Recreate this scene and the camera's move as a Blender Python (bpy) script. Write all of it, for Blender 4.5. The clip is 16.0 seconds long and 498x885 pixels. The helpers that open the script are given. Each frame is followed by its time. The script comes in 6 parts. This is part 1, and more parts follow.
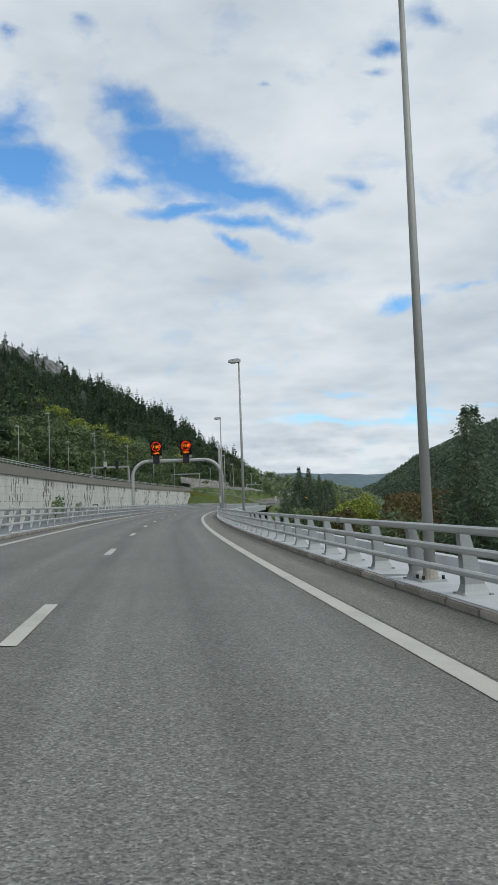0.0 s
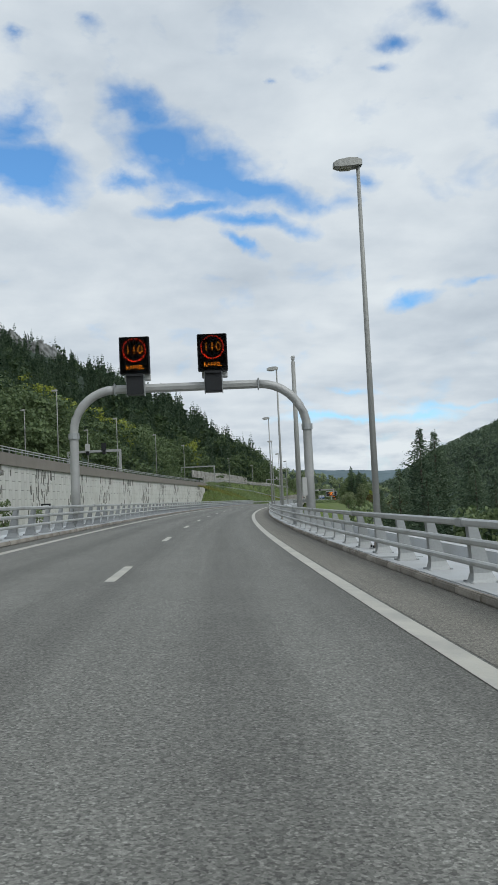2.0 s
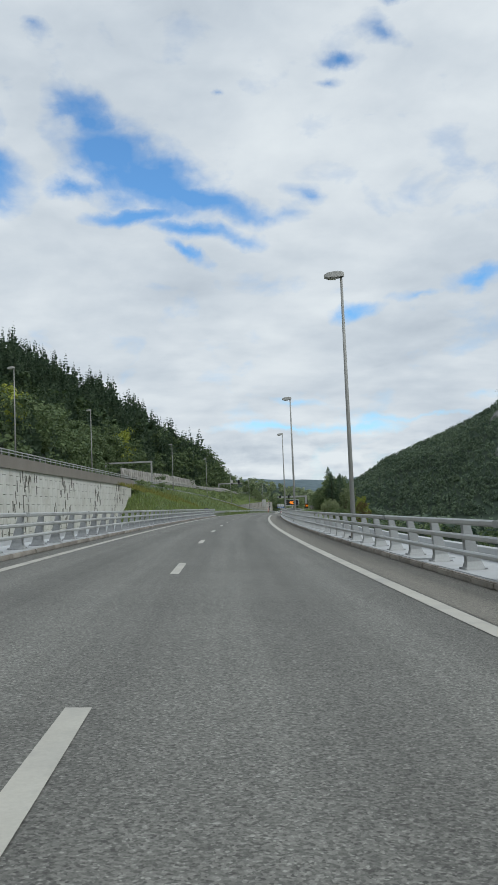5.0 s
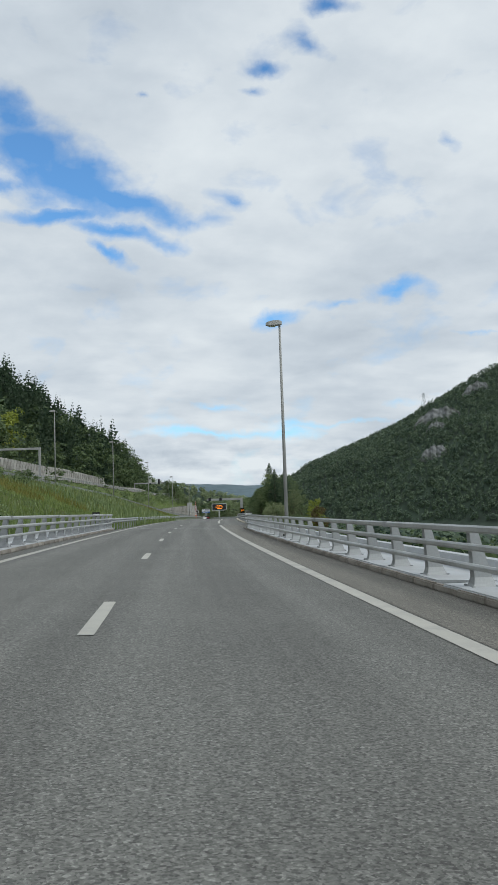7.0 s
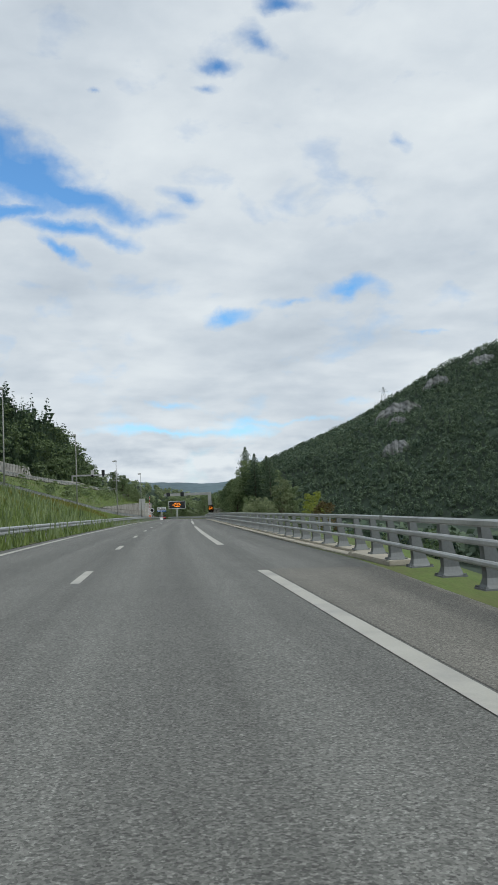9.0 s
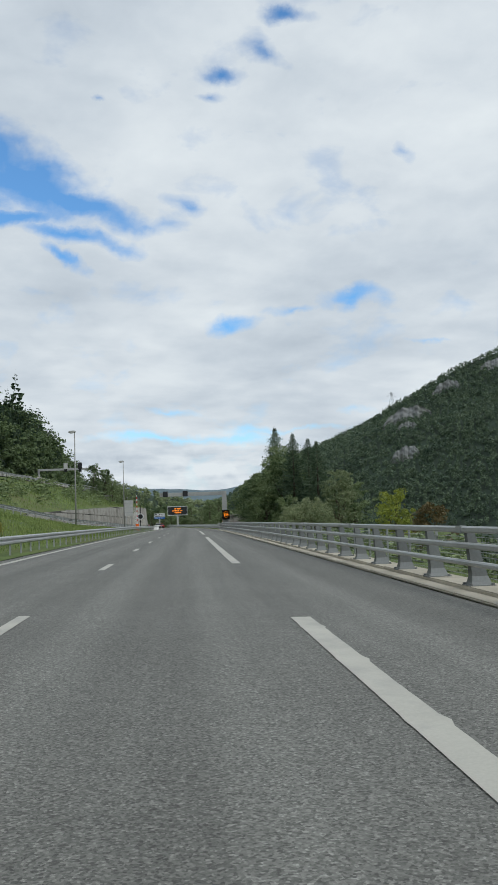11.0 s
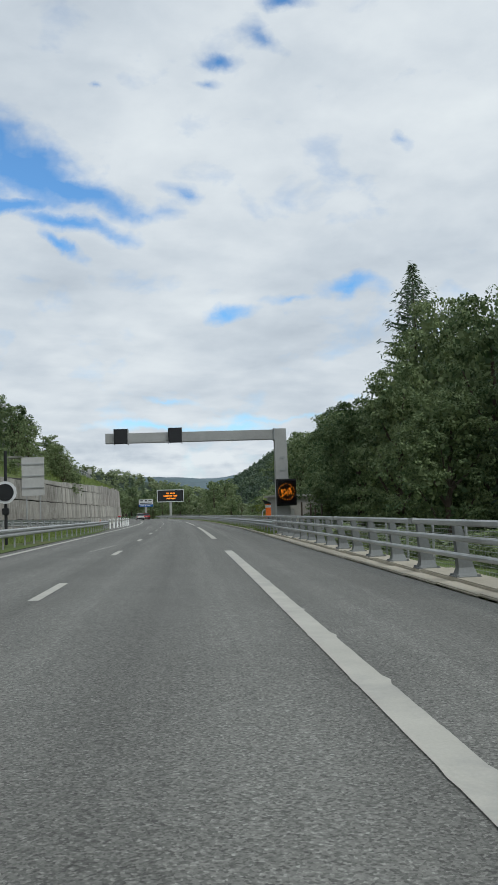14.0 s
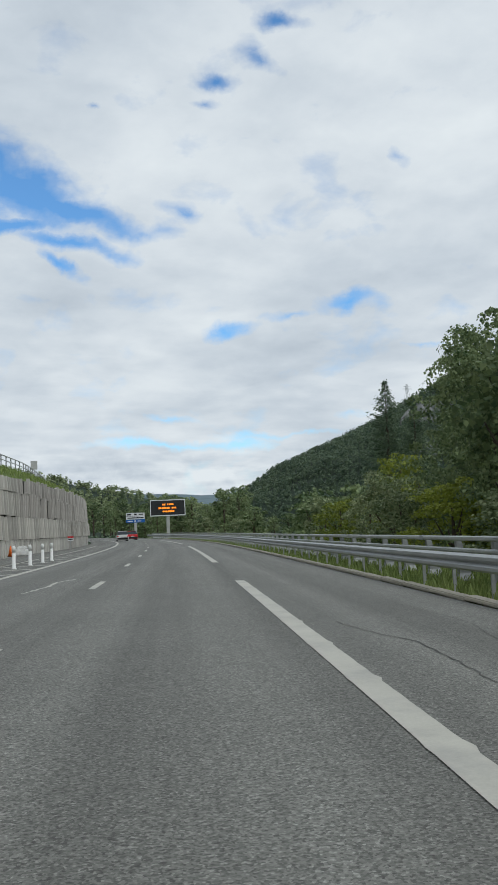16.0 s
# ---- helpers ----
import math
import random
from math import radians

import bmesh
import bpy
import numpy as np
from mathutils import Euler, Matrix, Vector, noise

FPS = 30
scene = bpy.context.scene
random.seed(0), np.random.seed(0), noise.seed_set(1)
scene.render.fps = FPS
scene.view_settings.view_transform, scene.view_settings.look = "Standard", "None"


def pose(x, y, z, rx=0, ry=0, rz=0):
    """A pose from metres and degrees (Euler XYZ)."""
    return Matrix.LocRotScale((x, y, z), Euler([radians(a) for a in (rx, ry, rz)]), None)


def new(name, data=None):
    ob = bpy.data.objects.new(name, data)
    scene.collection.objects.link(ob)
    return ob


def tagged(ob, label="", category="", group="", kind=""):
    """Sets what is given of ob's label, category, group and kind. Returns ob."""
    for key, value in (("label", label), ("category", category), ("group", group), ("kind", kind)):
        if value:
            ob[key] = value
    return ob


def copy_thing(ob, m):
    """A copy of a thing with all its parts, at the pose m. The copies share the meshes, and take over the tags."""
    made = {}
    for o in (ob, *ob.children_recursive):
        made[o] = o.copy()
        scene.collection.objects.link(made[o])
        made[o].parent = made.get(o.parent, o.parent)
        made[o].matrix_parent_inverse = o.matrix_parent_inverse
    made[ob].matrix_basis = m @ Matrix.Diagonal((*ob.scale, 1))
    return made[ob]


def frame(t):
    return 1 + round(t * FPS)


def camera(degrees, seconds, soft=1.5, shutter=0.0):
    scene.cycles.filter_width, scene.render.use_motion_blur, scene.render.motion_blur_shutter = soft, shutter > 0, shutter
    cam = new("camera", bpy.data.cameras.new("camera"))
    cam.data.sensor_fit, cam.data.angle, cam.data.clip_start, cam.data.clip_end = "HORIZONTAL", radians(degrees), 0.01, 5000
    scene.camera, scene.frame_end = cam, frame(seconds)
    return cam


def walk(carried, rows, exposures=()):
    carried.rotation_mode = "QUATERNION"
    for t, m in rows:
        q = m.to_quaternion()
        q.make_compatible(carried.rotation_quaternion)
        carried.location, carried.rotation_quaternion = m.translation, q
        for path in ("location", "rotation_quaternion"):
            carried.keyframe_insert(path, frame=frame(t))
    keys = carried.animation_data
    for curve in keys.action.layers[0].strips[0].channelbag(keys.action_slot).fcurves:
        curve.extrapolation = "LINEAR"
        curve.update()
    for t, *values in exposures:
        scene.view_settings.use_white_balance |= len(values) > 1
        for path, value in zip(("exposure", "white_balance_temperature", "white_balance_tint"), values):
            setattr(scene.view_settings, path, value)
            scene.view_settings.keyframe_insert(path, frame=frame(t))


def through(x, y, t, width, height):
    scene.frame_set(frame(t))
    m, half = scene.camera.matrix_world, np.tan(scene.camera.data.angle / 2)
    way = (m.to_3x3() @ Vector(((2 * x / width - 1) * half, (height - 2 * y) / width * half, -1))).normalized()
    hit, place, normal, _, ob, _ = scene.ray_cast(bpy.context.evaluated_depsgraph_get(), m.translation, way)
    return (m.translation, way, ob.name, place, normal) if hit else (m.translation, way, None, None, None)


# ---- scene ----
cam = camera(33.09, 16.0, soft=1.6)
PATH = [
    (0.0, pose(-0.36, 0.00, 1.22, 94.12, 2.05, -6.57)),
    (0.5, pose(-0.25, 14.95, 1.22, 93.97, 2.20, -5.56)),
    (1.0, pose(0.07, 29.88, 1.23, 93.90, 0.84, -4.62)),
    (1.5, pose(0.58, 44.79, 1.24, 93.89, 1.57, -4.79)),
    (2.0, pose(1.25, 59.67, 1.25, 94.00, 2.60, -5.85)),
    (2.5, pose(2.06, 74.53, 1.26, 93.95, 4.22, -6.21)),
    (3.0, pose(2.92, 89.37, 1.27, 94.01, 4.45, -6.62)),
    (3.5, pose(3.96, 104.19, 1.29, 94.10, 4.27, -7.13)),
    (4.0, pose(5.19, 118.98, 1.31, 94.24, 3.70, -7.76)),
    (4.5, pose(6.63, 133.73, 1.33, 94.38, 2.98, -8.60)),
    (5.0, pose(8.30, 148.45, 1.35, 94.49, 2.37, -9.72)),
    (5.5, pose(10.21, 163.12, 1.37, 94.53, 2.13, -11.22)),
    (6.0, pose(12.37, 177.74, 1.39, 94.50, 2.26, -13.11)),
    (6.5, pose(14.74, 192.31, 1.41, 94.54, 2.00, -13.90)),
    (7.0, pose(17.30, 206.83, 1.42, 94.63, 1.95, -15.23)),
    (7.5, pose(20.04, 221.30, 1.44, 94.60, 1.60, -16.18)),
    (8.0, pose(22.93, 235.72, 1.45, 94.33, 2.03, -17.19)),
    (8.5, pose(25.95, 250.10, 1.46, 94.26, 2.31, -17.91)),
    (9.0, pose(29.09, 264.44, 1.46, 94.39, 2.43, -18.34)),
    (9.5, pose(32.34, 278.73, 1.44, 94.61, 2.43, -18.54)),
    (10.0, pose(35.69, 292.98, 1.42, 94.83, 2.34, -18.57)),
    (10.5, pose(39.13, 307.19, 1.39, 94.93, 2.19, -18.49)),
    (11.0, pose(42.65, 321.37, 1.35, 94.91, 1.97, -18.31)),
    (11.5, pose(46.21, 335.52, 1.30, 94.58, 2.53, -18.15)),
    (12.0, pose(49.79, 349.64, 1.23, 94.54, 2.74, -18.16)),
    (12.5, pose(53.37, 363.75, 1.16, 94.41, 2.84, -18.37)),
    (13.0, pose(56.93, 377.85, 1.08, 94.20, 2.83, -18.48)),
    (13.5, pose(60.50, 391.93, 0.98, 94.08, 2.15, -18.51)),
    (14.0, pose(64.14, 405.98, 0.87, 94.15, 1.90, -18.50)),
    (14.5, pose(67.76, 420.01, 0.74, 94.28, 2.49, -18.51)),
    (15.0, pose(71.29, 434.06, 0.61, 94.64, 2.70, -18.57)),
    (15.5, pose(74.76, 448.10, 0.46, 94.98, 2.48, -18.61)),
    (16.0, pose(78.16, 462.14, 0.30, 95.29, 2.52, -18.40)),
]
walk(cam, PATH, exposures=((0.0, 0.0, 6050, 5), (16.0, 0.0, 6050, 5)))

# ---------------------------------------------------------------- sky and sun
SUN_EL, SUN_AZ = 48.0, 140.0      # degrees; azimuth clockwise from +y


def nd(tree, kind, **kw):
    n = tree.nodes.new(kind)
    for k, v in kw.items():
        if k == "op":
            n.operation = v
        elif k == "dtype":
            n.data_type = v
        elif k == "blend":
            n.blend_type = v
        elif k == "dims":
            n.noise_dimensions = v
        else:
            n.inputs[k].default_value = v
    return n


def mathn(tree, op, a, b=None, clamp=False):
    n = tree.nodes.new("ShaderNodeMath")
    n.operation, n.use_clamp = op, clamp
    for i, v in enumerate((a, b)):
        if v is None:
            continue
        if isinstance(v, (int, float)):
            n.inputs[i].default_value = v
        else:
            tree.links.new(v, n.inputs[i])
    return n.outputs[0]


def ramp(tree, fac, stops):
    n = tree.nodes.new("ShaderNodeValToRGB")
    els = n.color_ramp.elements
    while len(els) < len(stops):
        els.new(0.5)
    for e, (pos, col) in zip(els, stops):
        e.position = pos
        e.color = (*col, 1) if len(col) == 3 else col
    tree.links.new(fac, n.inputs[0])
    return n.outputs[0]


def build_world():
    w = bpy.data.worlds.new("sky")
    scene.world = w
    w.use_nodes = True
    t = w.node_tree
    t.nodes.clear()
    out = t.nodes.new("ShaderNodeOutputWorld")
    sky = t.nodes.new("ShaderNodeTexSky")
    sky.sky_type, sky.sun_disc = "NISHITA", False
    sky.sun_elevation, sky.sun_rotation = radians(SUN_EL), radians(SUN_AZ)
    sky.air_density, sky.dust_density = 1.0, 0.6
    bg_sky = t.nodes.new("ShaderNodeBackground")
    bg_sky.inputs[1].default_value = 0.135
    tint = nd(t, "ShaderNodeMix", dtype="RGBA", blend="MULTIPLY", Factor=1.0)
    t.links.new(sky.outputs[0], tint.inputs[6])
    tint.inputs[7].default_value = (0.76, 1.08, 1.30, 1)
    t.links.new(tint.outputs[2], bg_sky.inputs[0])
    tc = t.nodes.new("ShaderNodeTexCoord")
    sep = t.nodes.new("ShaderNodeSeparateXYZ")
    t.links.new(tc.outputs["Generated"], sep.inputs[0])
    x, y, z = sep.outputs
    # clouds lie on a plane overhead, so they crowd towards the horizon
    zz = mathn(t, "ADD", mathn(t, "MAXIMUM", z, 0.0), 0.13)
    comb = t.nodes.new("ShaderNodeCombineXYZ")
    t.links.new(mathn(t, "DIVIDE", x, zz), comb.inputs[0])
    t.links.new(mathn(t, "DIVIDE", y, zz), comb.inputs[1])
    big = nd(t, "ShaderNodeTexNoise", Scale=1.15, Detail=7.0, Roughness=0.52, Distortion=0.1)
    fine = nd(t, "ShaderNodeTexNoise", Scale=4.6, Detail=7.0, Roughness=0.55, Distortion=0.2)
    warp = nd(t, "ShaderNodeTexNoise", Scale=14.0, Detail=6.0, Roughness=0.6)
    for n in (big, fine):
        t.links.new(comb.outputs[0], n.inputs[0])

    def billow(scale, detail, lift, flatten):
        """A heaped texture and how far each place stands out above what lies over it."""
        two = []
        for dz in (0.0, lift):
            mp = t.nodes.new("ShaderNodeMapping")
            mp.inputs["Scale"].default_value = (1.0, 1.0, flatten)
            mp.inputs["Location"].default_value = (0.0, 0.0, dz)
            t.links.new(tc.outputs["Generated"], mp.inputs[0])
            n = nd(t, "ShaderNodeTexNoise", Scale=scale, Detail=detail, Roughness=0.54, Distortion=0.25)
            t.links.new(mp.outputs[0], n.inputs[0])
            two.append(n.outputs[0])
        return two[0], mathn(t, "SUBTRACT", two[0], two[1])

    puff, lit = billow(5.2, 9.0, 0.045, 2.1)
    heap, heap_lit = billow(15.0, 7.0, 0.016, 1.7)
    t.links.new(tc.outputs["Generated"], warp.inputs[0])
    az = mathn(t, "MULTIPLY", mathn(t, "ARCTAN2", x, y), 57.2958)
    el = mathn(t, "MULTIPLY", mathn(t, "ARCSINE", z), 57.2958)
    # ragged edges for the openings
    sepw = t.nodes.new("ShaderNodeSeparateColor")
    t.links.new(warp.outputs[1], sepw.inputs[0])
    wa = mathn(t, "MULTIPLY", mathn(t, "SUBTRACT", sepw.outputs[0], 0.5), 3.4)
    wb = mathn(t, "MULTIPLY", mathn(t, "SUBTRACT", sepw.outputs[1], 0.5), 2.2)
    azw, elw = mathn(t, "ADD", az, wa), mathn(t, "ADD", el, wb)
    gap = None
    for a, e, ra, re, tilt, deep in [(*v[:5], v[5] + 0.45) for v in BLUE] + [(*v[:5], v[5] - 0.12) for v in VEIL]:
        c, sn = math.cos(radians(tilt)), math.sin(radians(tilt))
        da, de = mathn(t, "SUBTRACT", azw, a), mathn(t, "SUBTRACT", elw, e)
        u = mathn(t, "SUBTRACT", mathn(t, "MULTIPLY", da, c / ra), mathn(t, "MULTIPLY", de, sn / ra))
        v = mathn(t, "ADD", mathn(t, "MULTIPLY", da, sn / re), mathn(t, "MULTIPLY", de, c / re))
        r = mathn(t, "SQRT", mathn(t, "ADD", mathn(t, "MULTIPLY", u, u), mathn(t, "MULTIPLY", v, v)))
        g = mathn(t, "SUBTRACT", deep, r)
        gap = g if gap is None else mathn(t, "MAXIMUM", gap, g)
    gap = mathn(t, "MAXIMUM", gap, -1.2)
    ragged = mathn(t, "ADD", mathn(t, "MULTIPLY", mathn(t, "SUBTRACT", puff, 0.5), 2.8), mathn(t, "MULTIPLY", mathn(t, "SUBTRACT", heap, 0.5), 2.6))
    thin = mathn(t, "MULTIPLY", mathn(t, "SUBTRACT", big.outputs[0], 0.90), 1.2)
    cover = mathn(t, "MULTIPLY", mathn(t, "ADD", mathn(t, "SUBTRACT", ragged, mathn(t, "MAXIMUM", gap, thin)), 1.5), 0.5)
    alpha = ramp(t, cover, [(0.10, (0.0, 0.0, 0.0)), (0.34, (0.24, 0.24, 0.24)), (0.58, (0.70, 0.70, 0.70)), (0.84, (1, 1, 1))])
    # low heaps stand out more strongly than the layer overhead
    low = mathn(t, "SUBTRACT", 1.0, mathn(t, "MULTIPLY", mathn(t, "ABSOLUTE", mathn(t, "SUBTRACT", el, 3.2)), 0.42), True)
    shade = mathn(t, "ADD", mathn(t, "ADD", mathn(t, "MULTIPLY", big.outputs[0], 0.60), mathn(t, "MULTIPLY", fine.outputs[0], 0.14)), mathn(t, "MULTIPLY", puff, 0.26))
    shade = mathn(t, "SUBTRACT", shade, mathn(t, "MULTIPLY", lit, 0.26))
    shade = mathn(t, "SUBTRACT", shade, mathn(t, "MULTIPLY", heap_lit, mathn(t, "ADD", mathn(t, "MULTIPLY", low, 0.60), 0.10)))
    shade = mathn(t, "SUBTRACT", shade, mathn(t, "MULTIPLY", low, 0.045))
    col = ramp(t, shade, [(0.36, (0.93, 0.93, 0.93)), (0.45, (0.83, 0.84, 0.86)), (0.54, (0.71, 0.735, 0.775)), (0.66, (0.57, 0.605, 0.66))])
    bg_cl = t.nodes.new("ShaderNodeBackground")
    bg_cl.inputs[1].default_value = CLOUD
    t.links.new(col, bg_cl.inputs[0])
    mix = t.nodes.new("ShaderNodeMixShader")
    t.links.new(alpha, mix.inputs[0])
    t.links.new(bg_sky.outputs[0], mix.inputs[1])
    t.links.new(bg_cl.outputs[0], mix.inputs[2])
    t.links.new(mix.outputs[0], out.inputs[0])


CLOUD = 0.87
# openings in the clouds: azimuth, elevation, half widths, tilt (degrees), depth
BLUE = [(-0.2, 25.5, 1.8, 0.95, 36, 1.7), (1.3, 23.6, 2.3, 1.45, 32, 1.9), (3.6, 22.2, 2.9, 1.07, 21, 1.8), (7.3, 20.8, 3.1, 0.64, 15, 1.6), (-1.1, 21.6, 1.6, 0.56, -10, 1.5),
        (-8.1, 22.1, 2.3, 1.24, 6, 1.75), (-8.8, 24.4, 2.0, 1.17, 5, 1.25), (2.6, 19.8, 2.6, 0.36, -4, 1.4), (7.0, 18.8, 3.0, 0.40, 10, 1.4), (6.3, 17.6, 1.1, 0.38, 30, 1.5),
        (17.3, 13.0, 1.4, 0.46, -8, 1.2), (25.8, 14.4, 1.8, 0.48, -2, 1.2), (13.5, 5.4, 7.5, 0.34, 0, 0.50), (22.0, 5.7, 5.0, 0.30, 2, 0.45)]
# thin places in the cloud, where some blue shows through
VEIL = [(12.0, 19.4, 3.9, 0.78, 0, 0.95), (14.8, 20.2, 1.8, 0.7, 28, 0.95), (21.8, 14.0, 3.4, 0.44, -3, 0.75), (26.1, 6.9, 2.6, 0.6, -6, 0.9), (20.9, 29.8, 1.8, 0.75, 30, 1.1), (17.4, 28.8, 1.6, 0.5, 3, 0.95),
        (9.0, 27.4, 0.9, 0.26, 1, 0.85), (22.2, 31.7, 2.0, 0.48, 4, 1.0), (30.2, 23.2, 1.2, 0.7, 45, 0.6), (30.8, 11.3, 1.6, 0.25, 5, 0.8), (-3.8, 30.5, 1.3, 0.65, 14, 0.8), (-8.7, 29.8, 1.2, 0.48, -5, 0.8),
        (16.6, 27.4, 1.9, 0.42, 0, 0.6), (12.6, 7.1, 2.6, 0.3, 3, 0.7)]
build_world()
sun = new("sun", bpy.data.lights.new("sun", "SUN"))
sun.data.energy, sun.data.angle, sun.data.color = 1.3, radians(14), (1.0, 0.95, 0.88)
sun.matrix_world = Matrix.Rotation(radians(-SUN_AZ), 4, "Z") @ Matrix.Rotation(radians(SUN_EL - 90), 4, "X")

# ---------------------------------------------------------------- the road's line
KN_STEP = 40.0                    # curvature (1/km), slope (%) and crossfall (%) at even steps of the way
CURV = [-0.564, -0.693, -0.822, -0.902, -0.923, -0.89, -0.701, -0.534, -0.536, -0.438, -0.176, 0.02, 0.102, 0.294, 0.44, 1.5, 2.2, 2.4, 2.4, 2.2, 2, 2, 2, 2]
SLOPE = [0.01, 0.15, 0.08, -0.49, -1.21, -0.6, -0.2, 0]
_S = np.arange(-80.0, 1000.0, 2.0)
_k = np.interp(_S, -40.0 + KN_STEP * np.arange(len(CURV)), CURV) * 1e-3
_psi = np.concatenate([[0], np.cumsum((_k[1:] + _k[:-1]) / 2 * 2.0)])
_psi -= np.interp(0, _S, _psi)
_mid = (_psi[1:] + _psi[:-1]) / 2
_X = np.concatenate([[0], np.cumsum(-np.sin(_mid) * 2)])
_Y = np.concatenate([[0], np.cumsum(np.cos(_mid) * 2)])
_X -= np.interp(0, _S, _X)
_Y -= np.interp(0, _S, _Y)
_g = np.interp(_S, 120.0 * np.arange(len(SLOPE)), SLOPE) * 0.01
_Z = np.concatenate([[0], np.cumsum((_g[1:] + _g[:-1]) / 2 * 2.0)])
_Z -= np.interp(0, _S, _Z)


def cross(s):
    return np.interp(s, (0, 120, 240, 330, 560), (0.055, 0.055, 0.040, 0.022, 0.022))


def heading(s):
    return float(np.interp(s, _S, _psi))


def at(s, lat, z=0.0, bank=True):
    """World place at s metres along the road, lat metres right of its line, z above the surface."""
    a = np.interp(s, _S, _psi)
    h = np.interp(s, _S, _Z) + z - (cross(s) * np.clip(lat, -8.0, 6.5) if bank else 0.0)
    return Vector((np.interp(s, _S, _X) + lat * np.cos(a), np.interp(s, _S, _Y) + lat * np.sin(a), h))


def frame_at(s, lat, z=0.0, turn=0.0, bank=True):
    """Upright pose on the road: local y runs along it, x to the right."""
    return Matrix.Translation(at(s, lat, z, bank)) @ Matrix.Rotation(heading(s) + radians(turn), 4, "Z")


def rd(x, y):
    """Road coordinates of world places (arrays)."""
    x, y = np.asarray(x, float), np.asarray(y, float)
    best = np.full(x.shape, 1e18)
    idx = np.zeros(x.shape, int)
    for j in range(0, len(_S), 4):
        d = (x - _X[j]) ** 2 + (y - _Y[j]) ** 2
        m = d < best
        best[m], idx[m] = d[m], j
    dx, dy = x - _X[idx], y - _Y[idx]
    c, s = np.cos(_psi[idx]), np.sin(_psi[idx])
    return _S[idx] - dx * s + dy * c, dx * c + dy * s

# ---------------------------------------------------------------- materials
def material(name, base, rough=0.7, metal=0.0, scale=3.0, var=0.25, fine=40.0, bump=0.15, spec=0.4, dirt=None, coords="Object", rand=0.0, bdist=0.02):
    """Base colour with variation at two scales, fine relief and optional dirt."""
    m = bpy.data.materials.new(name)
    m.use_nodes = True
    t = m.node_tree
    b = t.nodes["Principled BSDF"]
    tc = t.nodes.new("ShaderNodeTexCoord")
    n1 = nd(t, "ShaderNodeTexNoise", Scale=scale, Detail=5.0, Roughness=0.6)
    n2 = nd(t, "ShaderNodeTexNoise", Scale=fine, Detail=3.0, Roughness=0.6)
    for n in (n1, n2):
        t.links.new(tc.outputs[coords], n.inputs[0])
    lo = tuple(c * (1 - var) for c in base)
    hi = tuple(min(1, c * (1 + var)) for c in base)
    s = mathn(t, "ADD", mathn(t, "MULTIPLY", n1.outputs[0], 0.6), mathn(t, "MULTIPLY", n2.outputs[0], 0.4))
    if rand:
        oi = t.nodes.new("ShaderNodeObjectInfo")
        s = mathn(t, "ADD", s, mathn(t, "MULTIPLY", mathn(t, "SUBTRACT", oi.outputs["Random"], 0.5), rand))
    col = ramp(t, s, [(0.3, lo), (0.7, hi)])
    if dirt:
        n3 = nd(t, "ShaderNodeTexNoise", Scale=scale * 0.6, Detail=8.0, Roughness=0.7)
        t.links.new(tc.outputs[coords], n3.inputs[0])
        mx = nd(t, "ShaderNodeMix", dtype="RGBA")
        t.links.new(ramp(t, n3.outputs[0], [(0.48, (0, 0, 0)), (0.68, (0.8, 0.8, 0.8))]), mx.inputs[0])
        t.links.new(col, mx.inputs[6])
        mx.inputs[7].default_value = (*dirt, 1)
        col = mx.outputs[2]
    t.links.new(col, b.inputs["Base Color"])
    b.inputs["Roughness"].default_value, b.inputs["Metallic"].default_value = rough, metal
    b.inputs["Specular IOR Level"].default_value = spec
    if bump:
        bp = nd(t, "ShaderNodeBump", Strength=bump, Distance=bdist)
        t.links.new(n2.outputs[0], bp.inputs["Height"])
        t.links.new(bp.outputs[0], b.inputs["Normal"])
    return m


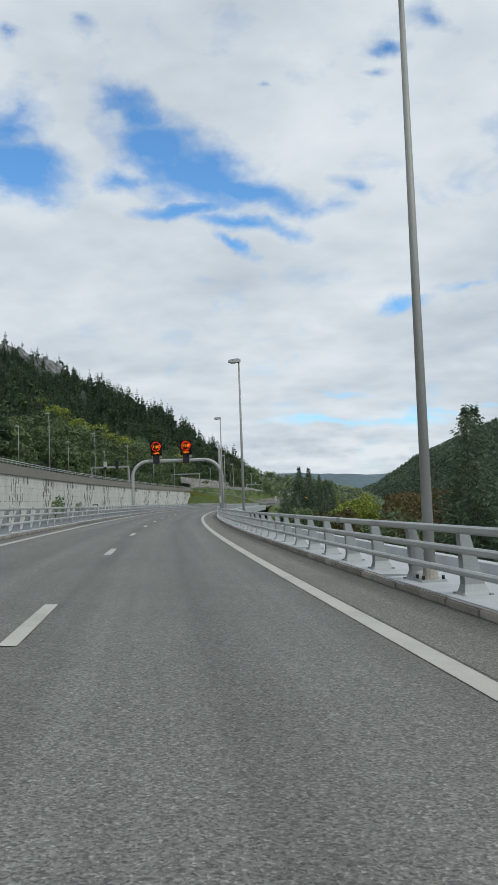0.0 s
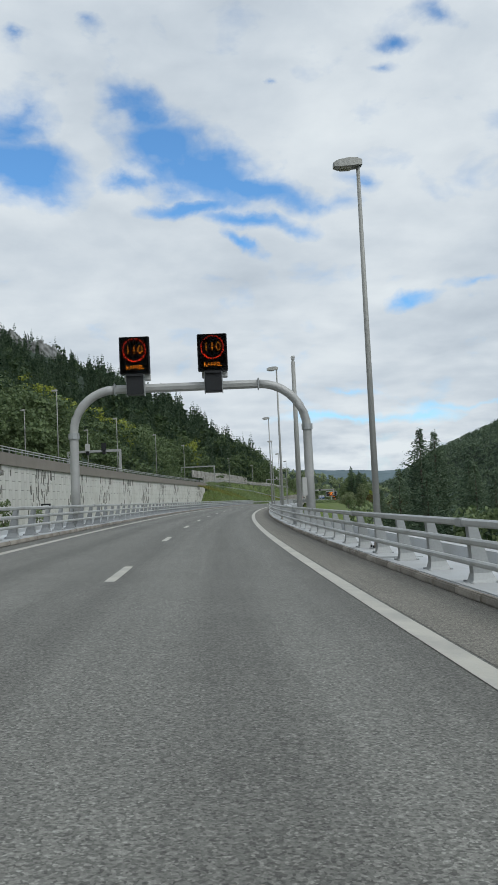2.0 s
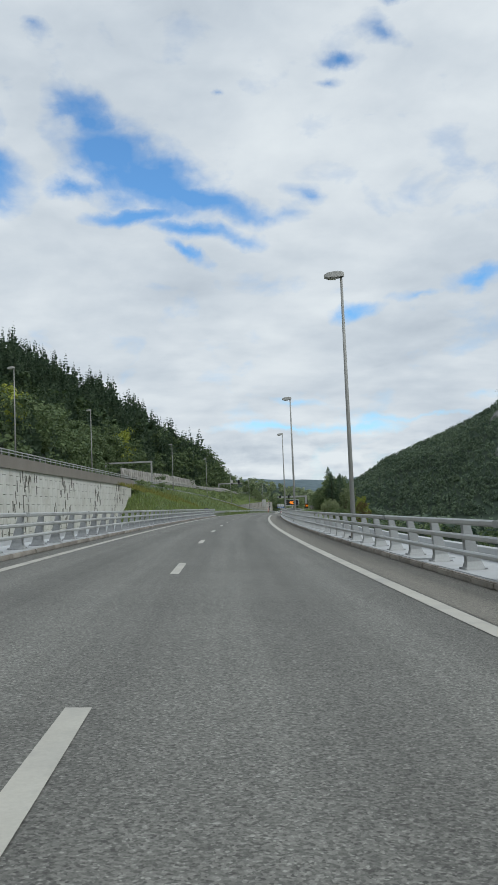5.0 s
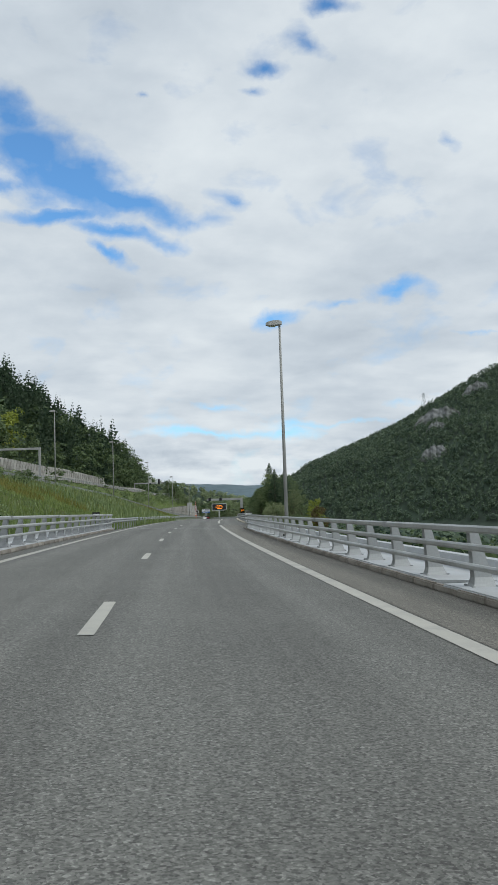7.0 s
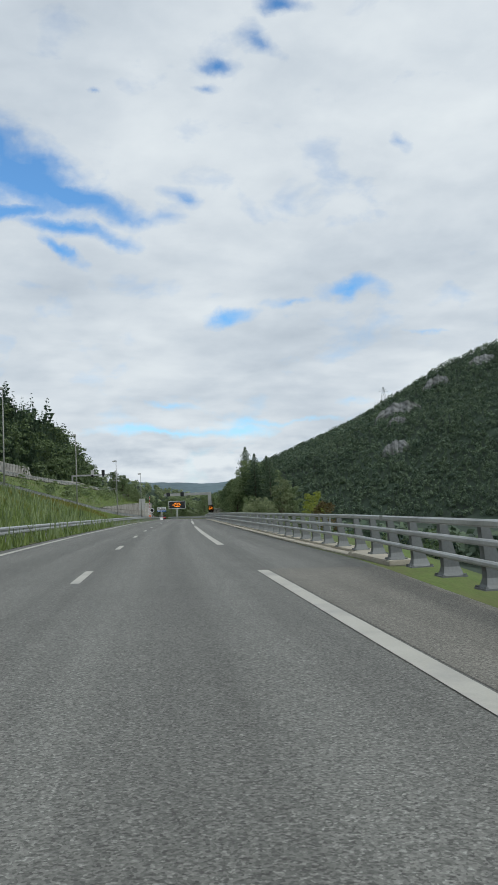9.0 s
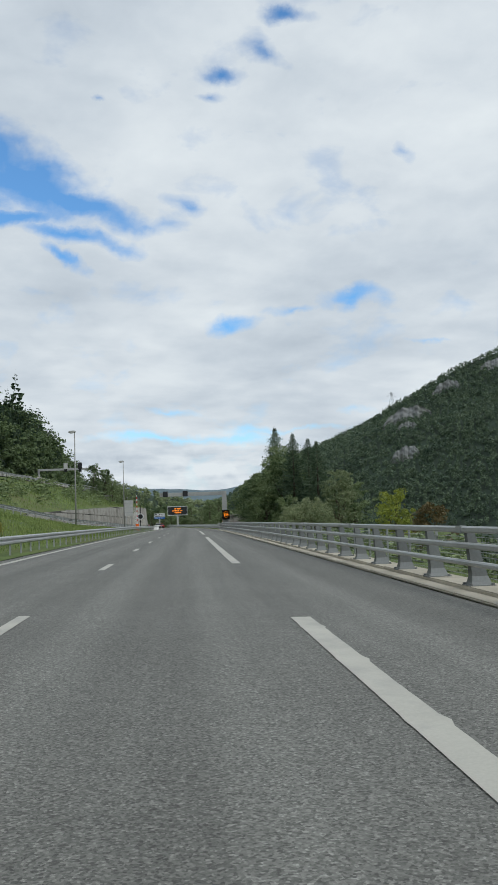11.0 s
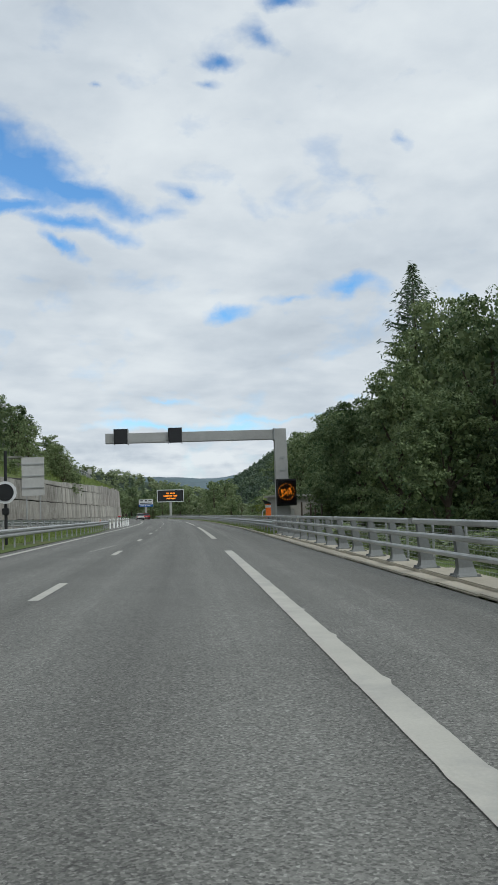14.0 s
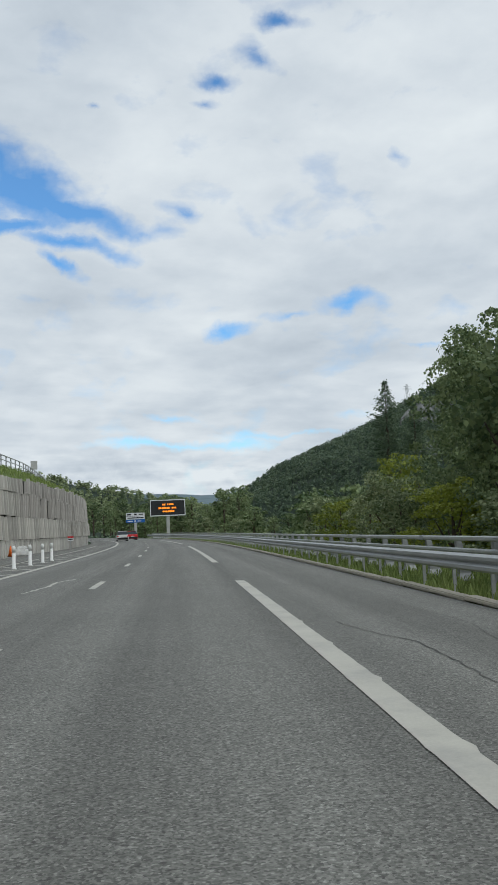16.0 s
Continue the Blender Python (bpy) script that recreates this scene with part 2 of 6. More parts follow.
def leaf_material(name, dark, light, rough=0.6, through=0.36, clump=0.9):
    """Leaves: varied greens, partly letting light through."""
    m = bpy.data.materials.new(name)
    m.use_nodes = True
    t = m.node_tree
    b = t.nodes["Principled BSDF"]
    out = t.nodes["Material Output"]
    tc = t.nodes.new("ShaderNodeTexCoord")
    geo = t.nodes.new("ShaderNodeNewGeometry")
    n1 = nd(t, "ShaderNodeTexNoise", Scale=0.06, Detail=4.0, Roughness=0.6)
    n2 = nd(t, "ShaderNodeTexNoise", Scale=clump, Detail=3.0, Roughness=0.6)
    for n in (n1, n2):
        t.links.new(geo.outputs["Position"], n.inputs[0])
    oi = t.nodes.new("ShaderNodeObjectInfo")
    s = mathn(t, "ADD", mathn(t, "ADD", mathn(t, "MULTIPLY", n1.outputs[0], 0.40), mathn(t, "MULTIPLY", n2.outputs[0], 0.80)), mathn(t, "MULTIPLY", mathn(t, "SUBTRACT", geo.outputs["Random Per Island"], 0.75), 0.38))
    s = mathn(t, "ADD", s, mathn(t, "MULTIPLY", mathn(t, "SUBTRACT", oi.outputs["Random"], 0.5), 0.25))
    col = ramp(t, s, [(0.25, dark), (0.75, light)])
    t.links.new(col, b.inputs["Base Color"])
    b.inputs["Roughness"].default_value = rough
    b.inputs["Specular IOR Level"].default_value = 0.3
    tr = t.nodes.new("ShaderNodeBsdfTranslucent")
    t.links.new(col, tr.inputs[0])
    mx = nd(t, "ShaderNodeMixShader", Fac=through)
    t.links.new(b.outputs[0], mx.inputs[1])
    t.links.new(tr.outputs[0], mx.inputs[2])
    t.links.new(mx.outputs[0], out.inputs[0])
    return m


def emitter(name, colour, strength):
    m = bpy.data.materials.new(name)
    m.use_nodes = True
    b = m.node_tree.nodes["Principled BSDF"]
    b.inputs["Base Color"].default_value = (*[c * 0.5 for c in colour], 1)
    b.inputs["Emission Color"].default_value = (*colour, 1)
    b.inputs["Emission Strength"].default_value = strength
    return m


def asphalt(name, base, lanes=True):
    """Coarse worn asphalt: pale chips in dark binder, long streaks and wheel tracks along the road (the UV map runs along it)."""
    m = bpy.data.materials.new(name)
    m.use_nodes = True
    t = m.node_tree
    b = t.nodes["Principled BSDF"]
    tc = t.nodes.new("ShaderNodeTexCoord")
    chips = nd(t, "ShaderNodeTexVoronoi", Scale=72.0)
    grit = nd(t, "ShaderNodeTexNoise", Scale=42.0, Detail=4.0, Roughness=0.7)
    blot = nd(t, "ShaderNodeTexNoise", Scale=0.45, Detail=6.0, Roughness=0.62)
    for n in (chips, grit, blot):
        t.links.new(tc.outputs["Object"], n.inputs[0])
    mp = t.nodes.new("ShaderNodeMapping")
    mp.inputs["Scale"].default_value = (0.035, 2.2, 1)
    t.links.new(tc.outputs["UV"], mp.inputs[0])
    streak = nd(t, "ShaderNodeTexNoise", Scale=1.0, Detail=5.0, Roughness=0.6)
    t.links.new(mp.outputs[0], streak.inputs[0])
    sc = t.nodes.new("ShaderNodeSeparateColor")
    t.links.new(chips.outputs["Color"], sc.inputs[0])
    v = mathn(t, "ADD", mathn(t, "MULTIPLY", sc.outputs[0], 0.36), mathn(t, "MULTIPLY", grit.outputs[0], 0.64))
    col = ramp(t, v, [(0.26, tuple(c * 0.42 for c in base)), (0.50, base), (0.64, tuple(c * 1.32 for c in base)), (0.78, tuple(c * 2.3 for c in base))])
    tone = mathn(t, "ADD", mathn(t, "MULTIPLY", blot.outputs[0], 0.5), mathn(t, "MULTIPLY", streak.outputs[0], 0.9))
    if lanes:
        uv = t.nodes.new("ShaderNodeSeparateXYZ")
        t.links.new(tc.outputs["UV"], uv.inputs[0])
        # two polished tracks a lane
        wave = mathn(t, "COSINE", mathn(t, "MULTIPLY", mathn(t, "SUBTRACT", uv.outputs[1], 1.0), 6.28318 / 1.75))
        tone = mathn(t, "ADD", tone, mathn(t, "MULTIPLY", wave, 0.13))
    mul = nd(t, "ShaderNodeMix", dtype="RGBA", blend="MULTIPLY", Factor=1.0)
    t.links.new(col, mul.inputs[6])
    t.links.new(ramp(t, tone, [(0.45, (0.80, 0.79, 0.77)), (0.95, (1.18, 1.17, 1.14))]), mul.inputs[7])
    t.links.new(mul.outputs[2], b.inputs["Base Color"])
    b.inputs["Roughness"].default_value = 0.82
    b.inputs["Specular IOR Level"].default_value = 0.3
    bp = nd(t, "ShaderNodeBump", Strength=0.35, Distance=0.012)
    t.links.new(v, bp.inputs["Height"])
    t.links.new(bp.outputs[0], b.inputs["Normal"])
    return m


M_ASPHALT = asphalt("asphalt", (0.158, 0.158, 0.147))
M_SHOULDER = asphalt("shoulder_asphalt", (0.178, 0.170, 0.150), False)
M_PAINT = material("road_paint", (0.47, 0.455, 0.40), 0.7, scale=1.5, var=0.12, fine=45.0, bump=0.2, dirt=(0.33, 0.32, 0.30))
M_STEEL = material("galvanised_steel", (0.40, 0.41, 0.41), 0.5, 0.35, scale=1.2, var=0.15, fine=30.0, bump=0.04, rand=0.15)
M_RAIL = material("grey_rail_paint", (0.48, 0.49, 0.48), 0.5, 0.25, scale=0.8, var=0.12, fine=20.0, bump=0.03, dirt=(0.29, 0.29, 0.28))
M_POST = material("grey_post_paint", (0.36, 0.37, 0.37), 0.55, 0.2, scale=1.5, var=0.15, fine=25.0, bump=0.04, rand=0.2)
M_POST_DARK = material("weathered_post_paint", (0.19, 0.20, 0.20), 0.55, 0.2, scale=1.5, var=0.2, fine=25.0, bump=0.05, rand=0.2)
M_MAST = material("lamp_mast_steel", (0.35, 0.35, 0.33), 0.6, 0.2, scale=0.8, var=0.12, fine=20.0, bump=0.03)
M_PLINTH = material("plinth_concrete", (0.47, 0.485, 0.495), 0.6, scale=0.9, var=0.12, fine=30.0, bump=0.1, dirt=(0.40, 0.40, 0.39), rand=0.15)
M_KERB = material("kerb_stone", (0.34, 0.31, 0.27), 0.9, scale=2.5, var=0.3, fine=35.0, bump=0.4, dirt=(0.17, 0.15, 0.12), rand=0.35)
M_CONC = material("concrete", (0.40, 0.38, 0.35), 0.88, scale=0.7, var=0.18, fine=25.0, bump=0.2, dirt=(0.27, 0.25, 0.22), rand=0.2)
M_PALE = material("pale_panel_concrete", (0.62, 0.61, 0.58), 0.85, scale=0.6, var=0.10, fine=18.0, bump=0.15, dirt=(0.50, 0.48, 0.44), rand=0.25)
M_BROWN = material("parapet_concrete", (0.245, 0.22, 0.195), 0.85, scale=0.4, var=0.15, fine=20.0, bump=0.15)
M_CRIB = material("crib_concrete", (0.46, 0.445, 0.405), 0.9, scale=0.5, var=0.22, fine=16.0, bump=0.3, dirt=(0.16, 0.15, 0.13), rand=0.45)
M_VOID = material("dark_joint", (0.06, 0.058, 0.05), 0.95, var=0.3)
M_TAR = material("tar_filled_crack", (0.09, 0.087, 0.08), 0.85, var=0.3)
# painted shade for the open slits of the pale wall
M_SLIT_SHADE = material("painted_slit_shade", (0.12, 0.115, 0.10), 0.95, var=0.3)
M_BLACK = material("matt_black_housing", (0.016, 0.017, 0.019), 0.55, var=0.2, fine=30.0, bump=0.03)
M_DISPLAY = material("display_face", (0.022, 0.023, 0.026), 0.5, var=0.2, fine=60.0, bump=0.05)
M_BOXGREY = material("grey_box_paint", (0.50, 0.50, 0.48), 0.6, var=0.1, fine=20.0, bump=0.03)
M_GANTRY = material("gantry_steel", (0.44, 0.44, 0.43), 0.55, 0.25, scale=0.8, var=0.1, fine=14.0, bump=0.03, dirt=(0.34, 0.34, 0.33))
M_ORANGE = material("orange_paint", (0.85, 0.17, 0.02), 0.5, var=0.1, fine=12.0, bump=0.02)
M_WHITE = material("white_plastic", (0.75, 0.75, 0.73), 0.5, var=0.1, fine=12.0, bump=0.03, dirt=(0.5, 0.49, 0.46))
M_BLUE = material("sign_blue", (0.02, 0.12, 0.42), 0.45, var=0.08, fine=10.0, bump=0.0)
M_SIGNWHITE = material("sign_white", (0.72, 0.73, 0.74), 0.45, var=0.05, fine=10.0, bump=0.0)
M_RED = material("red_paint", (0.55, 0.03, 0.03), 0.45, var=0.1, fine=10.0, bump=0.0)
M_GLASS = material("dark_glass", (0.02, 0.025, 0.03), 0.1, var=0.1, bump=0.0, spec=0.6)
M_LENS = material("lamp_glass", (0.42, 0.40, 0.32), 0.25, var=0.1, bump=0.0, spec=0.6)
M_ROOF = material("kiosk_roof_concrete", (0.36, 0.35, 0.32), 0.9, var=0.2, fine=18.0, bump=0.2)
M_BARK = material("bark", (0.12, 0.095, 0.075), 0.95, scale=2.0, var=0.4, fine=14.0, bump=0.5)
M_SOIL = material("meadow_ground", (0.095, 0.135, 0.03), 0.95, scale=0.25, var=0.45, fine=6.0, bump=0.3, dirt=(0.13, 0.12, 0.05))
M_SCRUB = material("hill_ground", (0.032, 0.050, 0.032), 0.95, scale=0.02, var=0.6, fine=0.25, bump=0.0)
M_CLIFF = material("limestone_cliff", (0.27, 0.275, 0.27), 0.95, scale=0.05, var=0.4, fine=0.4, bump=0.6, dirt=(0.13, 0.14, 0.11), bdist=0.6)
M_GRASS = leaf_material("grass_blades", (0.115, 0.17, 0.045), (0.30, 0.365, 0.12))
M_DRY = leaf_material("dry_grass", (0.14, 0.15, 0.03), (0.34, 0.31, 0.09))
M_CONIFER = leaf_material("conifer_needles", (0.060, 0.098, 0.060), (0.190, 0.250, 0.150))
M_LEAF = leaf_material("broad_leaves", (0.066, 0.114, 0.047), (0.330, 0.395, 0.190))
# darker copy of broad_leaves: the hillside's shade is put into its greens
M_HILL_DIM = leaf_material("dimmed_hill_leaves", (0.044, 0.078, 0.034), (0.165, 0.220, 0.096))
M_LEAF_PALE = leaf_material("pale_leaves", (0.12, 0.165, 0.070), (0.42, 0.46, 0.26))
M_LEAF_YEL = leaf_material("yellow_green_leaves", (0.115, 0.155, 0.025), (0.38, 0.42, 0.075))
M_LEAF_RUST = leaf_material("rusty_leaves", (0.07, 0.066, 0.022), (0.19, 0.145, 0.065))
# greens shifted towards blue: some air haze is put into the colour
M_FAR = leaf_material("haze_tinted_canopy", (0.055, 0.092, 0.070), (0.190, 0.250, 0.150), clump=0.035)
# lightened greens: the patch of sun on the far hill is put into the colour
M_SUNNY = leaf_material("sun_painted_canopy", (0.17, 0.22, 0.11), (0.36, 0.41, 0.22), clump=0.06)
# blue-grey base colour paints the haze of the air on the far hills
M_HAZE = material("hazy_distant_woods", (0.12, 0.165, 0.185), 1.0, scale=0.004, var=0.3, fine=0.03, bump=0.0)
M_AMBER = emitter("amber_leds", (1.0, 0.27, 0.012), 1.35)
M_GUTTER = material("gutter_concrete", (0.47, 0.43, 0.35), 0.9, scale=0.9, var=0.18, fine=22.0, bump=0.2, dirt=(0.33, 0.30, 0.24), rand=0.2)
M_REDLED = emitter("red_leds", (1.0, 0.035, 0.010), 3.6)
M_AMBER_BEAM = emitter("amber_beam_leds", (1.0, 0.27, 0.012), 3.0)


# ---------------------------------------------------------------- builders
def mesh_ob(name, verts, faces, mat, parent=None, label="", smooth=False):
    me = bpy.data.meshes.new(name)
    me.from_pydata([tuple(v) for v in verts], [], faces)
    me.update()
    ob = new(name, me)
    for m in (mat if isinstance(mat, (list, tuple)) else [mat]):
        me.materials.append(m)
    if smooth:
        me.polygons.foreach_set("use_smooth", [True] * len(me.polygons))
    if parent is not None:
        ob.parent = parent
    if label:
        ob["label"] = label
    return ob


def part(name, bm, mat, parent=None, label="", smooth=False):
    me = bpy.data.meshes.new(name)
    if smooth:
        for f in bm.faces:
            f.smooth = True
    bm.to_mesh(me)
    bm.free()
    me.materials.append(mat)
    ob = new(name, me)
    if parent is not None:
        ob.parent = parent
    if label:
        ob["label"] = label
    return ob


def shared(name, me, m, parent=None):
    ob = new(name, me)
    ob.parent = parent
    ob.matrix_basis = m
    return ob


def empty(name, m, label, category, group="", kind=""):
    e = new(name)
    e.matrix_basis = m
    return tagged(e, label, category, group, kind)


def bm_box(x0, x1, y0, y1, z0, z1, bev=0.0, bm=None):
    bm = bm or bmesh.new()
    r = bmesh.ops.create_cube(bm, size=1)
    m = Matrix.Translation(((x0 + x1) / 2, (y0 + y1) / 2, (z0 + z1) / 2)) @ Matrix.Diagonal((x1 - x0, y1 - y0, z1 - z0, 1))
    bmesh.ops.transform(bm, matrix=m, verts=r["verts"])
    if bev:
        es = list({e for v in r["verts"] for e in v.link_edges})
        bmesh.ops.bevel(bm, geom=es, offset=bev, segments=2, affect="EDGES")
    return bm


def bm_tube(pts, radii, seg=10, bm=None, cap=True):
    """A round tube through the points."""
    bm = bm or bmesh.new()
    pts = [Vector(p) for p in pts]
    if isinstance(radii, (int, float)):
        radii = [radii] * len(pts)
    rings = []
    for i, (p, r) in enumerate(zip(pts, radii)):
        d = (pts[min(i + 1, len(pts) - 1)] - pts[max(i - 1, 0)]).normalized()
        u = d.cross(Vector((0.31, 0.17, 0.93) if abs(d.z) < 0.9 else (0, 1, 0))).normalized()
        v = d.cross(u)
        rings.append([bm.verts.new(p + r * (math.cos(6.28318 * k / seg) * u + math.sin(6.28318 * k / seg) * v)) for k in range(seg)])
    for a, b in zip(rings, rings[1:]):
        for k in range(seg):
            bm.faces.new((a[k], b[k], b[(k + 1) % seg], a[(k + 1) % seg]))
    if cap:
        bm.faces.new(rings[0])
        bm.faces.new(rings[-1][::-1])
    bmesh.ops.recalc_face_normals(bm, faces=bm.faces)
    return bm


def sweep(name, prof, s0, s1, step, mat, parent=None, label="", closed=True, lat=0.0, bank=True, smooth=False):
    """A profile of (right, up) points drawn along the road from s0 to s1; lat: number or function of s."""
    n = max(2, int(round((s1 - s0) / step)) + 1)
    k = len(prof(s0) if callable(prof) else prof)
    verts, faces = [], []
    for s in np.linspace(s0, s1, n):
        base = lat(s) if callable(lat) else lat
        p = prof(s) if callable(prof) else prof
        verts += [at(s, base + a, z, bank) for a, z in p]
    for i in range(n - 1):
        for j in range(k if closed else k - 1):
            a, b = i * k + j, i * k + (j + 1) % k
            faces.append((a, b, b + k, a + k))
    if closed:
        faces += [tuple(range(k - 1, -1, -1)), tuple(range((n - 1) * k, n * k))]
    ob = mesh_ob(name, verts, faces, mat, parent, label, smooth)
    if not closed:
        ss = np.linspace(s0, s1, n)
        uv = ob.data.uv_layers.new(name="along")
        lats = [(lat(v) if callable(lat) else lat) + q[0] for v in ss for q in (prof(v) if callable(prof) else prof)]
        ids = np.zeros(len(ob.data.loops), np.int32)
        ob.data.loops.foreach_get("vertex_index", ids)
        uv.data.foreach_set("uv", np.stack([ss[ids // k], np.array(lats)[ids]], 1).astype(np.float32).ravel())
    return ob

# ---------------------------------------------------------------- terrain
def smooth(a, b, x):
    t = np.clip((x - a) / (b - a), 0, 1)
    return t * t * (3 - 2 * t)


def wav(x, y, l, seed):
    """Smooth wandering values, about -1 to 1."""
    r = np.random.RandomState(seed)
    v = 0
    for k in range(6):
        a, ph = r.uniform(0, 6.283), r.uniform(0, 6.283)
        f = 6.283 / (l * r.uniform(0.6, 1.6))
        v = v + np.sin((x * np.cos(a) + y * np.sin(a)) * f + ph)
    return v / 3.0


CREST = [(430, 2050, -50), (510, 2000, -20), (576, 1950, 8), (638, 1930, 54), (735, 1910, 110), (803, 1900, 150), (885, 1885, 220), (1017, 1875, 290), (1140, 1860, 344),
         (1500, 1500, 430), (1700, 900, 430), (1800, 0, 420), (1800, -600, 400)]
FARHILLS = [(-700, 4350, 200), (0, 4350, 175), (560, 4330, 155), (900, 4300, 146), (1230, 4280, 138), (1700, 4250, 142), (2600, 4200, 180)]
MIDHILL = [(-400, 1500, 120), (60, 1500, 88), (207, 1500, 52), (262, 1500, 40), (314, 1520, 32), (390, 1560, 12)]


def ridge(x, y, line, slope, curve=0.0):
    h = np.full(np.shape(x), -1e3)
    for (x0, y0, z0), (x1, y1, z1) in zip(line, line[1:]):
        dx, dy = x1 - x0, y1 - y0
        u = np.clip(((x - x0) * dx + (y - y0) * dy) / (dx * dx + dy * dy), 0, 1)
        d = np.hypot(x - x0 - u * dx, y - y0 - u * dy)
        h = np.maximum(h, z0 + u * (z1 - z0) - slope * d + curve * np.minimum(d, 400) ** 2)
    return h


def opp_edge(s):      # the near edge of the opposite carriageway
    return np.interp(s, (60, 282, 330, 377, 440, 505, 560, 640), (-20.6, -20.8, -27.5, -33.0, -27.5, -18.5, -14.5, -14.0))


def land(x, y):
    """Height of the open land."""
    x, y = np.asarray(x, float), np.asarray(y, float)
    s, lat = rd(x, y)
    zr = np.interp(s, _S, _Z)
    right = np.interp(lat, (5, 14, 45, 160, 400), (-1.2, -3.5, -11, -28, -32))
    valley = np.interp(lat, (4, 12, 60, 400), (-12, -14, -22, -32))
    k = smooth(275, 330, s)
    right = valley * (1 - k) + right * k
    end = 1 - smooth(560, 760, s)
    shift = -(opp_edge(s) + 20.6)
    latl = lat + shift
    hill = np.interp(-latl, (32, 34, 37, 60, 120, 220, 500), (-4, 3, 12, 25, 64, 113, 150))
    hill = hill + 6.5 * smooth(270, 360, s) * smooth(34, 50, -latl)
    hill = hill * (0.80 + 0.20 * smooth(280, 600, s))
    hill = hill * (0.15 + 0.85 * end) + 3.0 * wav(x, y, 60, 3) * smooth(45, 90, -latl)
    low = np.where(s < 285, -7.0, -4.0)
    left = np.where(-latl < 32, low, np.maximum(low, hill))
    base = np.where(lat > 0, zr + right, zr + left)
    fade = smooth(500, 1100, np.hypot(np.maximum(0, s - 900), 0) + np.maximum(0, np.abs(lat) - 500))
    base = base * (1 - fade) + (-30) * fade
    h = np.maximum(base, ridge(x, y, CREST, 0.62, 0.0003) + 4 * wav(x, y, 260, 5) + 1.5 * wav(x, y, 80, 6) - 3)
    h = np.maximum(h, ridge(x, y, MIDHILL, 0.35) + 3 * wav(x, y, 120, 9))
    return h


def build_ground():
    xs = np.concatenate([np.arange(-1500, -200, 50.0), np.arange(-200, 320, 8.0), np.arange(320, 1900, 25.0), np.arange(1900, 3001, 100.0)])
    ys = np.concatenate([np.arange(-500, -40, 60.0), np.arange(-40, 900, 8.0), np.arange(900, 2100, 22.0), np.arange(2100, 4701, 100.0)])
    gx, gy = np.meshgrid(xs, ys)
    gz = land(gx, gy)
    nx, ny = len(xs), len(ys)
    co = np.stack([gx, gy, gz], -1).reshape(-1, 3)
    i = np.arange((ny - 1) * nx).reshape(ny - 1, nx)[:, :-1].ravel()
    quads = np.stack([i, i + 1, i + nx + 1, i + nx], 1)
    return grid_ob("ground", co, quads, M_SCRUB)


def grid_ob(name, co, quads, mat, smooth_faces=True):
    me = bpy.data.meshes.new(name)
    me.vertices.add(len(co))
    me.vertices.foreach_set("co", np.asarray(co, np.float32).ravel())
    me.loops.add(quads.size)
    me.loops.foreach_set("vertex_index", quads.astype(np.int32).ravel())
    me.polygons.add(len(quads))
    k = quads.shape[1]
    me.polygons.foreach_set("loop_start", np.arange(0, quads.size, k, dtype=np.int32))
    me.update(calc_edges=True)
    if smooth_faces:
        me.polygons.foreach_set("use_smooth", [True] * len(quads))
    me.materials.append(mat)
    return new(name, me)


ground = tagged(build_ground(), "wooded valley land with steep hillsides round the motorway", "ground", kind="structure")


def far_hills():
    """Hills that close the valley far away, air haze put into their colour."""
    xs = np.arange(-1600, 3000, 40.0)
    ys = np.arange(3500, 4500, 50.0)
    gx, gy = np.meshgrid(xs, ys)
    gz = ridge(gx, gy, FARHILLS, 0.24) + 8 * wav(gx, gy, 500, 8) + 3 * wav(gx, gy, 120, 12)
    co = np.stack([gx, gy, gz], -1).reshape(-1, 3)
    i = np.arange((len(ys) - 1) * len(xs)).reshape(len(ys) - 1, len(xs))[:, :-1].ravel()
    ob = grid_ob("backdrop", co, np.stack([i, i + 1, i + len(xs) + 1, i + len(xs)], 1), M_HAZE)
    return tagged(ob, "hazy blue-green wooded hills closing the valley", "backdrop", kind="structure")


far_hills()


# ---------------------------------------------------------------- carriageway
def right_edge(s):
    return float(np.interp(s, (268, 286, 440, 480, 560), (3.27, 4.6, 4.6, 5.05, 5.3)))


def wall_lat(s):
    return float(np.interp(s, (396, 440, 480, 525, 545, 570, 600, 640), (-16.0, -14.2, -12.6, -10.6, -9.3, -8.7, -8.7, -9.5)))


def left_edge(s):
    return float(np.interp(s, (262, 275, 470, 492, 510, 530), (-5.5, -5.35, -5.35, -6.2, -9.2, -10.0))) if s < 530 else wall_lat(s) + 0.5


def road_profile(s):
    return [(left_edge(s), 0.0), (-4.6, 0.0), (-1.6, 0.0), (1.9, 0.0), (right_edge(s), 0.0)]


road = tagged(sweep("road", road_profile, -70, 900, 4, M_ASPHALT, closed=False), "worn grey asphalt motorway carriageway with two lanes", "road", kind="structure")
shoulder = tagged(sweep("shoulder", lambda s: [(2.05, 0.004), (right_edge(s), 0.004)], -70, 284, 4, M_SHOULDER, closed=False),
                  "brownish dusty asphalt hard shoulder beside the barrier", "shoulder", kind="structure")


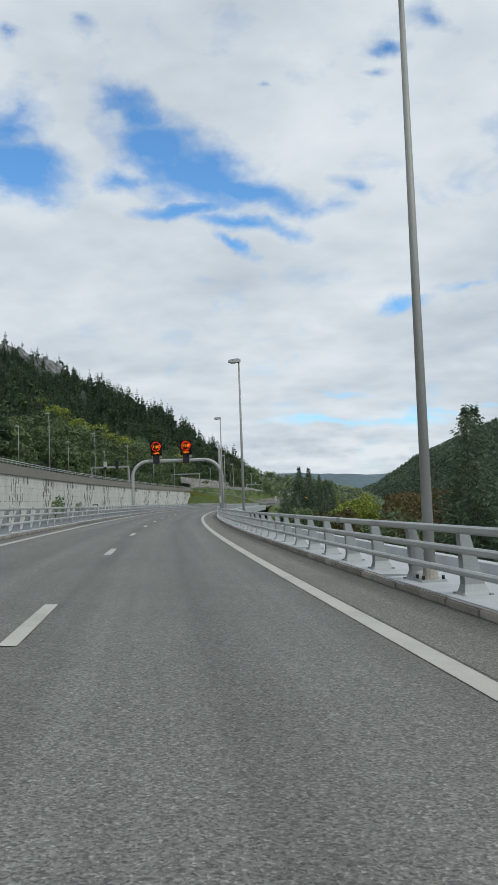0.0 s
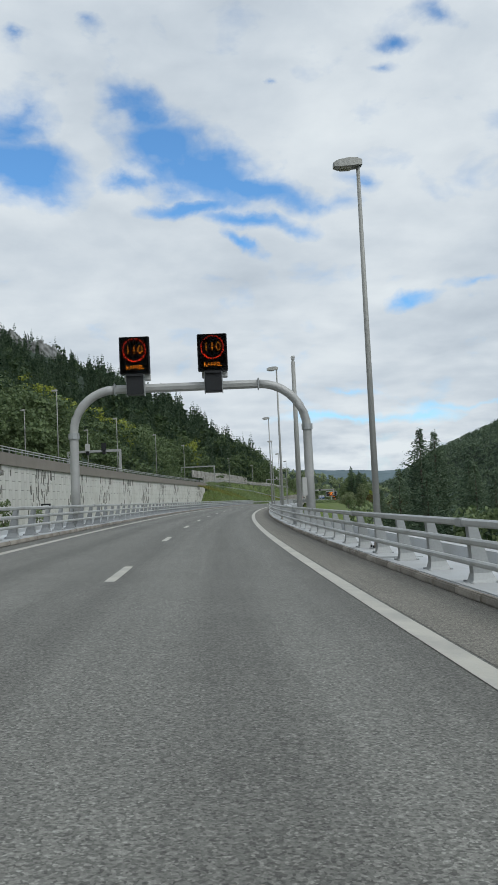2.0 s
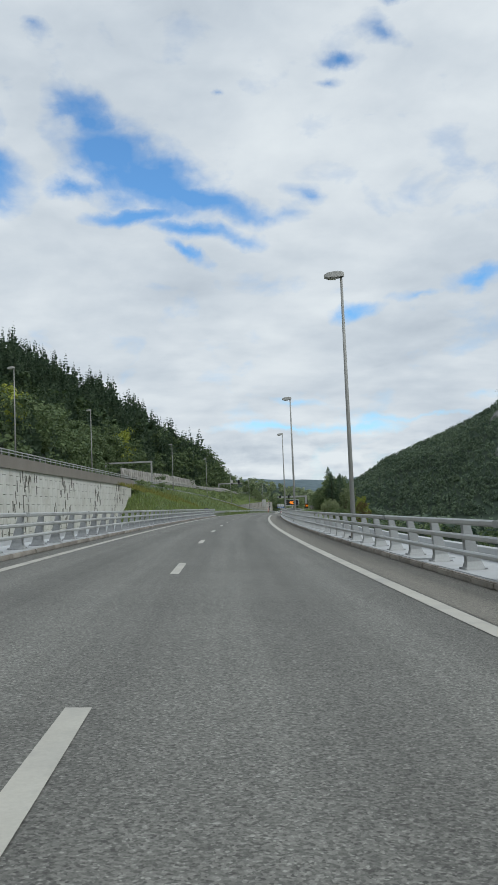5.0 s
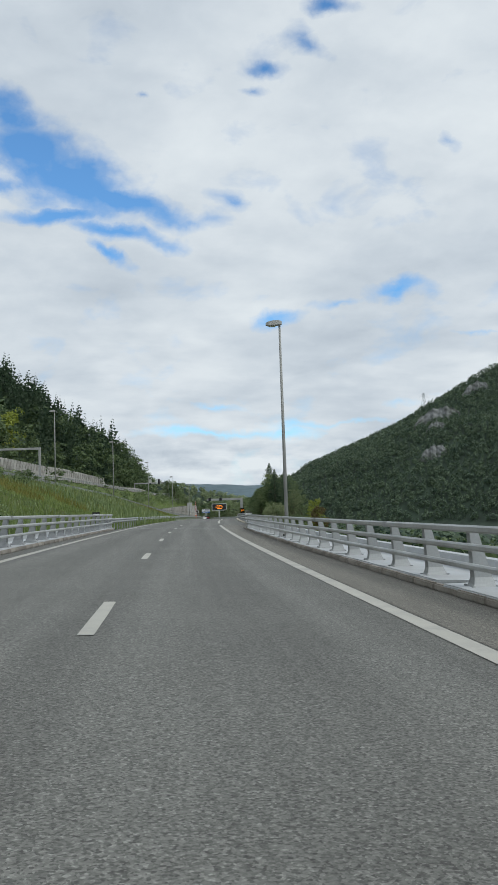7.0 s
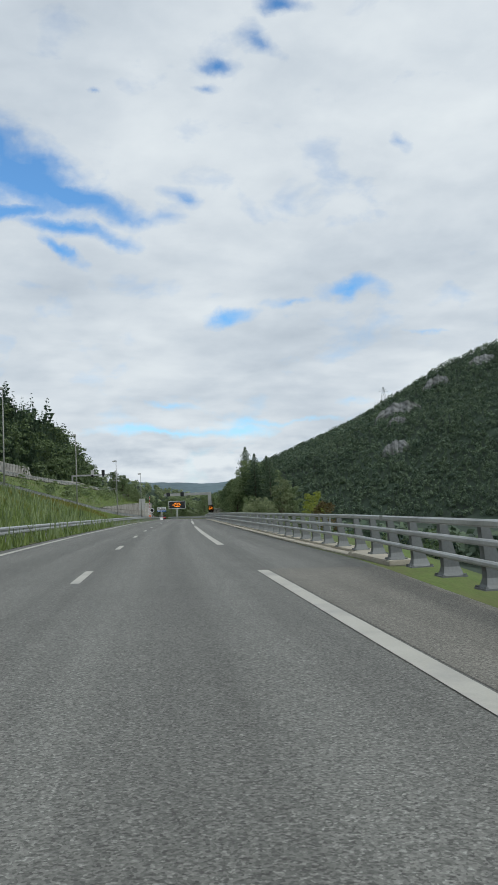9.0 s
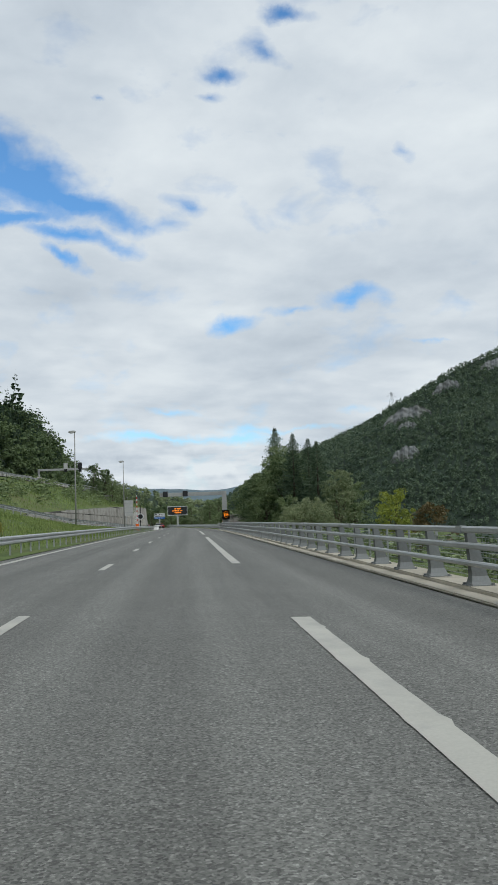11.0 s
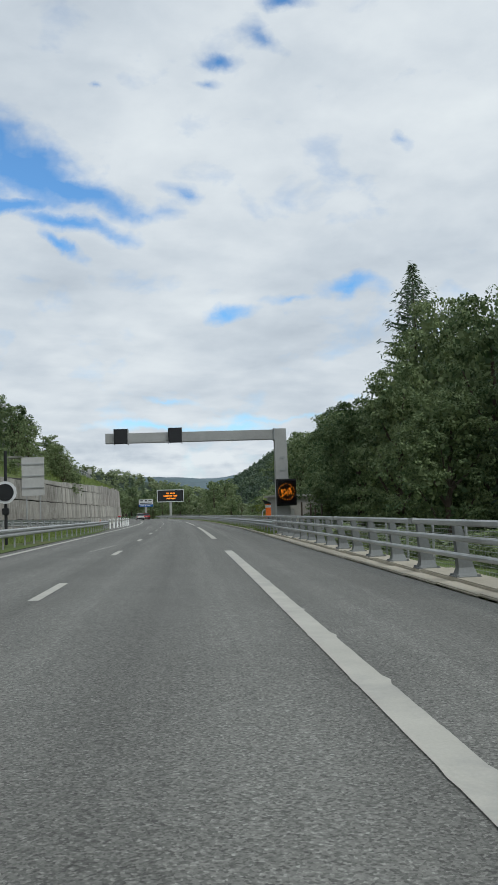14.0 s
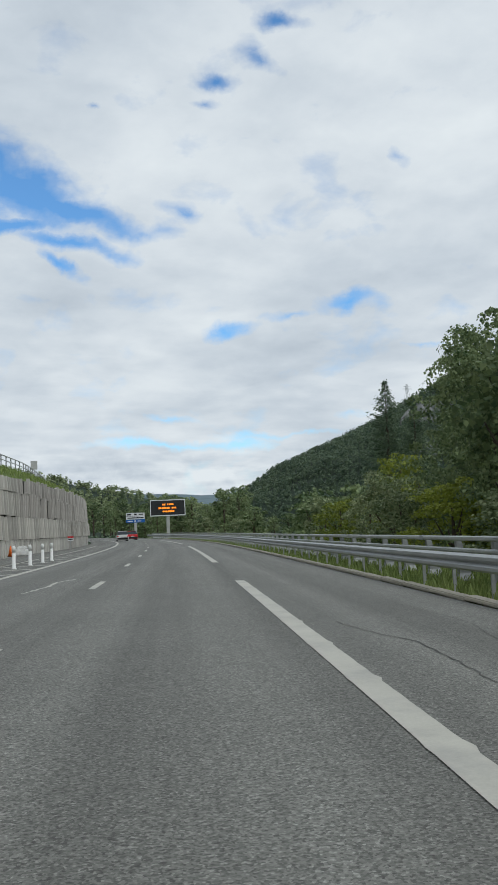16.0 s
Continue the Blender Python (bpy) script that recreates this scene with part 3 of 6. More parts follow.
def stripe(name, s0, s1, lat, width, z=0.008, mat=None, label="white painted line on the asphalt", ribs=False):
    n = max(2, int((s1 - s0) / (0.16 if ribs else 2)) + 2)
    v = []
    for i, s in enumerate(np.linspace(s0, s1, n)):
        w = width / 2
        rib = (0.03 if i % 14 == 0 else random.uniform(-0.004, 0.004)) if ribs else 0.004 * math.sin(i * 2.3)
        v += [at(s, lat - w - rib * 0.3, z), at(s, lat + w + rib, z)]
    f = [(2 * i, 2 * i + 1, 2 * i + 3, 2 * i + 2) for i in range(n - 1)]
    return tagged(mesh_ob(name, v, f, mat or M_PAINT), label, "road marking", "road markings", "structure")


for k in range(-5, 62):
    stripe("lane_dash", 7.3 + 13.042 * k, 10.3 + 13.042 * k, -1.62, 0.16, label="short white lane dash on the asphalt")
stripe("edge_line", -70, 283.6, 1.89, 0.24, label="solid white edge line beside the shoulder")
for k in range(9):
    stripe("shoulder_dash", 296.6 + 52 * k, 335.6 + 52 * k, 1.89, 0.25, label="long white shoulder dash with ragged edges", ribs=True)
stripe("edge_line", -70, 497, -4.85, 0.2, label="solid white edge line along the median")
stripe("edge_line", 497, 900, -4.85, 0.24, label="solid white edge line bending along the retaining wall")
joint = stripe("expansion_joint", 269.0, 269.25, -1.1, 8.6, 0.009, M_STEEL, "thin steel expansion joint across the bridge deck")


# ---------------------------------------------------------------- bridge barriers
def post_mesh(mat):
    """Tapered cast post with a flared foot; x points away from the traffic."""
    bm = bmesh.new()
    rows = [(0.00, 0.0, 0.36, 0.165), (0.06, 0.03, 0.34, 0.13), (0.15, 0.05, 0.31, 0.09), (0.5, 0.035, 0.22, 0.08), (0.86, 0.01, 0.13, 0.072)]
    rings = []
    for z, x0, x1, w in rows:
        rings.append([bm.verts.new(c) for c in ((x0, -w, z), (x1, -w, z), (x1, w, z), (x0, w, z))])
    for a, b in zip(rings, rings[1:]):
        for j in range(4):
            bm.faces.new((a[j], a[(j + 1) % 4], b[(j + 1) % 4], b[j]))
    bm.faces.new(rings[-1])
    bm_box(-0.03, 0.40, -0.2, 0.2, -0.012, 0.012, bm=bm)
    for x in (0.0, 0.36):
        for y in (-0.17, 0.17):
            bm_box(x - 0.02, x + 0.02, y - 0.02, y + 0.02, 0.012, 0.04, bm=bm)
    bmesh.ops.recalc_face_normals(bm, faces=bm.faces)
    me = bpy.data.meshes.new("barrier_post")
    bm.to_mesh(me)
    bm.free()
    me.materials.append(mat)
    return me


POST, POST_DARK = post_mesh(M_POST), post_mesh(M_POST_DARK)


def rail_profile(z, h, d=0.10):
    b = 0.025
    return [(-d + b, z - h / 2), (-b, z - h / 2), (0, z - h / 2 + b), (0, z + h / 2 - b), (-b, z + h / 2), (-d + b, z + h / 2), (-d, z + h / 2 - b), (-d, z - h / 2 + b)]


def barrier(name, s0, s1, lat, side, spacing, top, label, base=0.13, post=None):
    """Three-rail bridge barrier; side +1 stands right of the traffic, -1 left."""
    b = empty(name, Matrix(), label, "barrier", "bridge barriers")
    f = (lambda p: p) if side > 0 else (lambda p: [(-x, z) for x, z in p][::-1])
    for nm, z, h in (("top_rail", top, 0.105), ("middle_rail", top - 0.255, 0.095), ("low_rail", top - 0.53, 0.085)):
        # rails come in lengths with a small sleeve at each joint
        sweep(nm, f(rail_profile(z, h)), s0, s1, 2.25, M_RAIL, b, lat=lat)
    n = int((s1 - s0) / spacing)
    for i in range(n + 1):
        s = s0 + 0.4 + i * spacing
        l = lat(s) if callable(lat) else lat
        m = frame_at(s, l, base) @ Matrix.Rotation(0 if side > 0 else math.pi, 4, "Z") @ Matrix.Rotation(random.uniform(-0.01, 0.01), 4, "X")
        shared("post", post or POST, m, b)
        if i % 4 == 2:
            sl = part("rail_sleeve", bm_box(-0.115, 0.006, -0.13, 0.13, top - base - 0.058, top - base + 0.058, 0.01), M_STEEL, b)
            sl.matrix_basis = m
    return b


def slab_mesh(length, width, h, mat, name):
    bm = bm_box(0, width, -length / 2, length / 2, 0, h, 0.02)
    if length > 8:      # the ends of the long slabs are cut on the slant
        for v in bm.verts:
            if v.co.x < width / 2:
                v.co.y += 0.42 if v.co.y < 0 else -0.06
    me = bpy.data.meshes.new(name)
    bm.to_mesh(me)
    bm.free()
    me.materials.append(mat)
    return me


SP = 2.25
R_LAT = 3.46
barrier("bridge_barrier", -23.7, 268.0, R_LAT, 1, SP, 0.98, "grey three-rail steel bridge barrier with tapered posts")
barrier("bridge_barrier", -24.0, 264.0, -5.72, -1, SP, 0.98, "grey three-rail steel bridge barrier with tapered posts on the median side")


def later_lat(s):
    return float(np.interp(s, (270, 288, 430, 458), (3.55, 5.0, 5.0, 5.25)))


barrier("bridge_barrier", 270.5, 457.0, later_lat, 1, SP, 1.02, "grey three-rail barrier on a low stone kerb", base=0.12, post=POST_DARK)


def run_of_pieces(name, s0, s1, length, lat, width, h, mat, parent_label, category, side=1, jitter=0.01, gap=0.015, z=0.0, skew=0.0):
    """A row of separate slabs or stones along the road."""
    par = empty(name, Matrix(), parent_label, category, "", "structure")
    me = slab_mesh(length - gap, width, h, mat, name + "_piece")
    s, i = s0, 0
    while s + length <= s1:
        l = lat(s) if callable(lat) else lat
        m = frame_at(s + length / 2, l + random.uniform(-jitter, jitter), z + random.uniform(-jitter, jitter) * 0.5, turn=skew + random.uniform(-0.1, 0.1))
        if side < 0:
            m = m @ Matrix.Rotation(math.pi, 4, "Z")
        shared("slab" if length > 2 else "kerb_stone", me, m, par)
        s += length
        i += 1
    return par


run_of_pieces("plinth", -22.6, 268.5, 9.0, 3.30, 0.85, 0.135, M_PLINTH, "pale grey coated plinth slabs under the bridge barrier", "plinth", gap=0.06, jitter=0.02, skew=0.25)
run_of_pieces("plinth", -24, 264.5, 9.0, -5.56, 0.85, 0.135, M_PLINTH, "pale grey coated plinth slabs under the median barrier", "plinth", side=-1, gap=0.06, jitter=0.02, skew=-0.25)
run_of_pieces("kerb", -20, 268.5, 1.125, 3.24, 0.09, 0.115, M_KERB, "weathered kerb stones along the plinth", "kerb")
run_of_pieces("kerb", -20, 264.5, 1.125, -5.49, 0.09, 0.115, M_KERB, "weathered kerb stones along the median plinth", "kerb", side=-1)
run_of_pieces("kerb", 286, 458, 2.0, lambda s: right_edge(s) + 0.02, 0.42, 0.05, M_GUTTER, "low concrete gutter kerb along the shoulder", "kerb")
run_of_pieces("plinth", 284, 458, 4.0, lambda s: later_lat(s) - 0.05, 0.62, 0.12, M_GUTTER, "rough concrete plinth under the barrier", "plinth", gap=0.03)
run_of_pieces("kerb", 458, 620, 2.0, lambda s: right_edge(s) + 0.02, 0.22, 0.08, M_GUTTER, "low concrete kerb beside the verge", "kerb")

deck = tagged(sweep("bridge_deck", [(4.0, -0.02), (5.55, -0.02), (5.55, 0.28), (5.85, 0.28), (5.85, -1.2), (4.0, -1.2)], -60, 270, 6, M_PLINTH),
              "pale concrete edge beam of the bridge deck", "bridge edge", kind="structure")
deck_left = tagged(sweep("bridge_deck", [(-7.6, -0.9), (-7.6, 0.16), (-7.3, 0.16), (-7.3, 0.02), (-6.3, 0.02), (-6.3, -0.9)], -60, 268, 6, M_PLINTH),
                   "pale concrete edge beam on the median side of the bridge", "bridge edge", kind="structure")


# ---------------------------------------------------------------- guard rails
def wbeam(zc):
    """W-shaped guard rail section, open to the back."""
    return [(0.0, zc - 0.155), (-0.08, zc - 0.11), (-0.08, zc - 0.055), (-0.015, zc), (-0.08, zc + 0.055), (-0.08, zc + 0.11), (0.0, zc + 0.155),
            (0.004, zc + 0.15), (-0.074, zc + 0.107), (-0.074, zc + 0.057), (-0.009, zc), (-0.074, zc - 0.057), (-0.074, zc - 0.107), (0.004, zc - 0.15)]


GPOST = None


def guardrail(name, s0, s1, lat, side, label, zc=0.6, spacing=2.0, bank=True, zfun=None, post_h=0.75):
    global GPOST
    if GPOST is None:
        bm = bm_box(-0.03, 0.03, -0.025, 0.025, -0.75, 0.0)
        bm_box(-0.10, -0.04, -0.05, 0.05, -0.22, -0.04, bm=bm)
        GPOST = bpy.data.meshes.new("guard_post")
        bm.to_mesh(GPOST)
        bm.free()
        GPOST.materials.append(M_POST)
    g = empty(name, Matrix(), label, "guard rail", "guard rails")
    zf = zfun or (lambda s: 0.0)

    def prof(s):
        p = [(x, z + zf(s)) for x, z in wbeam(zc)]
        return p if side > 0 else [(-x, z) for x, z in p][::-1]
    sweep("beam", prof, s0, s1, 2.0, M_STEEL, g, lat=lat, bank=bank)
    s = s0 + 0.5
    while s < s1:
        l = lat(s) if callable(lat) else lat
        m = frame_at(s, l, zc + 0.1 + zf(s), bank=bank) @ Matrix.Translation((0.08 * side, 0, 0)) @ Matrix.Rotation(0 if side > 0 else math.pi, 4, "Z")
        shared("post", GPOST, m, g)
        s += spacing
    return g


def lgr(s):
    return float(np.interp(s, (262, 275, 470, 488, 497), (-5.9, -5.9, -5.75, -6.1, -7.6)))


guardrail("guard_rail", 262, 496, lgr, -1, "galvanised steel guard rail along the grassy median", 0.58)
guardrail("guard_rail", 455.5, 640, lambda s: right_edge(s) + 0.45, 1, "galvanised steel guard rail beside the grassy verge", 0.6)


# ---------------------------------------------------------------- left side: ramp, slopes, walls
def ramp_lat(s):      # the edge of the ramp towards the motorway
    return float(np.interp(s, (270, 311, 345, 408, 442, 480, 500), (-21.0, -18.6, -16.0, -11.0, -9.0, -7.6, -7.2)))


def ramp_z(s):
    return float(np.interp(s, (270, 311, 345, 408, 442, 480, 500), (5.6, 4.9, 4.0, 1.1, 0.55, 0.22, 0.17)))


def ramp_w(s):
    return float(np.interp(s, (270, 400, 480, 500), (5.0, 4.2, 4.2, 3.0)))


def opp_z(s):         # the opposite carriageway
    return float(np.interp(s, (60, 282, 385, 505, 700), (5.9, 5.75, 9.3, 8.4, 7.4)))


def wall_top(s):
    return float(np.interp(s, (396, 412, 431, 483, 527, 560, 640), (1.6, 2.6, 3.2, 4.7, 5.5, 5.7, 5.7)))


def rise(s, z):       # the bank climbs out of the hollow below the bridge
    return -3.5 + (z + 3.5) * float(smooth(258, 288, s))


median = tagged(sweep("median", lambda s: [(left_edge(s) - 0.05, rise(s, 0.02 + cross(s) * 5)), (lgr(s) - 0.6, rise(s, 0.08 + cross(s) * 5))] +
                      [(lgr(s) - 0.6 + (ramp_lat(s) + 0.3 - lgr(s) + 0.6) * f, rise(s, 0.1 + (ramp_z(s) - 0.1) * (f ** 0.85) + 0.12 * math.sin(s * 0.31 + f * 9))) for f in (0.25, 0.5, 0.75)] +
                      [(ramp_lat(s) + 0.3, rise(s, ramp_z(s) - 0.02))], 258, 496, 4, M_SOIL, closed=False, bank=False, smooth=True),
                "grassy bank between the motorway and the ramp", "grass bank", kind="structure")
ramp_road = tagged(sweep("ramp_road", lambda s: [(ramp_lat(s) - ramp_w(s), ramp_z(s)), (ramp_lat(s) + 0.3, ramp_z(s))], 287, 508, 4, M_SHOULDER, closed=False, bank=False),
                   "grey asphalt service ramp behind the bank", "road", kind="structure")
bank_mid = tagged(sweep("upper_bank", lambda s: [(ramp_lat(s) - ramp_w(s) + 0.1, ramp_z(s) - 0.05), (ramp_lat(s) - ramp_w(s) - 1.0, ramp_z(s) + 0.4),
                                                 (opp_edge(s) + 1.2, opp_z(s) - 0.5), (opp_edge(s) - 0.5, opp_z(s) - 0.02)], 282, 404, 4, M_SOIL, closed=False, bank=False, smooth=True),
                  "scrubby bank below the upper carriageway", "grass bank", kind="structure")
bank_top = tagged(sweep("upper_bank", lambda s: [(wall_lat(s) - 0.35, wall_top(s) - 0.1), (wall_lat(s) - 2.0, wall_top(s) + 0.5),
                                                 (opp_edge(s) + 1.0, opp_z(s) - 0.4), (opp_edge(s) - 0.5, opp_z(s) - 0.02)], 396, 660, 4, M_SOIL, closed=False, bank=False, smooth=True),
                  "scrubby bank above the retaining wall", "grass bank", kind="structure")
opp_road = tagged(sweep("upper_road", lambda s: [(opp_edge(s) - 9.6, opp_z(s) + 0.01), (opp_edge(s), opp_z(s) + 0.01)], 20, 700, 6, M_SHOULDER, closed=False, bank=False),
                  "upper carriageway on the hillside", "road", kind="structure")
low_left = tagged(sweep("under_bridge_ground", [(-20.3, -3.0), (-12.0, -3.6), (-6.3, -4.0)], -60, 286, 6, M_SOIL, closed=False, bank=False),
                  "rough ground below the bridge by the wall", "ground", kind="structure")
verge = tagged(sweep("verge", lambda s: [(l, z - 11 * (1 - float(smooth(262, 304, s)))) for l, z in ((right_edge(s) + 0.1, -0.02 - cross(s) * 5), (right_edge(s) + 1.6, -0.1 - cross(s) * 5), (9.5, -0.5), (14.0, -2.2), (26.0, -7.0))],
                     262, 700, 4, M_SOIL, closed=False, bank=False, smooth=True), "grassy verge beyond the shoulder", "verge", kind="structure")


# ---------------------------------------------------------------- street lamps
def lamp_thing(height, label):
    e = empty("street_lamp", Matrix(), label, "street lamp", "street lamps")
    part("mast", bm_tube([(0, 0, 0), (0, 0, height * 0.5), (0, 0, height)], [0.088, 0.066, 0.044], 12), M_MAST, e, smooth=True)
    plate = part("base_plate", bm_box(-0.21, 0.21, -0.21, 0.21, 0, 0.07, 0.02), M_STEEL, e)
    part("collar", bm_tube([(0, 0, 0.07), (0, 0, 0.13), (0, 0, 0.3)], [0.135, 0.115, 0.092], 14), M_KERB, e, "rust-stained collar at the foot")
    for bx in (-0.15, 0.15):
        for by in (-0.15, 0.15):
            part("bolt", bm_tube([(bx, by, 0.07), (bx, by, 0.13)], 0.022, 6), M_BLACK, plate)
    bm = bmesh.new()
    rows = [(0.10, 0.10, 0.00, 0.13), (-0.02, 0.15, -0.03, 0.17), (-0.22, 0.16, -0.05, 0.17), (-0.48, 0.15, -0.06, 0.13), (-0.60, 0.11, -0.03, 0.07)]
    rings = []
    for x, w, z0, z1 in rows:
        rings.append([bm.verts.new(c) for c in ((x, -w, z0), (x, w, z0), (x, w * 0.75, z1), (x, -w * 0.75, z1))])
    for a, b in zip(rings, rings[1:]):
        for j in range(4):
            bm.faces.new((a[j], a[(j + 1) % 4], b[(j + 1) % 4], b[j]))
    bm.faces.new(rings[0]), bm.faces.new(rings[-1])
    bmesh.ops.recalc_face_normals(bm, faces=bm.faces)
    bmesh.ops.translate(bm, verts=bm.verts, vec=(0, 0, height - 0.02))
    hd = part("lamp_head", bm, M_MAST, e)
    part("lens", bm_box(-0.46, -0.18, -0.12, 0.12, height - 0.115, height - 0.065, 0.015), M_LENS, hd)
    return e


def place_lamps():
    lamp = lamp_thing(9.36, "tall grey steel street lamp behind the bridge barrier")
    first = True
    for s, l in ((12.33, 3.70), (47.2, 3.93), (79.5, 3.85), (111.4, 3.64), (143.5, 3.70), (178.0, 3.70), (212.2, 3.68), (244.0, 3.78)):
        m = frame_at(s, l, 0.12)
        if first:
            lamp.matrix_basis, first = m, False
        else:
            copy_thing(lamp, m)
    for s, l, z in ((311, -17.9, 4.85), (345.4, -15.4, 3.95), (377, -12.9, 2.45), (408, -10.4, 0.95), (441.5, -8.3, 0.45)):
        o = copy_thing(lamp, frame_at(s, l, z, bank=False))
        o["label"] = "tall grey steel street lamp beside the ramp"
    for s, l, z in ((123, -21.3, 5.9), (158, -21.3, 5.85), (192, -21.3, 5.8), (226, -21.4, 5.75), (260, -21.6, 5.75), (140, -30.5, 5.9), (175, -30.6, 5.8), (209, -30.6, 5.8)):
        o = copy_thing(lamp, frame_at(s, l, z, bank=False))
        o["label"] = "tall grey steel street lamp on the upper carriageway"


place_lamps()


# ---------------------------------------------------------------- first gantry
def gantry_arch(s):
    g = empty("gantry", frame_at(s, 0, 0, bank=False), "grey tubular steel arch gantry over the carriageway", "gantry")
    z = 6.3
    beam = bm_tube([(-4.3, 0, z), (1.97, 0, z)], 0.2, 8)
    part("beam", beam, M_GANTRY, g)
    for side, x0, foot in ((-1, -4.3, 0.35), (1, 1.97, -0.15)):
        r = 1.85 if side < 0 else 2.05
        pts = [(x0 + side * r * math.sin(a), 0, z - r * (1 - math.cos(a))) for a in np.linspace(0, math.pi / 2, 10)]
        pts += [(x0 + side * r, 0, 2.2), (x0 + side * r, 0, foot)]
        part("arch_leg", bm_tube(pts, [0.19] * 10 + [0.20, 0.20], 14), M_GANTRY, g, smooth=True)
        part("flange", bm_box(x0 - 0.03, x0 + 0.03, -0.25, 0.25, z - 0.25, z + 0.25, 0.02), M_STEEL, g)
        part("collar", bm_tube([(x0 + side * r, 0, 4.2), (x0 + side * r, 0, 4.45)], 0.24, 12), M_STEEL, g)
        part("foot_plate", bm_box(x0 + side * r - 0.35, x0 + side * r + 0.35, -0.35, 0.35, foot - 0.2, foot + 0.05, 0.01), M_STEEL, g)
    part("cabinet", bm_box(3.66, 3.86, -0.42, -0.14, 1.3, 2.1, 0.02), M_BOXGREY, g)
    return g


gantry_arch(96.2)


def camera_mast(s, lat):
    g = empty("camera_mast", frame_at(s, lat, -0.1, bank=False), "tall grey steel mast with a small traffic camera", "camera mast")
    part("mast", bm_tube([(0, 0, 0), (0, 0, 4.2), (0, 0, 7.95)], [0.14, 0.115, 0.095], 12), M_MAST, g, smooth=True)
    part("camera_head", bm_tube([(0, 0, 7.95), (0, 0, 8.05), (0, 0, 8.14)], [0.05, 0.085, 0.07], 10), M_BOXGREY, g)
    part("housing", bm_box(-0.10, 0.10, -0.10, 0.10, 8.10, 8.22, 0.03), M_WHITE, g)
    return g


camera_mast(100.0, 3.85)


def text_mesh(name, body, size, mat, m, parent, align="CENTER"):
    cu = bpy.data.curves.new(name, "FONT")
    cu.body, cu.size, cu.align_x, cu.align_y, cu.extrude = body, size, align, "CENTER", 0.004
    tmp = bpy.data.objects.new(name, cu)
    scene.collection.objects.link(tmp)
    me = bpy.data.meshes.new_from_object(tmp.evaluated_get(bpy.context.evaluated_depsgraph_get()))
    bpy.data.objects.remove(tmp)
    me.materials.clear()
    me.materials.append(mat)
    ob = new(name, me)
    ob.parent = parent
    ob.matrix_basis = m
    return ob


FACE = Matrix.Rotation(math.pi / 2, 4, "X")      # text upright, read from -y


def speed_sign(s, lat, z, label):
    """Variable speed sign with lit ring and figures; its foot is a camera-like box round the beam."""
    g = empty("speed_sign", frame_at(s, lat, z, bank=False), label, "traffic sign", "speed signs on the gantry")
    body = part("housing", bm_box(-0.65, 0.65, -0.16, 0.16, 0, 1.62, 0.02), M_BLACK, g)
    part("display", bm_box(-0.61, 0.61, -0.175, -0.162, 0.04, 1.58), M_DISPLAY, body)
    bm = bmesh.new()
    seg = 40
    for k in range(seg):
        a0, a1 = 6.28318 * k / seg, 6.28318 * (k + 0.75) / seg
        vs = [bm.verts.new((r * math.cos(a), -0.182, 1.02 + r * math.sin(a))) for a, r in ((a0, 0.46), (a1, 0.46), (a1, 0.52), (a0, 0.52))]
        bm.faces.new(vs)
    part("red_ring", bm, M_REDLED, body, "ring of red lamps")
    text_mesh("figures", "110", 0.52, M_AMBER_BEAM, Matrix.Translation((0, -0.18, 1.02)) @ FACE, body)
    text_mesh("caption", "RAPPEL", 0.24, M_AMBER_BEAM, Matrix.Translation((0, -0.18, 0.26)) @ FACE, body)
    bm = bmesh.new()      # added unseen shelves, standing in for the lamps' narrow beam, hide them from below
    for k in range(77):
        z0 = 0.05 + 0.02 * k
        bm_box(-0.61, 0.61, -0.28, -0.184, z0, z0 + 0.0015, bm=bm)
    part("louvre", bm, M_BLACK, body, "added row of thin dark shelves hiding the lamps from below")
    box = part("signal_box", bm_box(-0.36, 0.36, -0.34, 0.24, -0.92, -0.02, 0.02), M_BLACK, g)
    part("visor", bm_box(-0.33, 0.33, -0.44, -0.34, -0.14, -0.1), M_BLACK, box)
    part("bracket", bm_box(-0.4, -0.36, -0.1, 0.24, -0.95, 0.1), M_STEEL, g)
    part("bracket", bm_box(0.36, 0.4, -0.1, 0.24, -0.95, 0.1), M_STEEL, g)
    part("back_cabinet", bm_box(-0.5, 0.62, 0.17, 0.5, -0.25, 1.1, 0.02), M_BOXGREY, g)
    return g


speed_sign(95.9, 0.02, 6.9, "black variable sign showing a lit 110 limit")
speed_sign(95.9, -3.36, 6.9, "black variable sign showing a lit 110 limit")


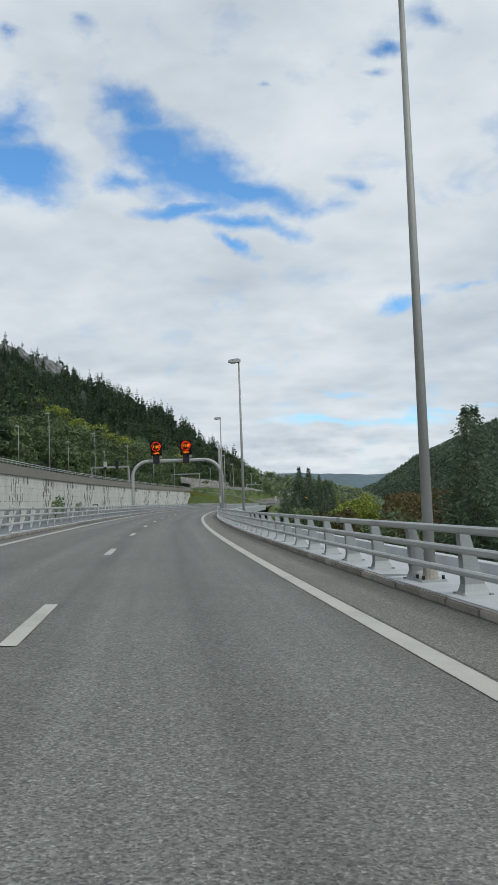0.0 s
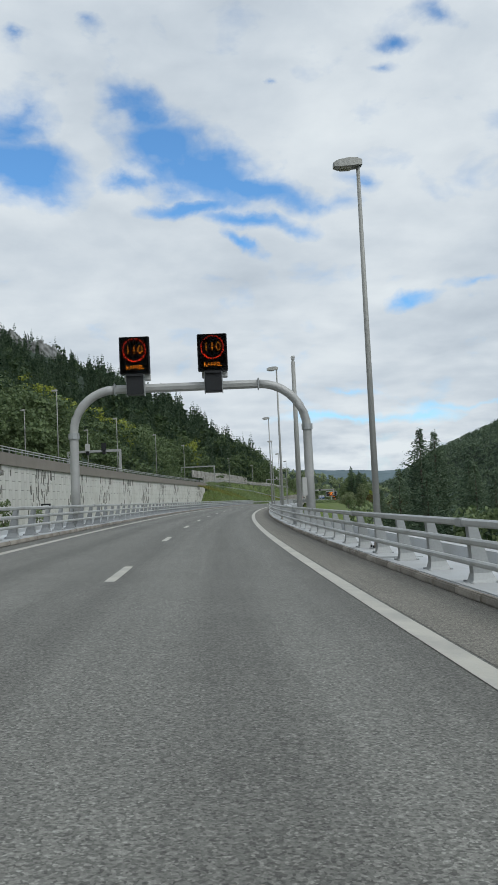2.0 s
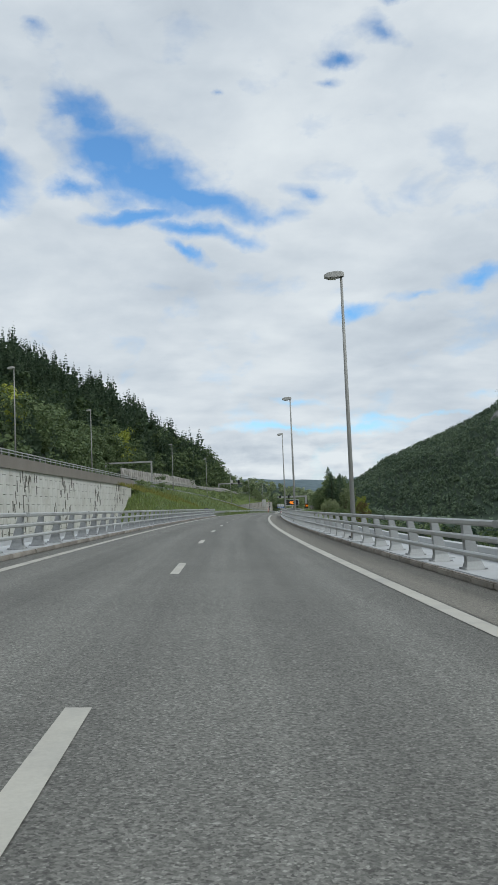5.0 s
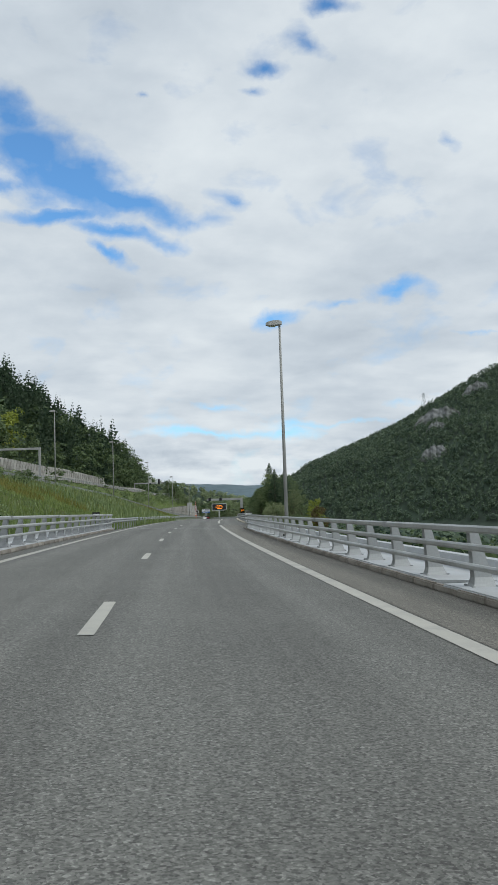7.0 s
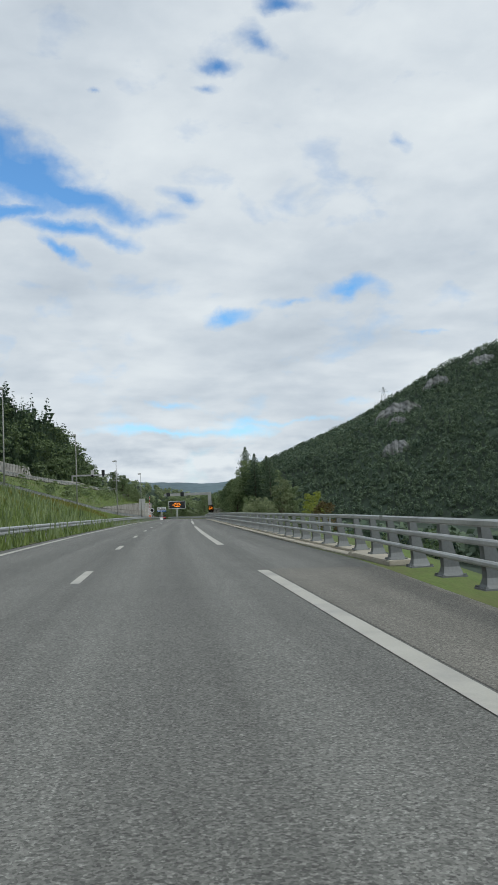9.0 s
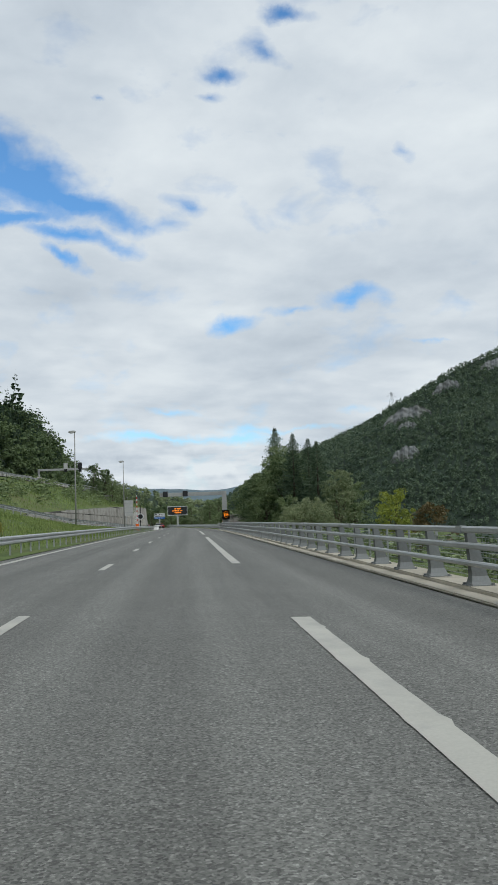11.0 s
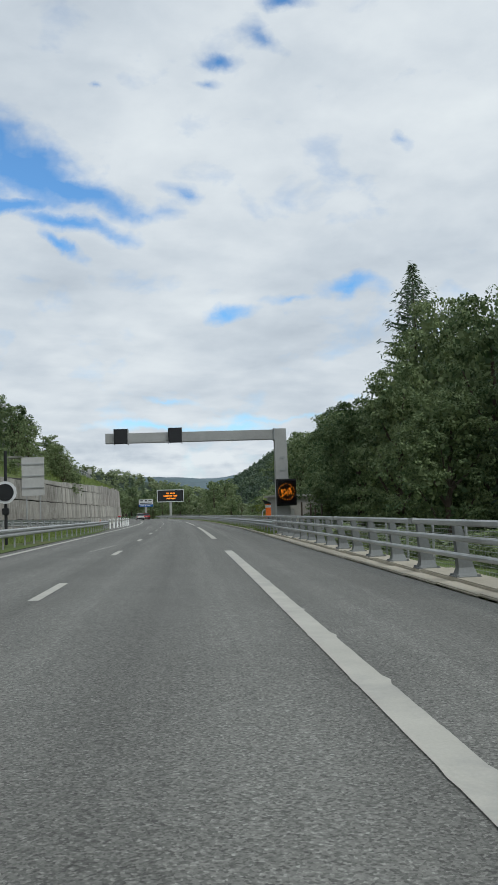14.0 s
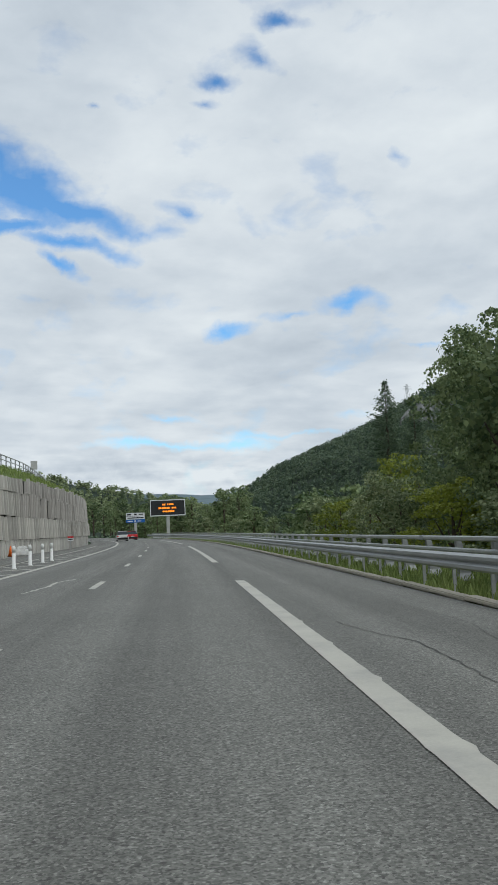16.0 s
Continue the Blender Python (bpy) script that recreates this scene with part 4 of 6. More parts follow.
# ---------------------------------------------------------------- second gantry
def gantry_arm(s):
    g = empty("gantry", frame_at(s, 0, 0, bank=False), "grey box-section cantilever gantry over the carriageway", "gantry")
    part("beam", bm_box(-4.04, 6.11, -0.3, 0.3, 5.55, 6.14, 0.02), M_GANTRY, g)
    bm = bmesh.new()
    rings = []
    for z, x0, x1 in ((-0.6, 6.07, 6.93), (0.4, 6.07, 6.91), (6.19, 6.10, 6.80)):
        rings.append([bm.verts.new(c) for c in ((x0, -0.34, z), (x1, -0.34, z), (x1, 0.34, z), (x0, 0.34, z))])
    for a, b in zip(rings, rings[1:]):
        for j in range(4):
            bm.faces.new((a[j], a[(j + 1) % 4], b[(j + 1) % 4], b[j]))
    bm.faces.new(rings[-1])
    bmesh.ops.recalc_face_normals(bm, faces=bm.faces)
    part("post", bm, M_GANTRY, g)
    part("flange", bm_box(6.04, 6.11, -0.38, 0.38, 5.48, 6.23, 0.02), M_STEEL, g)
    part("end_cap", bm_box(-4.09, -4.04, -0.28, 0.28, 5.55, 6.14), M_STEEL, g)
    for z in (4.35, 3.62):
        part("lifting_eye", bm_box(6.36, 6.66, -0.38, -0.34, z, z + 0.13), M_STEEL, g)
    part("foot", bm_box(5.8, 7.3, -0.6, 0.6, -0.9, 0.1), M_CONC, g)
    part("cabinet", bm_box(6.92, 7.16, -0.2, 0.15, 0.1, 1.3, 0.02), M_BOXGREY, g)
    return g


gantry_arm(463.2)


def signal_box(s, lat, z):
    g = empty("lane_signal", frame_at(s, lat, z, bank=False), "dark unlit lane signal box on the gantry beam", "traffic signal", "lane signals")
    b = part("housing", bm_box(-0.4, 0.4, -0.48, -0.31, 0, 0.9, 0.02), M_BLACK, g)
    part("display", bm_box(-0.36, 0.36, -0.495, -0.482, 0.04, 0.86), M_DISPLAY, b)
    part("bracket", bm_box(0.37, 0.43, -0.42, 0.35, -0.02, 0.92, 0.01), M_STEEL, g)
    part("bracket", bm_box(-0.43, -0.40, -0.42, 0.35, -0.02, 0.92, 0.01), M_STEEL, g)
    return g


signal_box(463.2, -3.16, 5.49)
signal_box(463.2, 0.08, 5.49)


def no_overtaking(s, lat, z):
    g = empty("lorry_sign", frame_at(s, lat, z, bank=False), "black variable sign with amber no-overtaking symbol for lorries", "traffic sign")
    b = part("housing", bm_box(-0.6, 0.6, -0.12, 0.12, 0, 1.6, 0.02), M_BLACK, g)
    part("display", bm_box(-0.56, 0.56, -0.135, -0.122, 0.05, 1.55), M_DISPLAY, b)
    bm = bmesh.new()
    for k in range(26):
        a = 6.28318 * k / 26
        c = Vector((0.47 * math.cos(a), -0.145, 0.83 + 0.47 * math.sin(a)))
        bm.faces.new([bm.verts.new(c + Vector((dx, 0, dz))) for dx, dz in ((-.026, -.026), (.026, -.026), (.026, .026), (-.026, .026))])
    part("ring", bm, M_AMBER, b, "ring of amber lamps")
    bm = bmesh.new()
    for x0, x1, z0, z1 in ((-.34, -.20, .74, 1.0), (-.18, -.06, .88, 1.0), (-.30, -.22, .64, .71), (.02, .10, .60, .67), (-.02, .06, .72, .80), (.10, .32, .76, .88), (.13, .27, .92, 1.0), (.14, .20, .66, .73), (.25, .31, .66, .73)):
        bm.faces.new([bm.verts.new((x, -0.146, zz)) for x, zz in ((x0, z0), (x1, z0), (x1, z1), (x0, z1))])
    w = Vector((0.026, 0, -0.026))
    a, c = Vector((-.3, -.147, .53)), Vector((.3, -.147, 1.13))
    bm.faces.new([bm.verts.new(v) for v in (a + w, c + w, c - w, a - w)])
    part("symbol", bm, M_AMBER, b, "amber lorry and car with a bar across")
    for k in range(23):      # added unseen upright fins block the lamps' light towards the side
        x = -0.55 + 0.05 * k
        part("fin", bm_box(x - 0.002, x + 0.002, -0.40, -0.15, 0.06, 1.54), M_BLACK, b)
    return g


no_overtaking(462.5, 6.64, 1.49)


def kiosk():
    g = empty("kiosk", frame_at(483, 10.05, -0.5, turn=4, bank=False), "small grey rendered technical kiosk with flat concrete roof", "kiosk")
    b = part("wall", bm_box(-2.0, 2.0, -2.2, 2.6, 0, 2.85), M_CONC, g)
    part("door", bm_box(-2.02, -2.0, 0.9, 1.8, 0.5, 2.5), M_BOXGREY, b)
    lamp = part("wall_lamp", bm_box(-1.72, -1.46, -2.36, -2.2, 2.36, 2.46, 0.02), M_BLACK, b)
    part("lamp_arm", bm_tube([(-1.6, -2.2, 2.6), (-1.6, -2.3, 2.62), (-1.6, -2.3, 2.46)], 0.02, 6), M_BLACK, lamp)
    for px in (-0.5, 0.2):
        part("stud", bm_tube([(px, -2.2, 1.2), (px, -2.25, 1.2)], 0.04, 8), M_STEEL, b)
    part("roof", bm_box(-2.25, 2.2, -2.5, 2.9, 2.85, 3.03, 0.03), M_ROOF, g)
    return g


kiosk()


def sos_post():
    g = empty("emergency_phone", frame_at(474.5, 6.75, -0.2, bank=False), "orange emergency telephone post behind the guard rail", "emergency phone")
    b = part("body", bm_box(-0.19, 0.19, -0.15, 0.15, 0.0, 1.95, 0.02), M_ORANGE, g)
    part("band", bm_box(-0.193, 0.193, -0.158, 0.153, 1.68, 1.86), M_SIGNWHITE, b, "pale grey band with a location mark")
    text_mesh("lettering", "2-117+1", 0.085, M_BLACK, Matrix.Translation((0.02, -0.163, 1.77)) @ FACE, b)
    part("phone_panel", bm_box(-0.02, 0.17, -0.158, -0.148, 0.78, 1.0), M_BLACK, b, "black square with a white handset")
    part("handset", bm_tube([(0.02, -0.16, 0.93), (0.05, -0.165, 0.96), (0.11, -0.165, 0.94), (0.14, -0.16, 0.85)], 0.014, 6), M_SIGNWHITE, b)
    part("notice", bm_box(-0.194, -0.189, -0.1, 0.02, 1.2, 1.5), M_SIGNWHITE, b, "small white notice")
    bm = bmesh.new()      # tilted rain hood, open to the front
    top = [bm.verts.new(c) for c in ((-0.42, -0.30, 2.28), (0.24, -0.30, 2.02), (0.24, 0.2, 2.02), (-0.42, 0.2, 2.28))]
    low = [bm.verts.new(c) for c in ((-0.24, -0.24, 1.96), (0.22, -0.24, 1.95), (0.22, 0.18, 1.95), (-0.24, 0.18, 1.96))]
    for j in range(4):
        bm.faces.new((low[j], low[(j + 1) % 4], top[(j + 1) % 4], top[j]))
    bm.faces.new(top), bm.faces.new(low[::-1])
    bmesh.ops.recalc_face_normals(bm, faces=bm.faces)
    part("hood", bm, M_BLACK, g, "black tilted rain hood")
    return g


sos_post()


def bank_hut():
    g = empty("bank_hut", frame_at(497, -16.2, 5.9, turn=12, bank=False), "low grey concrete hut with a wide flat roof on the bank", "hut")
    part("wall", bm_box(-1.0, 1.0, -0.9, 0.9, -0.6, 1.35), M_CONC, g)
    part("roof", bm_box(-2.1, 1.7, -1.2, 1.2, 1.35, 1.58, 0.03), M_ROOF, g)
    return g


bank_hut()


def pipe_outlet():
    g = empty("pipe_outlet", frame_at(484, 7.35, -0.4, bank=False), "bent white steel pipe beside a pale concrete block", "pipe")
    part("pipe", bm_tube([(-0.1, 0, 0), (-0.1, 0, 1.55), (-0.02, 0, 1.72), (0.14, 0, 1.76), (0.6, 0, 1.3), (0.95, 0, 0.9)], 0.05, 8), M_SIGNWHITE, g, smooth=True)
    part("block", bm_box(-0.75, 0.35, -0.35, 0.35, 0.0, 0.72, 0.08), M_CONC, g)
    part("bracket", bm_box(0.38, 0.44, -0.03, 0.03, 0.0, 0.95), M_STEEL, g)
    part("bracket", bm_box(0.60, 0.66, -0.03, 0.03, 0.0, 0.95), M_STEEL, g)
    part("crossbar", bm_box(0.44, 0.60, -0.02, 0.02, 0.88, 0.95), M_STEEL, g)
    return g


pipe_outlet()


def drain_slab():
    g = empty("drain_slab", frame_at(471.3, 5.2, 0.0), "grey concrete slab over a roadside drain", "drain cover")
    part("slab", bm_box(-0.1, 0.95, -0.75, 0.75, 0.05, 0.13, 0.02), M_CONC, g)
    part("cheek", bm_box(-0.1, 0.9, -0.75, -0.6, -0.2, 0.05), M_CONC, g)
    part("cheek", bm_box(-0.1, 0.9, 0.6, 0.75, -0.2, 0.05), M_CONC, g)
    return g


drain_slab()


# ---------------------------------------------------------------- walls of the hillside
def piece_mesh(name, w, h, d, mat, wedge=0.0):
    """A facing panel: x along the wall, y out of it, z up; wedge tilts its outer face."""
    b = 0.025
    bm = bmesh.new()
    rings = []
    for y, ins in ((0, 0), (d - b, 0), (d, b)):
        rings.append([bm.verts.new((x * (w / 2 - ins), y + (0.25 * wedge * (0.5 - zz) if y else 0) + (0.9 * wedge * (x > 0) if y else 0), ins + zz * (h - 2 * ins))) for x, zz in ((-1, 0), (1, 0), (1, 1), (-1, 1))])
    for a, c in zip(rings, rings[1:]):
        for j in range(4):
            bm.faces.new((a[j], a[(j + 1) % 4], c[(j + 1) % 4], c[j]))
    bm.faces.new(rings[-1])
    bmesh.ops.recalc_face_normals(bm, faces=bm.faces)
    me = bpy.data.meshes.new(name)
    bm.to_mesh(me)
    bm.free()
    me.materials.append(mat)
    return me


def joined(name, items, mat, parent):
    """Many pieces (mesh, pose) in one mesh."""
    vs, fs, n = [], [], 0
    for me, m in items:
        vs += [m @ v.co for v in me.vertices]
        fs += [tuple(i + n for i in p.vertices) for p in me.polygons]
        n += len(me.vertices)
    ob = mesh_ob(name, vs, fs, mat, parent)
    ob["kind"] = "stuff"
    return ob


def left_face(s, lat, z):
    """Pose of a panel on a wall left of the road, facing it."""
    return frame_at(s, lat, z, bank=False) @ Matrix.Rotation(-math.pi / 2, 4, "Z")


def white_wall():
    w = sweep("wall_pale", [(-0.9, -3.6), (-0.1, -3.6), (-0.1, 5.4), (-0.9, 5.4)], 40, 281.4, 6, M_VOID, lat=-20.2, bank=False)
    tagged(w, "pale concrete panel retaining wall with dark strips painted as shaded slits", "retaining wall", kind="structure")
    full = piece_mesh("panel", 0.93, 1.62, 0.10, M_PALE)
    rnd = random.Random(5)
    # thin dark strips proud of the panels stand in for shade inside slits
    shade_strip = piece_mesh("shade_strip", 0.19, 0.95, 0.03, M_SLIT_SHADE)
    slots = []
    near, rest, short = [], [], {}
    col = 0
    s = 42.0
    while s < 281:
        ph = (s - 92.0) % 15.5
        for row in range(6):
            z = -3.5 + row * 1.66 + (0.83 if col % 2 else 0.0) - (0.4 if row == 0 else 0)
            hh = min(1.62, 5.42 - z)
            if hh < 0.15:
                continue
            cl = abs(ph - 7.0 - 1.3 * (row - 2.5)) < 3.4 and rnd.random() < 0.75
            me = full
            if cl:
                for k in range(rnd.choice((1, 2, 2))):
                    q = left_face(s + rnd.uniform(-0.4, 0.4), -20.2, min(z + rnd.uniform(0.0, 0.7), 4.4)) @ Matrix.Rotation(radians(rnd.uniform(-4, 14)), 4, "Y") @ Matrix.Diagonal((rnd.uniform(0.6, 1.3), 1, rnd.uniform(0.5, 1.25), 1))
                    slots.append((shade_strip, q))
            if hh < 1.6:
                if round(hh, 1) not in short:
                    short[round(hh, 1)] = piece_mesh('panel_short', 0.93, hh, 0.10, M_PALE)
                me = short[round(hh, 1)]
            m = left_face(s, -20.3, z) @ Matrix.Rotation(radians(rnd.uniform(-0.8, 0.8)), 4, "Z")
            (near if 118 < s < 171 else rest).append((me, m))
        s += 0.96
        col += 1
    for me, m in near[:300]:
        shared("panel", me, m, w)
    joined("more_panels", rest + near[300:], M_PALE, w)
    joined("slots", slots, M_SLIT_SHADE, w)
    p = sweep("parapet", lambda s: [(-0.9, 5.35), (0.18, 5.35), (0.18, opp_z(s) + 0.62), (-0.35, opp_z(s) + 0.62)], 40, 282, 6, M_BROWN, lat=-20.2, bank=False)
    tagged(p, "brown-grey concrete parapet along the upper carriageway", "parapet", kind="structure")


white_wall()


def small_railing(name, s0, s1, lat, z, label, spacing=2.0, h=0.55):
    r = empty(name, Matrix(), label, "railing", "upper railings")
    for dz, hh in ((h, 0.09), (h * 0.55, 0.07)):
        sweep("rail", lambda s, dz=dz, hh=hh: [(0, z(s) + dz - hh / 2), (0.06, z(s) + dz - hh / 2), (0.06, z(s) + dz + hh / 2), (0, z(s) + dz + hh / 2)], s0, s1, 4, M_RAIL, r, lat=lat, bank=False)
    me = slab_mesh(0.14, 0.1, h, M_POST, "railing_post")
    s = s0 + 0.3
    while s < s1:
        shared("post", me, frame_at(s, (lat(s) if callable(lat) else lat) - 0.1, z(s), bank=False), r)
        s += spacing
    return r


small_railing("railing", 50, 281, -20.25, lambda s: opp_z(s) + 0.62, "grey steel railing on the wall parapet")
guardrail("guard_rail", 272, 486, lambda s: ramp_lat(s) + 0.1, 1, "galvanised guard rail on the edge of the ramp", 0.6, 2.0, False, lambda s: ramp_z(s))
guardrail("guard_rail", 300, 492, lambda s: ramp_lat(s) - ramp_w(s) + 0.3, -1, "galvanised guard rail on the far side of the ramp", 0.6, 2.0, False, lambda s: ramp_z(s))
guardrail("guard_rail", 290, 500, lambda s: opp_edge(s) - 0.4, 1, "galvanised guard rail on the upper carriageway", 0.6, 3.0, False, lambda s: opp_z(s))


def crib_wall():
    w = sweep("wall_crib", lambda s: [(-0.9, -0.6), (-0.1, -0.6), (-0.35, wall_top(s) - 0.06), (-0.9, wall_top(s) - 0.06)], 396, 640, 4, M_VOID, lat=wall_lat, bank=False)
    tagged(w, "grey retaining wall of tilted concrete crib panels", "retaining wall", kind="structure")
    rnd = random.Random(8)
    sizes = {}
    near, rest, lean = [], [], []
    s = 397.0
    while s < 612:
        top = wall_top(s)
        z, row = -0.5, 0
        while z < top - 0.25:
            h = 1.62 if row else 1.75
            hh = min(h, top - z)
            low = row == 0
            key = (round(hh, 1), low)
            if key not in sizes:
                sizes[key] = piece_mesh("crib_panel", 0.50 if not low else 0.57, hh - 0.05, 0.16, M_CRIB, 0.0 if low else 0.30)
            jog = 0.0 if low else rnd.uniform(-0.02, 0.02)
            zz = z + (rnd.uniform(-0.05, 0.05) if not low and z + hh < top - 0.3 else 0.0)
            m = left_face(s + jog, wall_lat(s) - 0.1 - 0.045 * max(0, z) + (0 if low else rnd.uniform(-0.05, 0.03)), zz) @ Matrix.Rotation(radians(rnd.uniform(-6, 6) if not low else 0), 4, "Z")
            if 530 < s < 606 and z > 2.6:      # loose leaning slabs in the top course
                key = (round(hh, 1), "lean")
                if key not in sizes:
                    sizes[key] = piece_mesh("crib_panel", 0.43, hh + 0.1, 0.14, M_CONC, 0.16)
                m = left_face(s + rnd.uniform(-0.1, 0.1), wall_lat(s) - 0.1 - 0.045 * z, z + rnd.uniform(-0.25, 0.05)) @ Matrix.Rotation(radians(rnd.uniform(-9, 12)), 4, "Y")
                if rnd.random() < 0.72:
                    lean.append((sizes[key], m))
                z += h
                row += 1
                continue
            (near if 500 < s < 548 else rest).append((sizes[key], m))
            z += h
            row += 1
        s += 0.6
    for me, m in near[:300]:
        shared("panel", me, m, w)
    joined("more_panels", rest + near[300:], M_CRIB, w)
    for me, m in lean:
        shared("leaning_slab", me, m, w)


crib_wall()


def terrace(name, off, z0, z1, s0, s1, label):
    w = sweep(name, lambda s: [(-0.8, opp_z(s) + z0 - 0.5), (0, opp_z(s) + z0 - 0.5), (-0.5, opp_z(s) + z1 + 0.3 * math.sin(s * 0.09)), (-0.9, opp_z(s) + z1 + 0.3 * math.sin(s * 0.09))],
              s0, s1, 4, M_CRIB, lat=lambda s: opp_edge(s) + off, bank=False)
    tagged(w, label, "retaining wall", kind="structure")
    me = piece_mesh("block", 1.9, (z1 - z0) * 0.31, 0.10, M_CRIB)
    items = []
    rnd = random.Random(3)
    for row in range(3):
        s = s0 + 1 + row * 0.9
        while s < s1 - 1:
            f = row / 3
            items.append((me, left_face(s, opp_edge(s) + off - 0.5 * f, opp_z(s) + z0 + (z1 - z0) * 0.325 * row) @ Matrix.Rotation(radians(rnd.uniform(-2, 2)), 4, "Z")))
            s += 1.95
    joined("blocks", items, M_CRIB, w)


terrace("wall_terrace", -9.7, 0.0, 3.0, 392, 560, "light grey stepped retaining wall above the upper carriageway")
terrace("wall_terrace", -12.3, 3.0, 5.4, 386, 470, "light grey upper tier of the stepped retaining wall")


def frame_gantry(s, x0, x1, z0, z1, boxes, label):
    g = empty("gantry", frame_at(s, 0, 0, bank=False), label, "gantry", "gantries on the upper carriageway")
    part("beam", bm_box(x0, x1, -0.2, 0.2, z1 - 0.42, z1, 0.02), M_GANTRY, g)
    for x in (x0, x1 - 0.4):
        part("post", bm_box(x, x + 0.4, -0.2, 0.2, z0, z1 - 0.42, 0.02), M_GANTRY, g)
    for x, dark in boxes:
        b = part("signal_box", bm_box(x - 0.42, x + 0.42, -0.35, -0.2, z1 - 0.15, z1 + 1.15, 0.02), M_BLACK if dark else M_BOXGREY, g, "dark signal box" if dark else "grey back of a signal box")
        part("foot", bm_box(x - 0.28, x + 0.28, -0.3, 0.25, z1 - 0.75, z1 - 0.15, 0.02), M_BLACK, b)
    return g


frame_gantry(205, -33.2, -23.6, 5.7, 11.2, [(-29.5, False), (-26.6, True)], "grey steel portal gantry with two signal boxes")
frame_gantry(377, -47.5, -34.4, 8.9, 15.6, [], "plain grey steel portal gantry on the hillside")
frame_gantry(505, -30.5, -18.2, 7.8, 13.7, [(-24.7, False), (-21.7, True)], "grey steel portal gantry with grey and dark signal boxes")


# ---------------------------------------------------------------- plants
RS = np.random.RandomState(11)


def cards(c, size, rs, up=0.0, aspect=1.0, droop=None):
    """Leaf quads at the places c; returns (n, 4, 3)."""
    n = len(c)
    a = rs.normal(size=(n, 3))
    a[:, 2] *= 1 - up
    a /= np.linalg.norm(a, axis=1)[:, None]
    b = rs.normal(size=(n, 3))
    b -= (b * a).sum(1)[:, None] * a
    b /= np.linalg.norm(b, axis=1)[:, None]
    sz = (np.asarray(size) * rs.uniform(0.6, 1.3, n))[:, None]
    a, b = a * sz * 0.5, b * sz * 0.5 * aspect
    return np.stack([c - a, c - b * 0.9, c + a, c + b * 0.9], 1)


def shingles(c, nrm, size, rs, jit=0.5):
    """Leaf quads at the places c that face about along nrm; returns (n, 4, 3)."""
    n = nrm / (np.linalg.norm(nrm, axis=1)[:, None] + 1e-9) + rs.normal(size=c.shape) * jit
    n /= np.linalg.norm(n, axis=1)[:, None]
    a = np.cross(n, rs.normal(size=c.shape))
    a /= np.linalg.norm(a, axis=1)[:, None]
    b = np.cross(n, a)
    sz = (np.asarray(size) * rs.uniform(0.6, 1.3, len(c)))[:, None] * 0.5
    return np.stack([c - a * sz, c - b * sz * 0.8, c + a * sz, c + b * sz * 0.8], 1)


def broad_tpl(rs, n, leaf, lobes=9, clump=0, jit=0.7):
    """Crown of a unit-high broadleaf: an uneven egg of leafy boughs; with clump the leaves sit on the shells of many small lobes."""
    m = lobes if clump else n
    z = 0.14 + 0.80 * rs.uniform(0, 1, m) ** 0.9
    a = rs.uniform(0, 6.283, m)
    env = np.sqrt(np.maximum(0.0, 1 - ((z - 0.48) / 0.5) ** 2)) ** 0.85
    lump = 0
    for k in range(5):
        fa, fz, ph = rs.randint(1, 5), rs.uniform(5, 16), rs.uniform(0, 6.283)
        lump = lump + np.sin(fa * a + fz * z + ph)
    r = 0.27 * env * (0.86 + 0.105 * lump) * np.sqrt(rs.uniform(0.30, 1.0, m))
    p = np.stack([r * np.cos(a), r * np.sin(a), z], 1)
    heart = np.array([0.0, 0.0, 0.40])
    if clump:
        rb = rs.uniform(0.5, 1.3, m) * 0.40 / m ** 0.42
        own = rs.randint(0, m, n)
        d = rs.normal(size=(n, 3))
        d[:, 2] = np.where(d[:, 2] < -0.4, -d[:, 2], d[:, 2])
        d /= np.linalg.norm(d, axis=1)[:, None]
        face = d + 0.5 * (p[own] - heart) / 0.3
        d = d * (rb[own] * rs.uniform(0.35, 1.12, n) ** 0.6)[:, None]
        q = p[own] + d * np.array([1.0, 1.0, 0.72])
        if n > 1000:      # larger sprays inside close the crown
            k = rs.randint(0, m, n // 8)
            core = p[k] * np.array([0.55, 0.55, 0.94]) + rs.normal(size=(n // 8, 3)) * 0.03
            return np.concatenate([shingles(q, face, leaf, rs, jit), cards(core, 0.020 + 0.4 * leaf, rs)])
        return shingles(q, face, leaf, rs, jit)
    return shingles(p, p - heart, leaf, rs, jit)


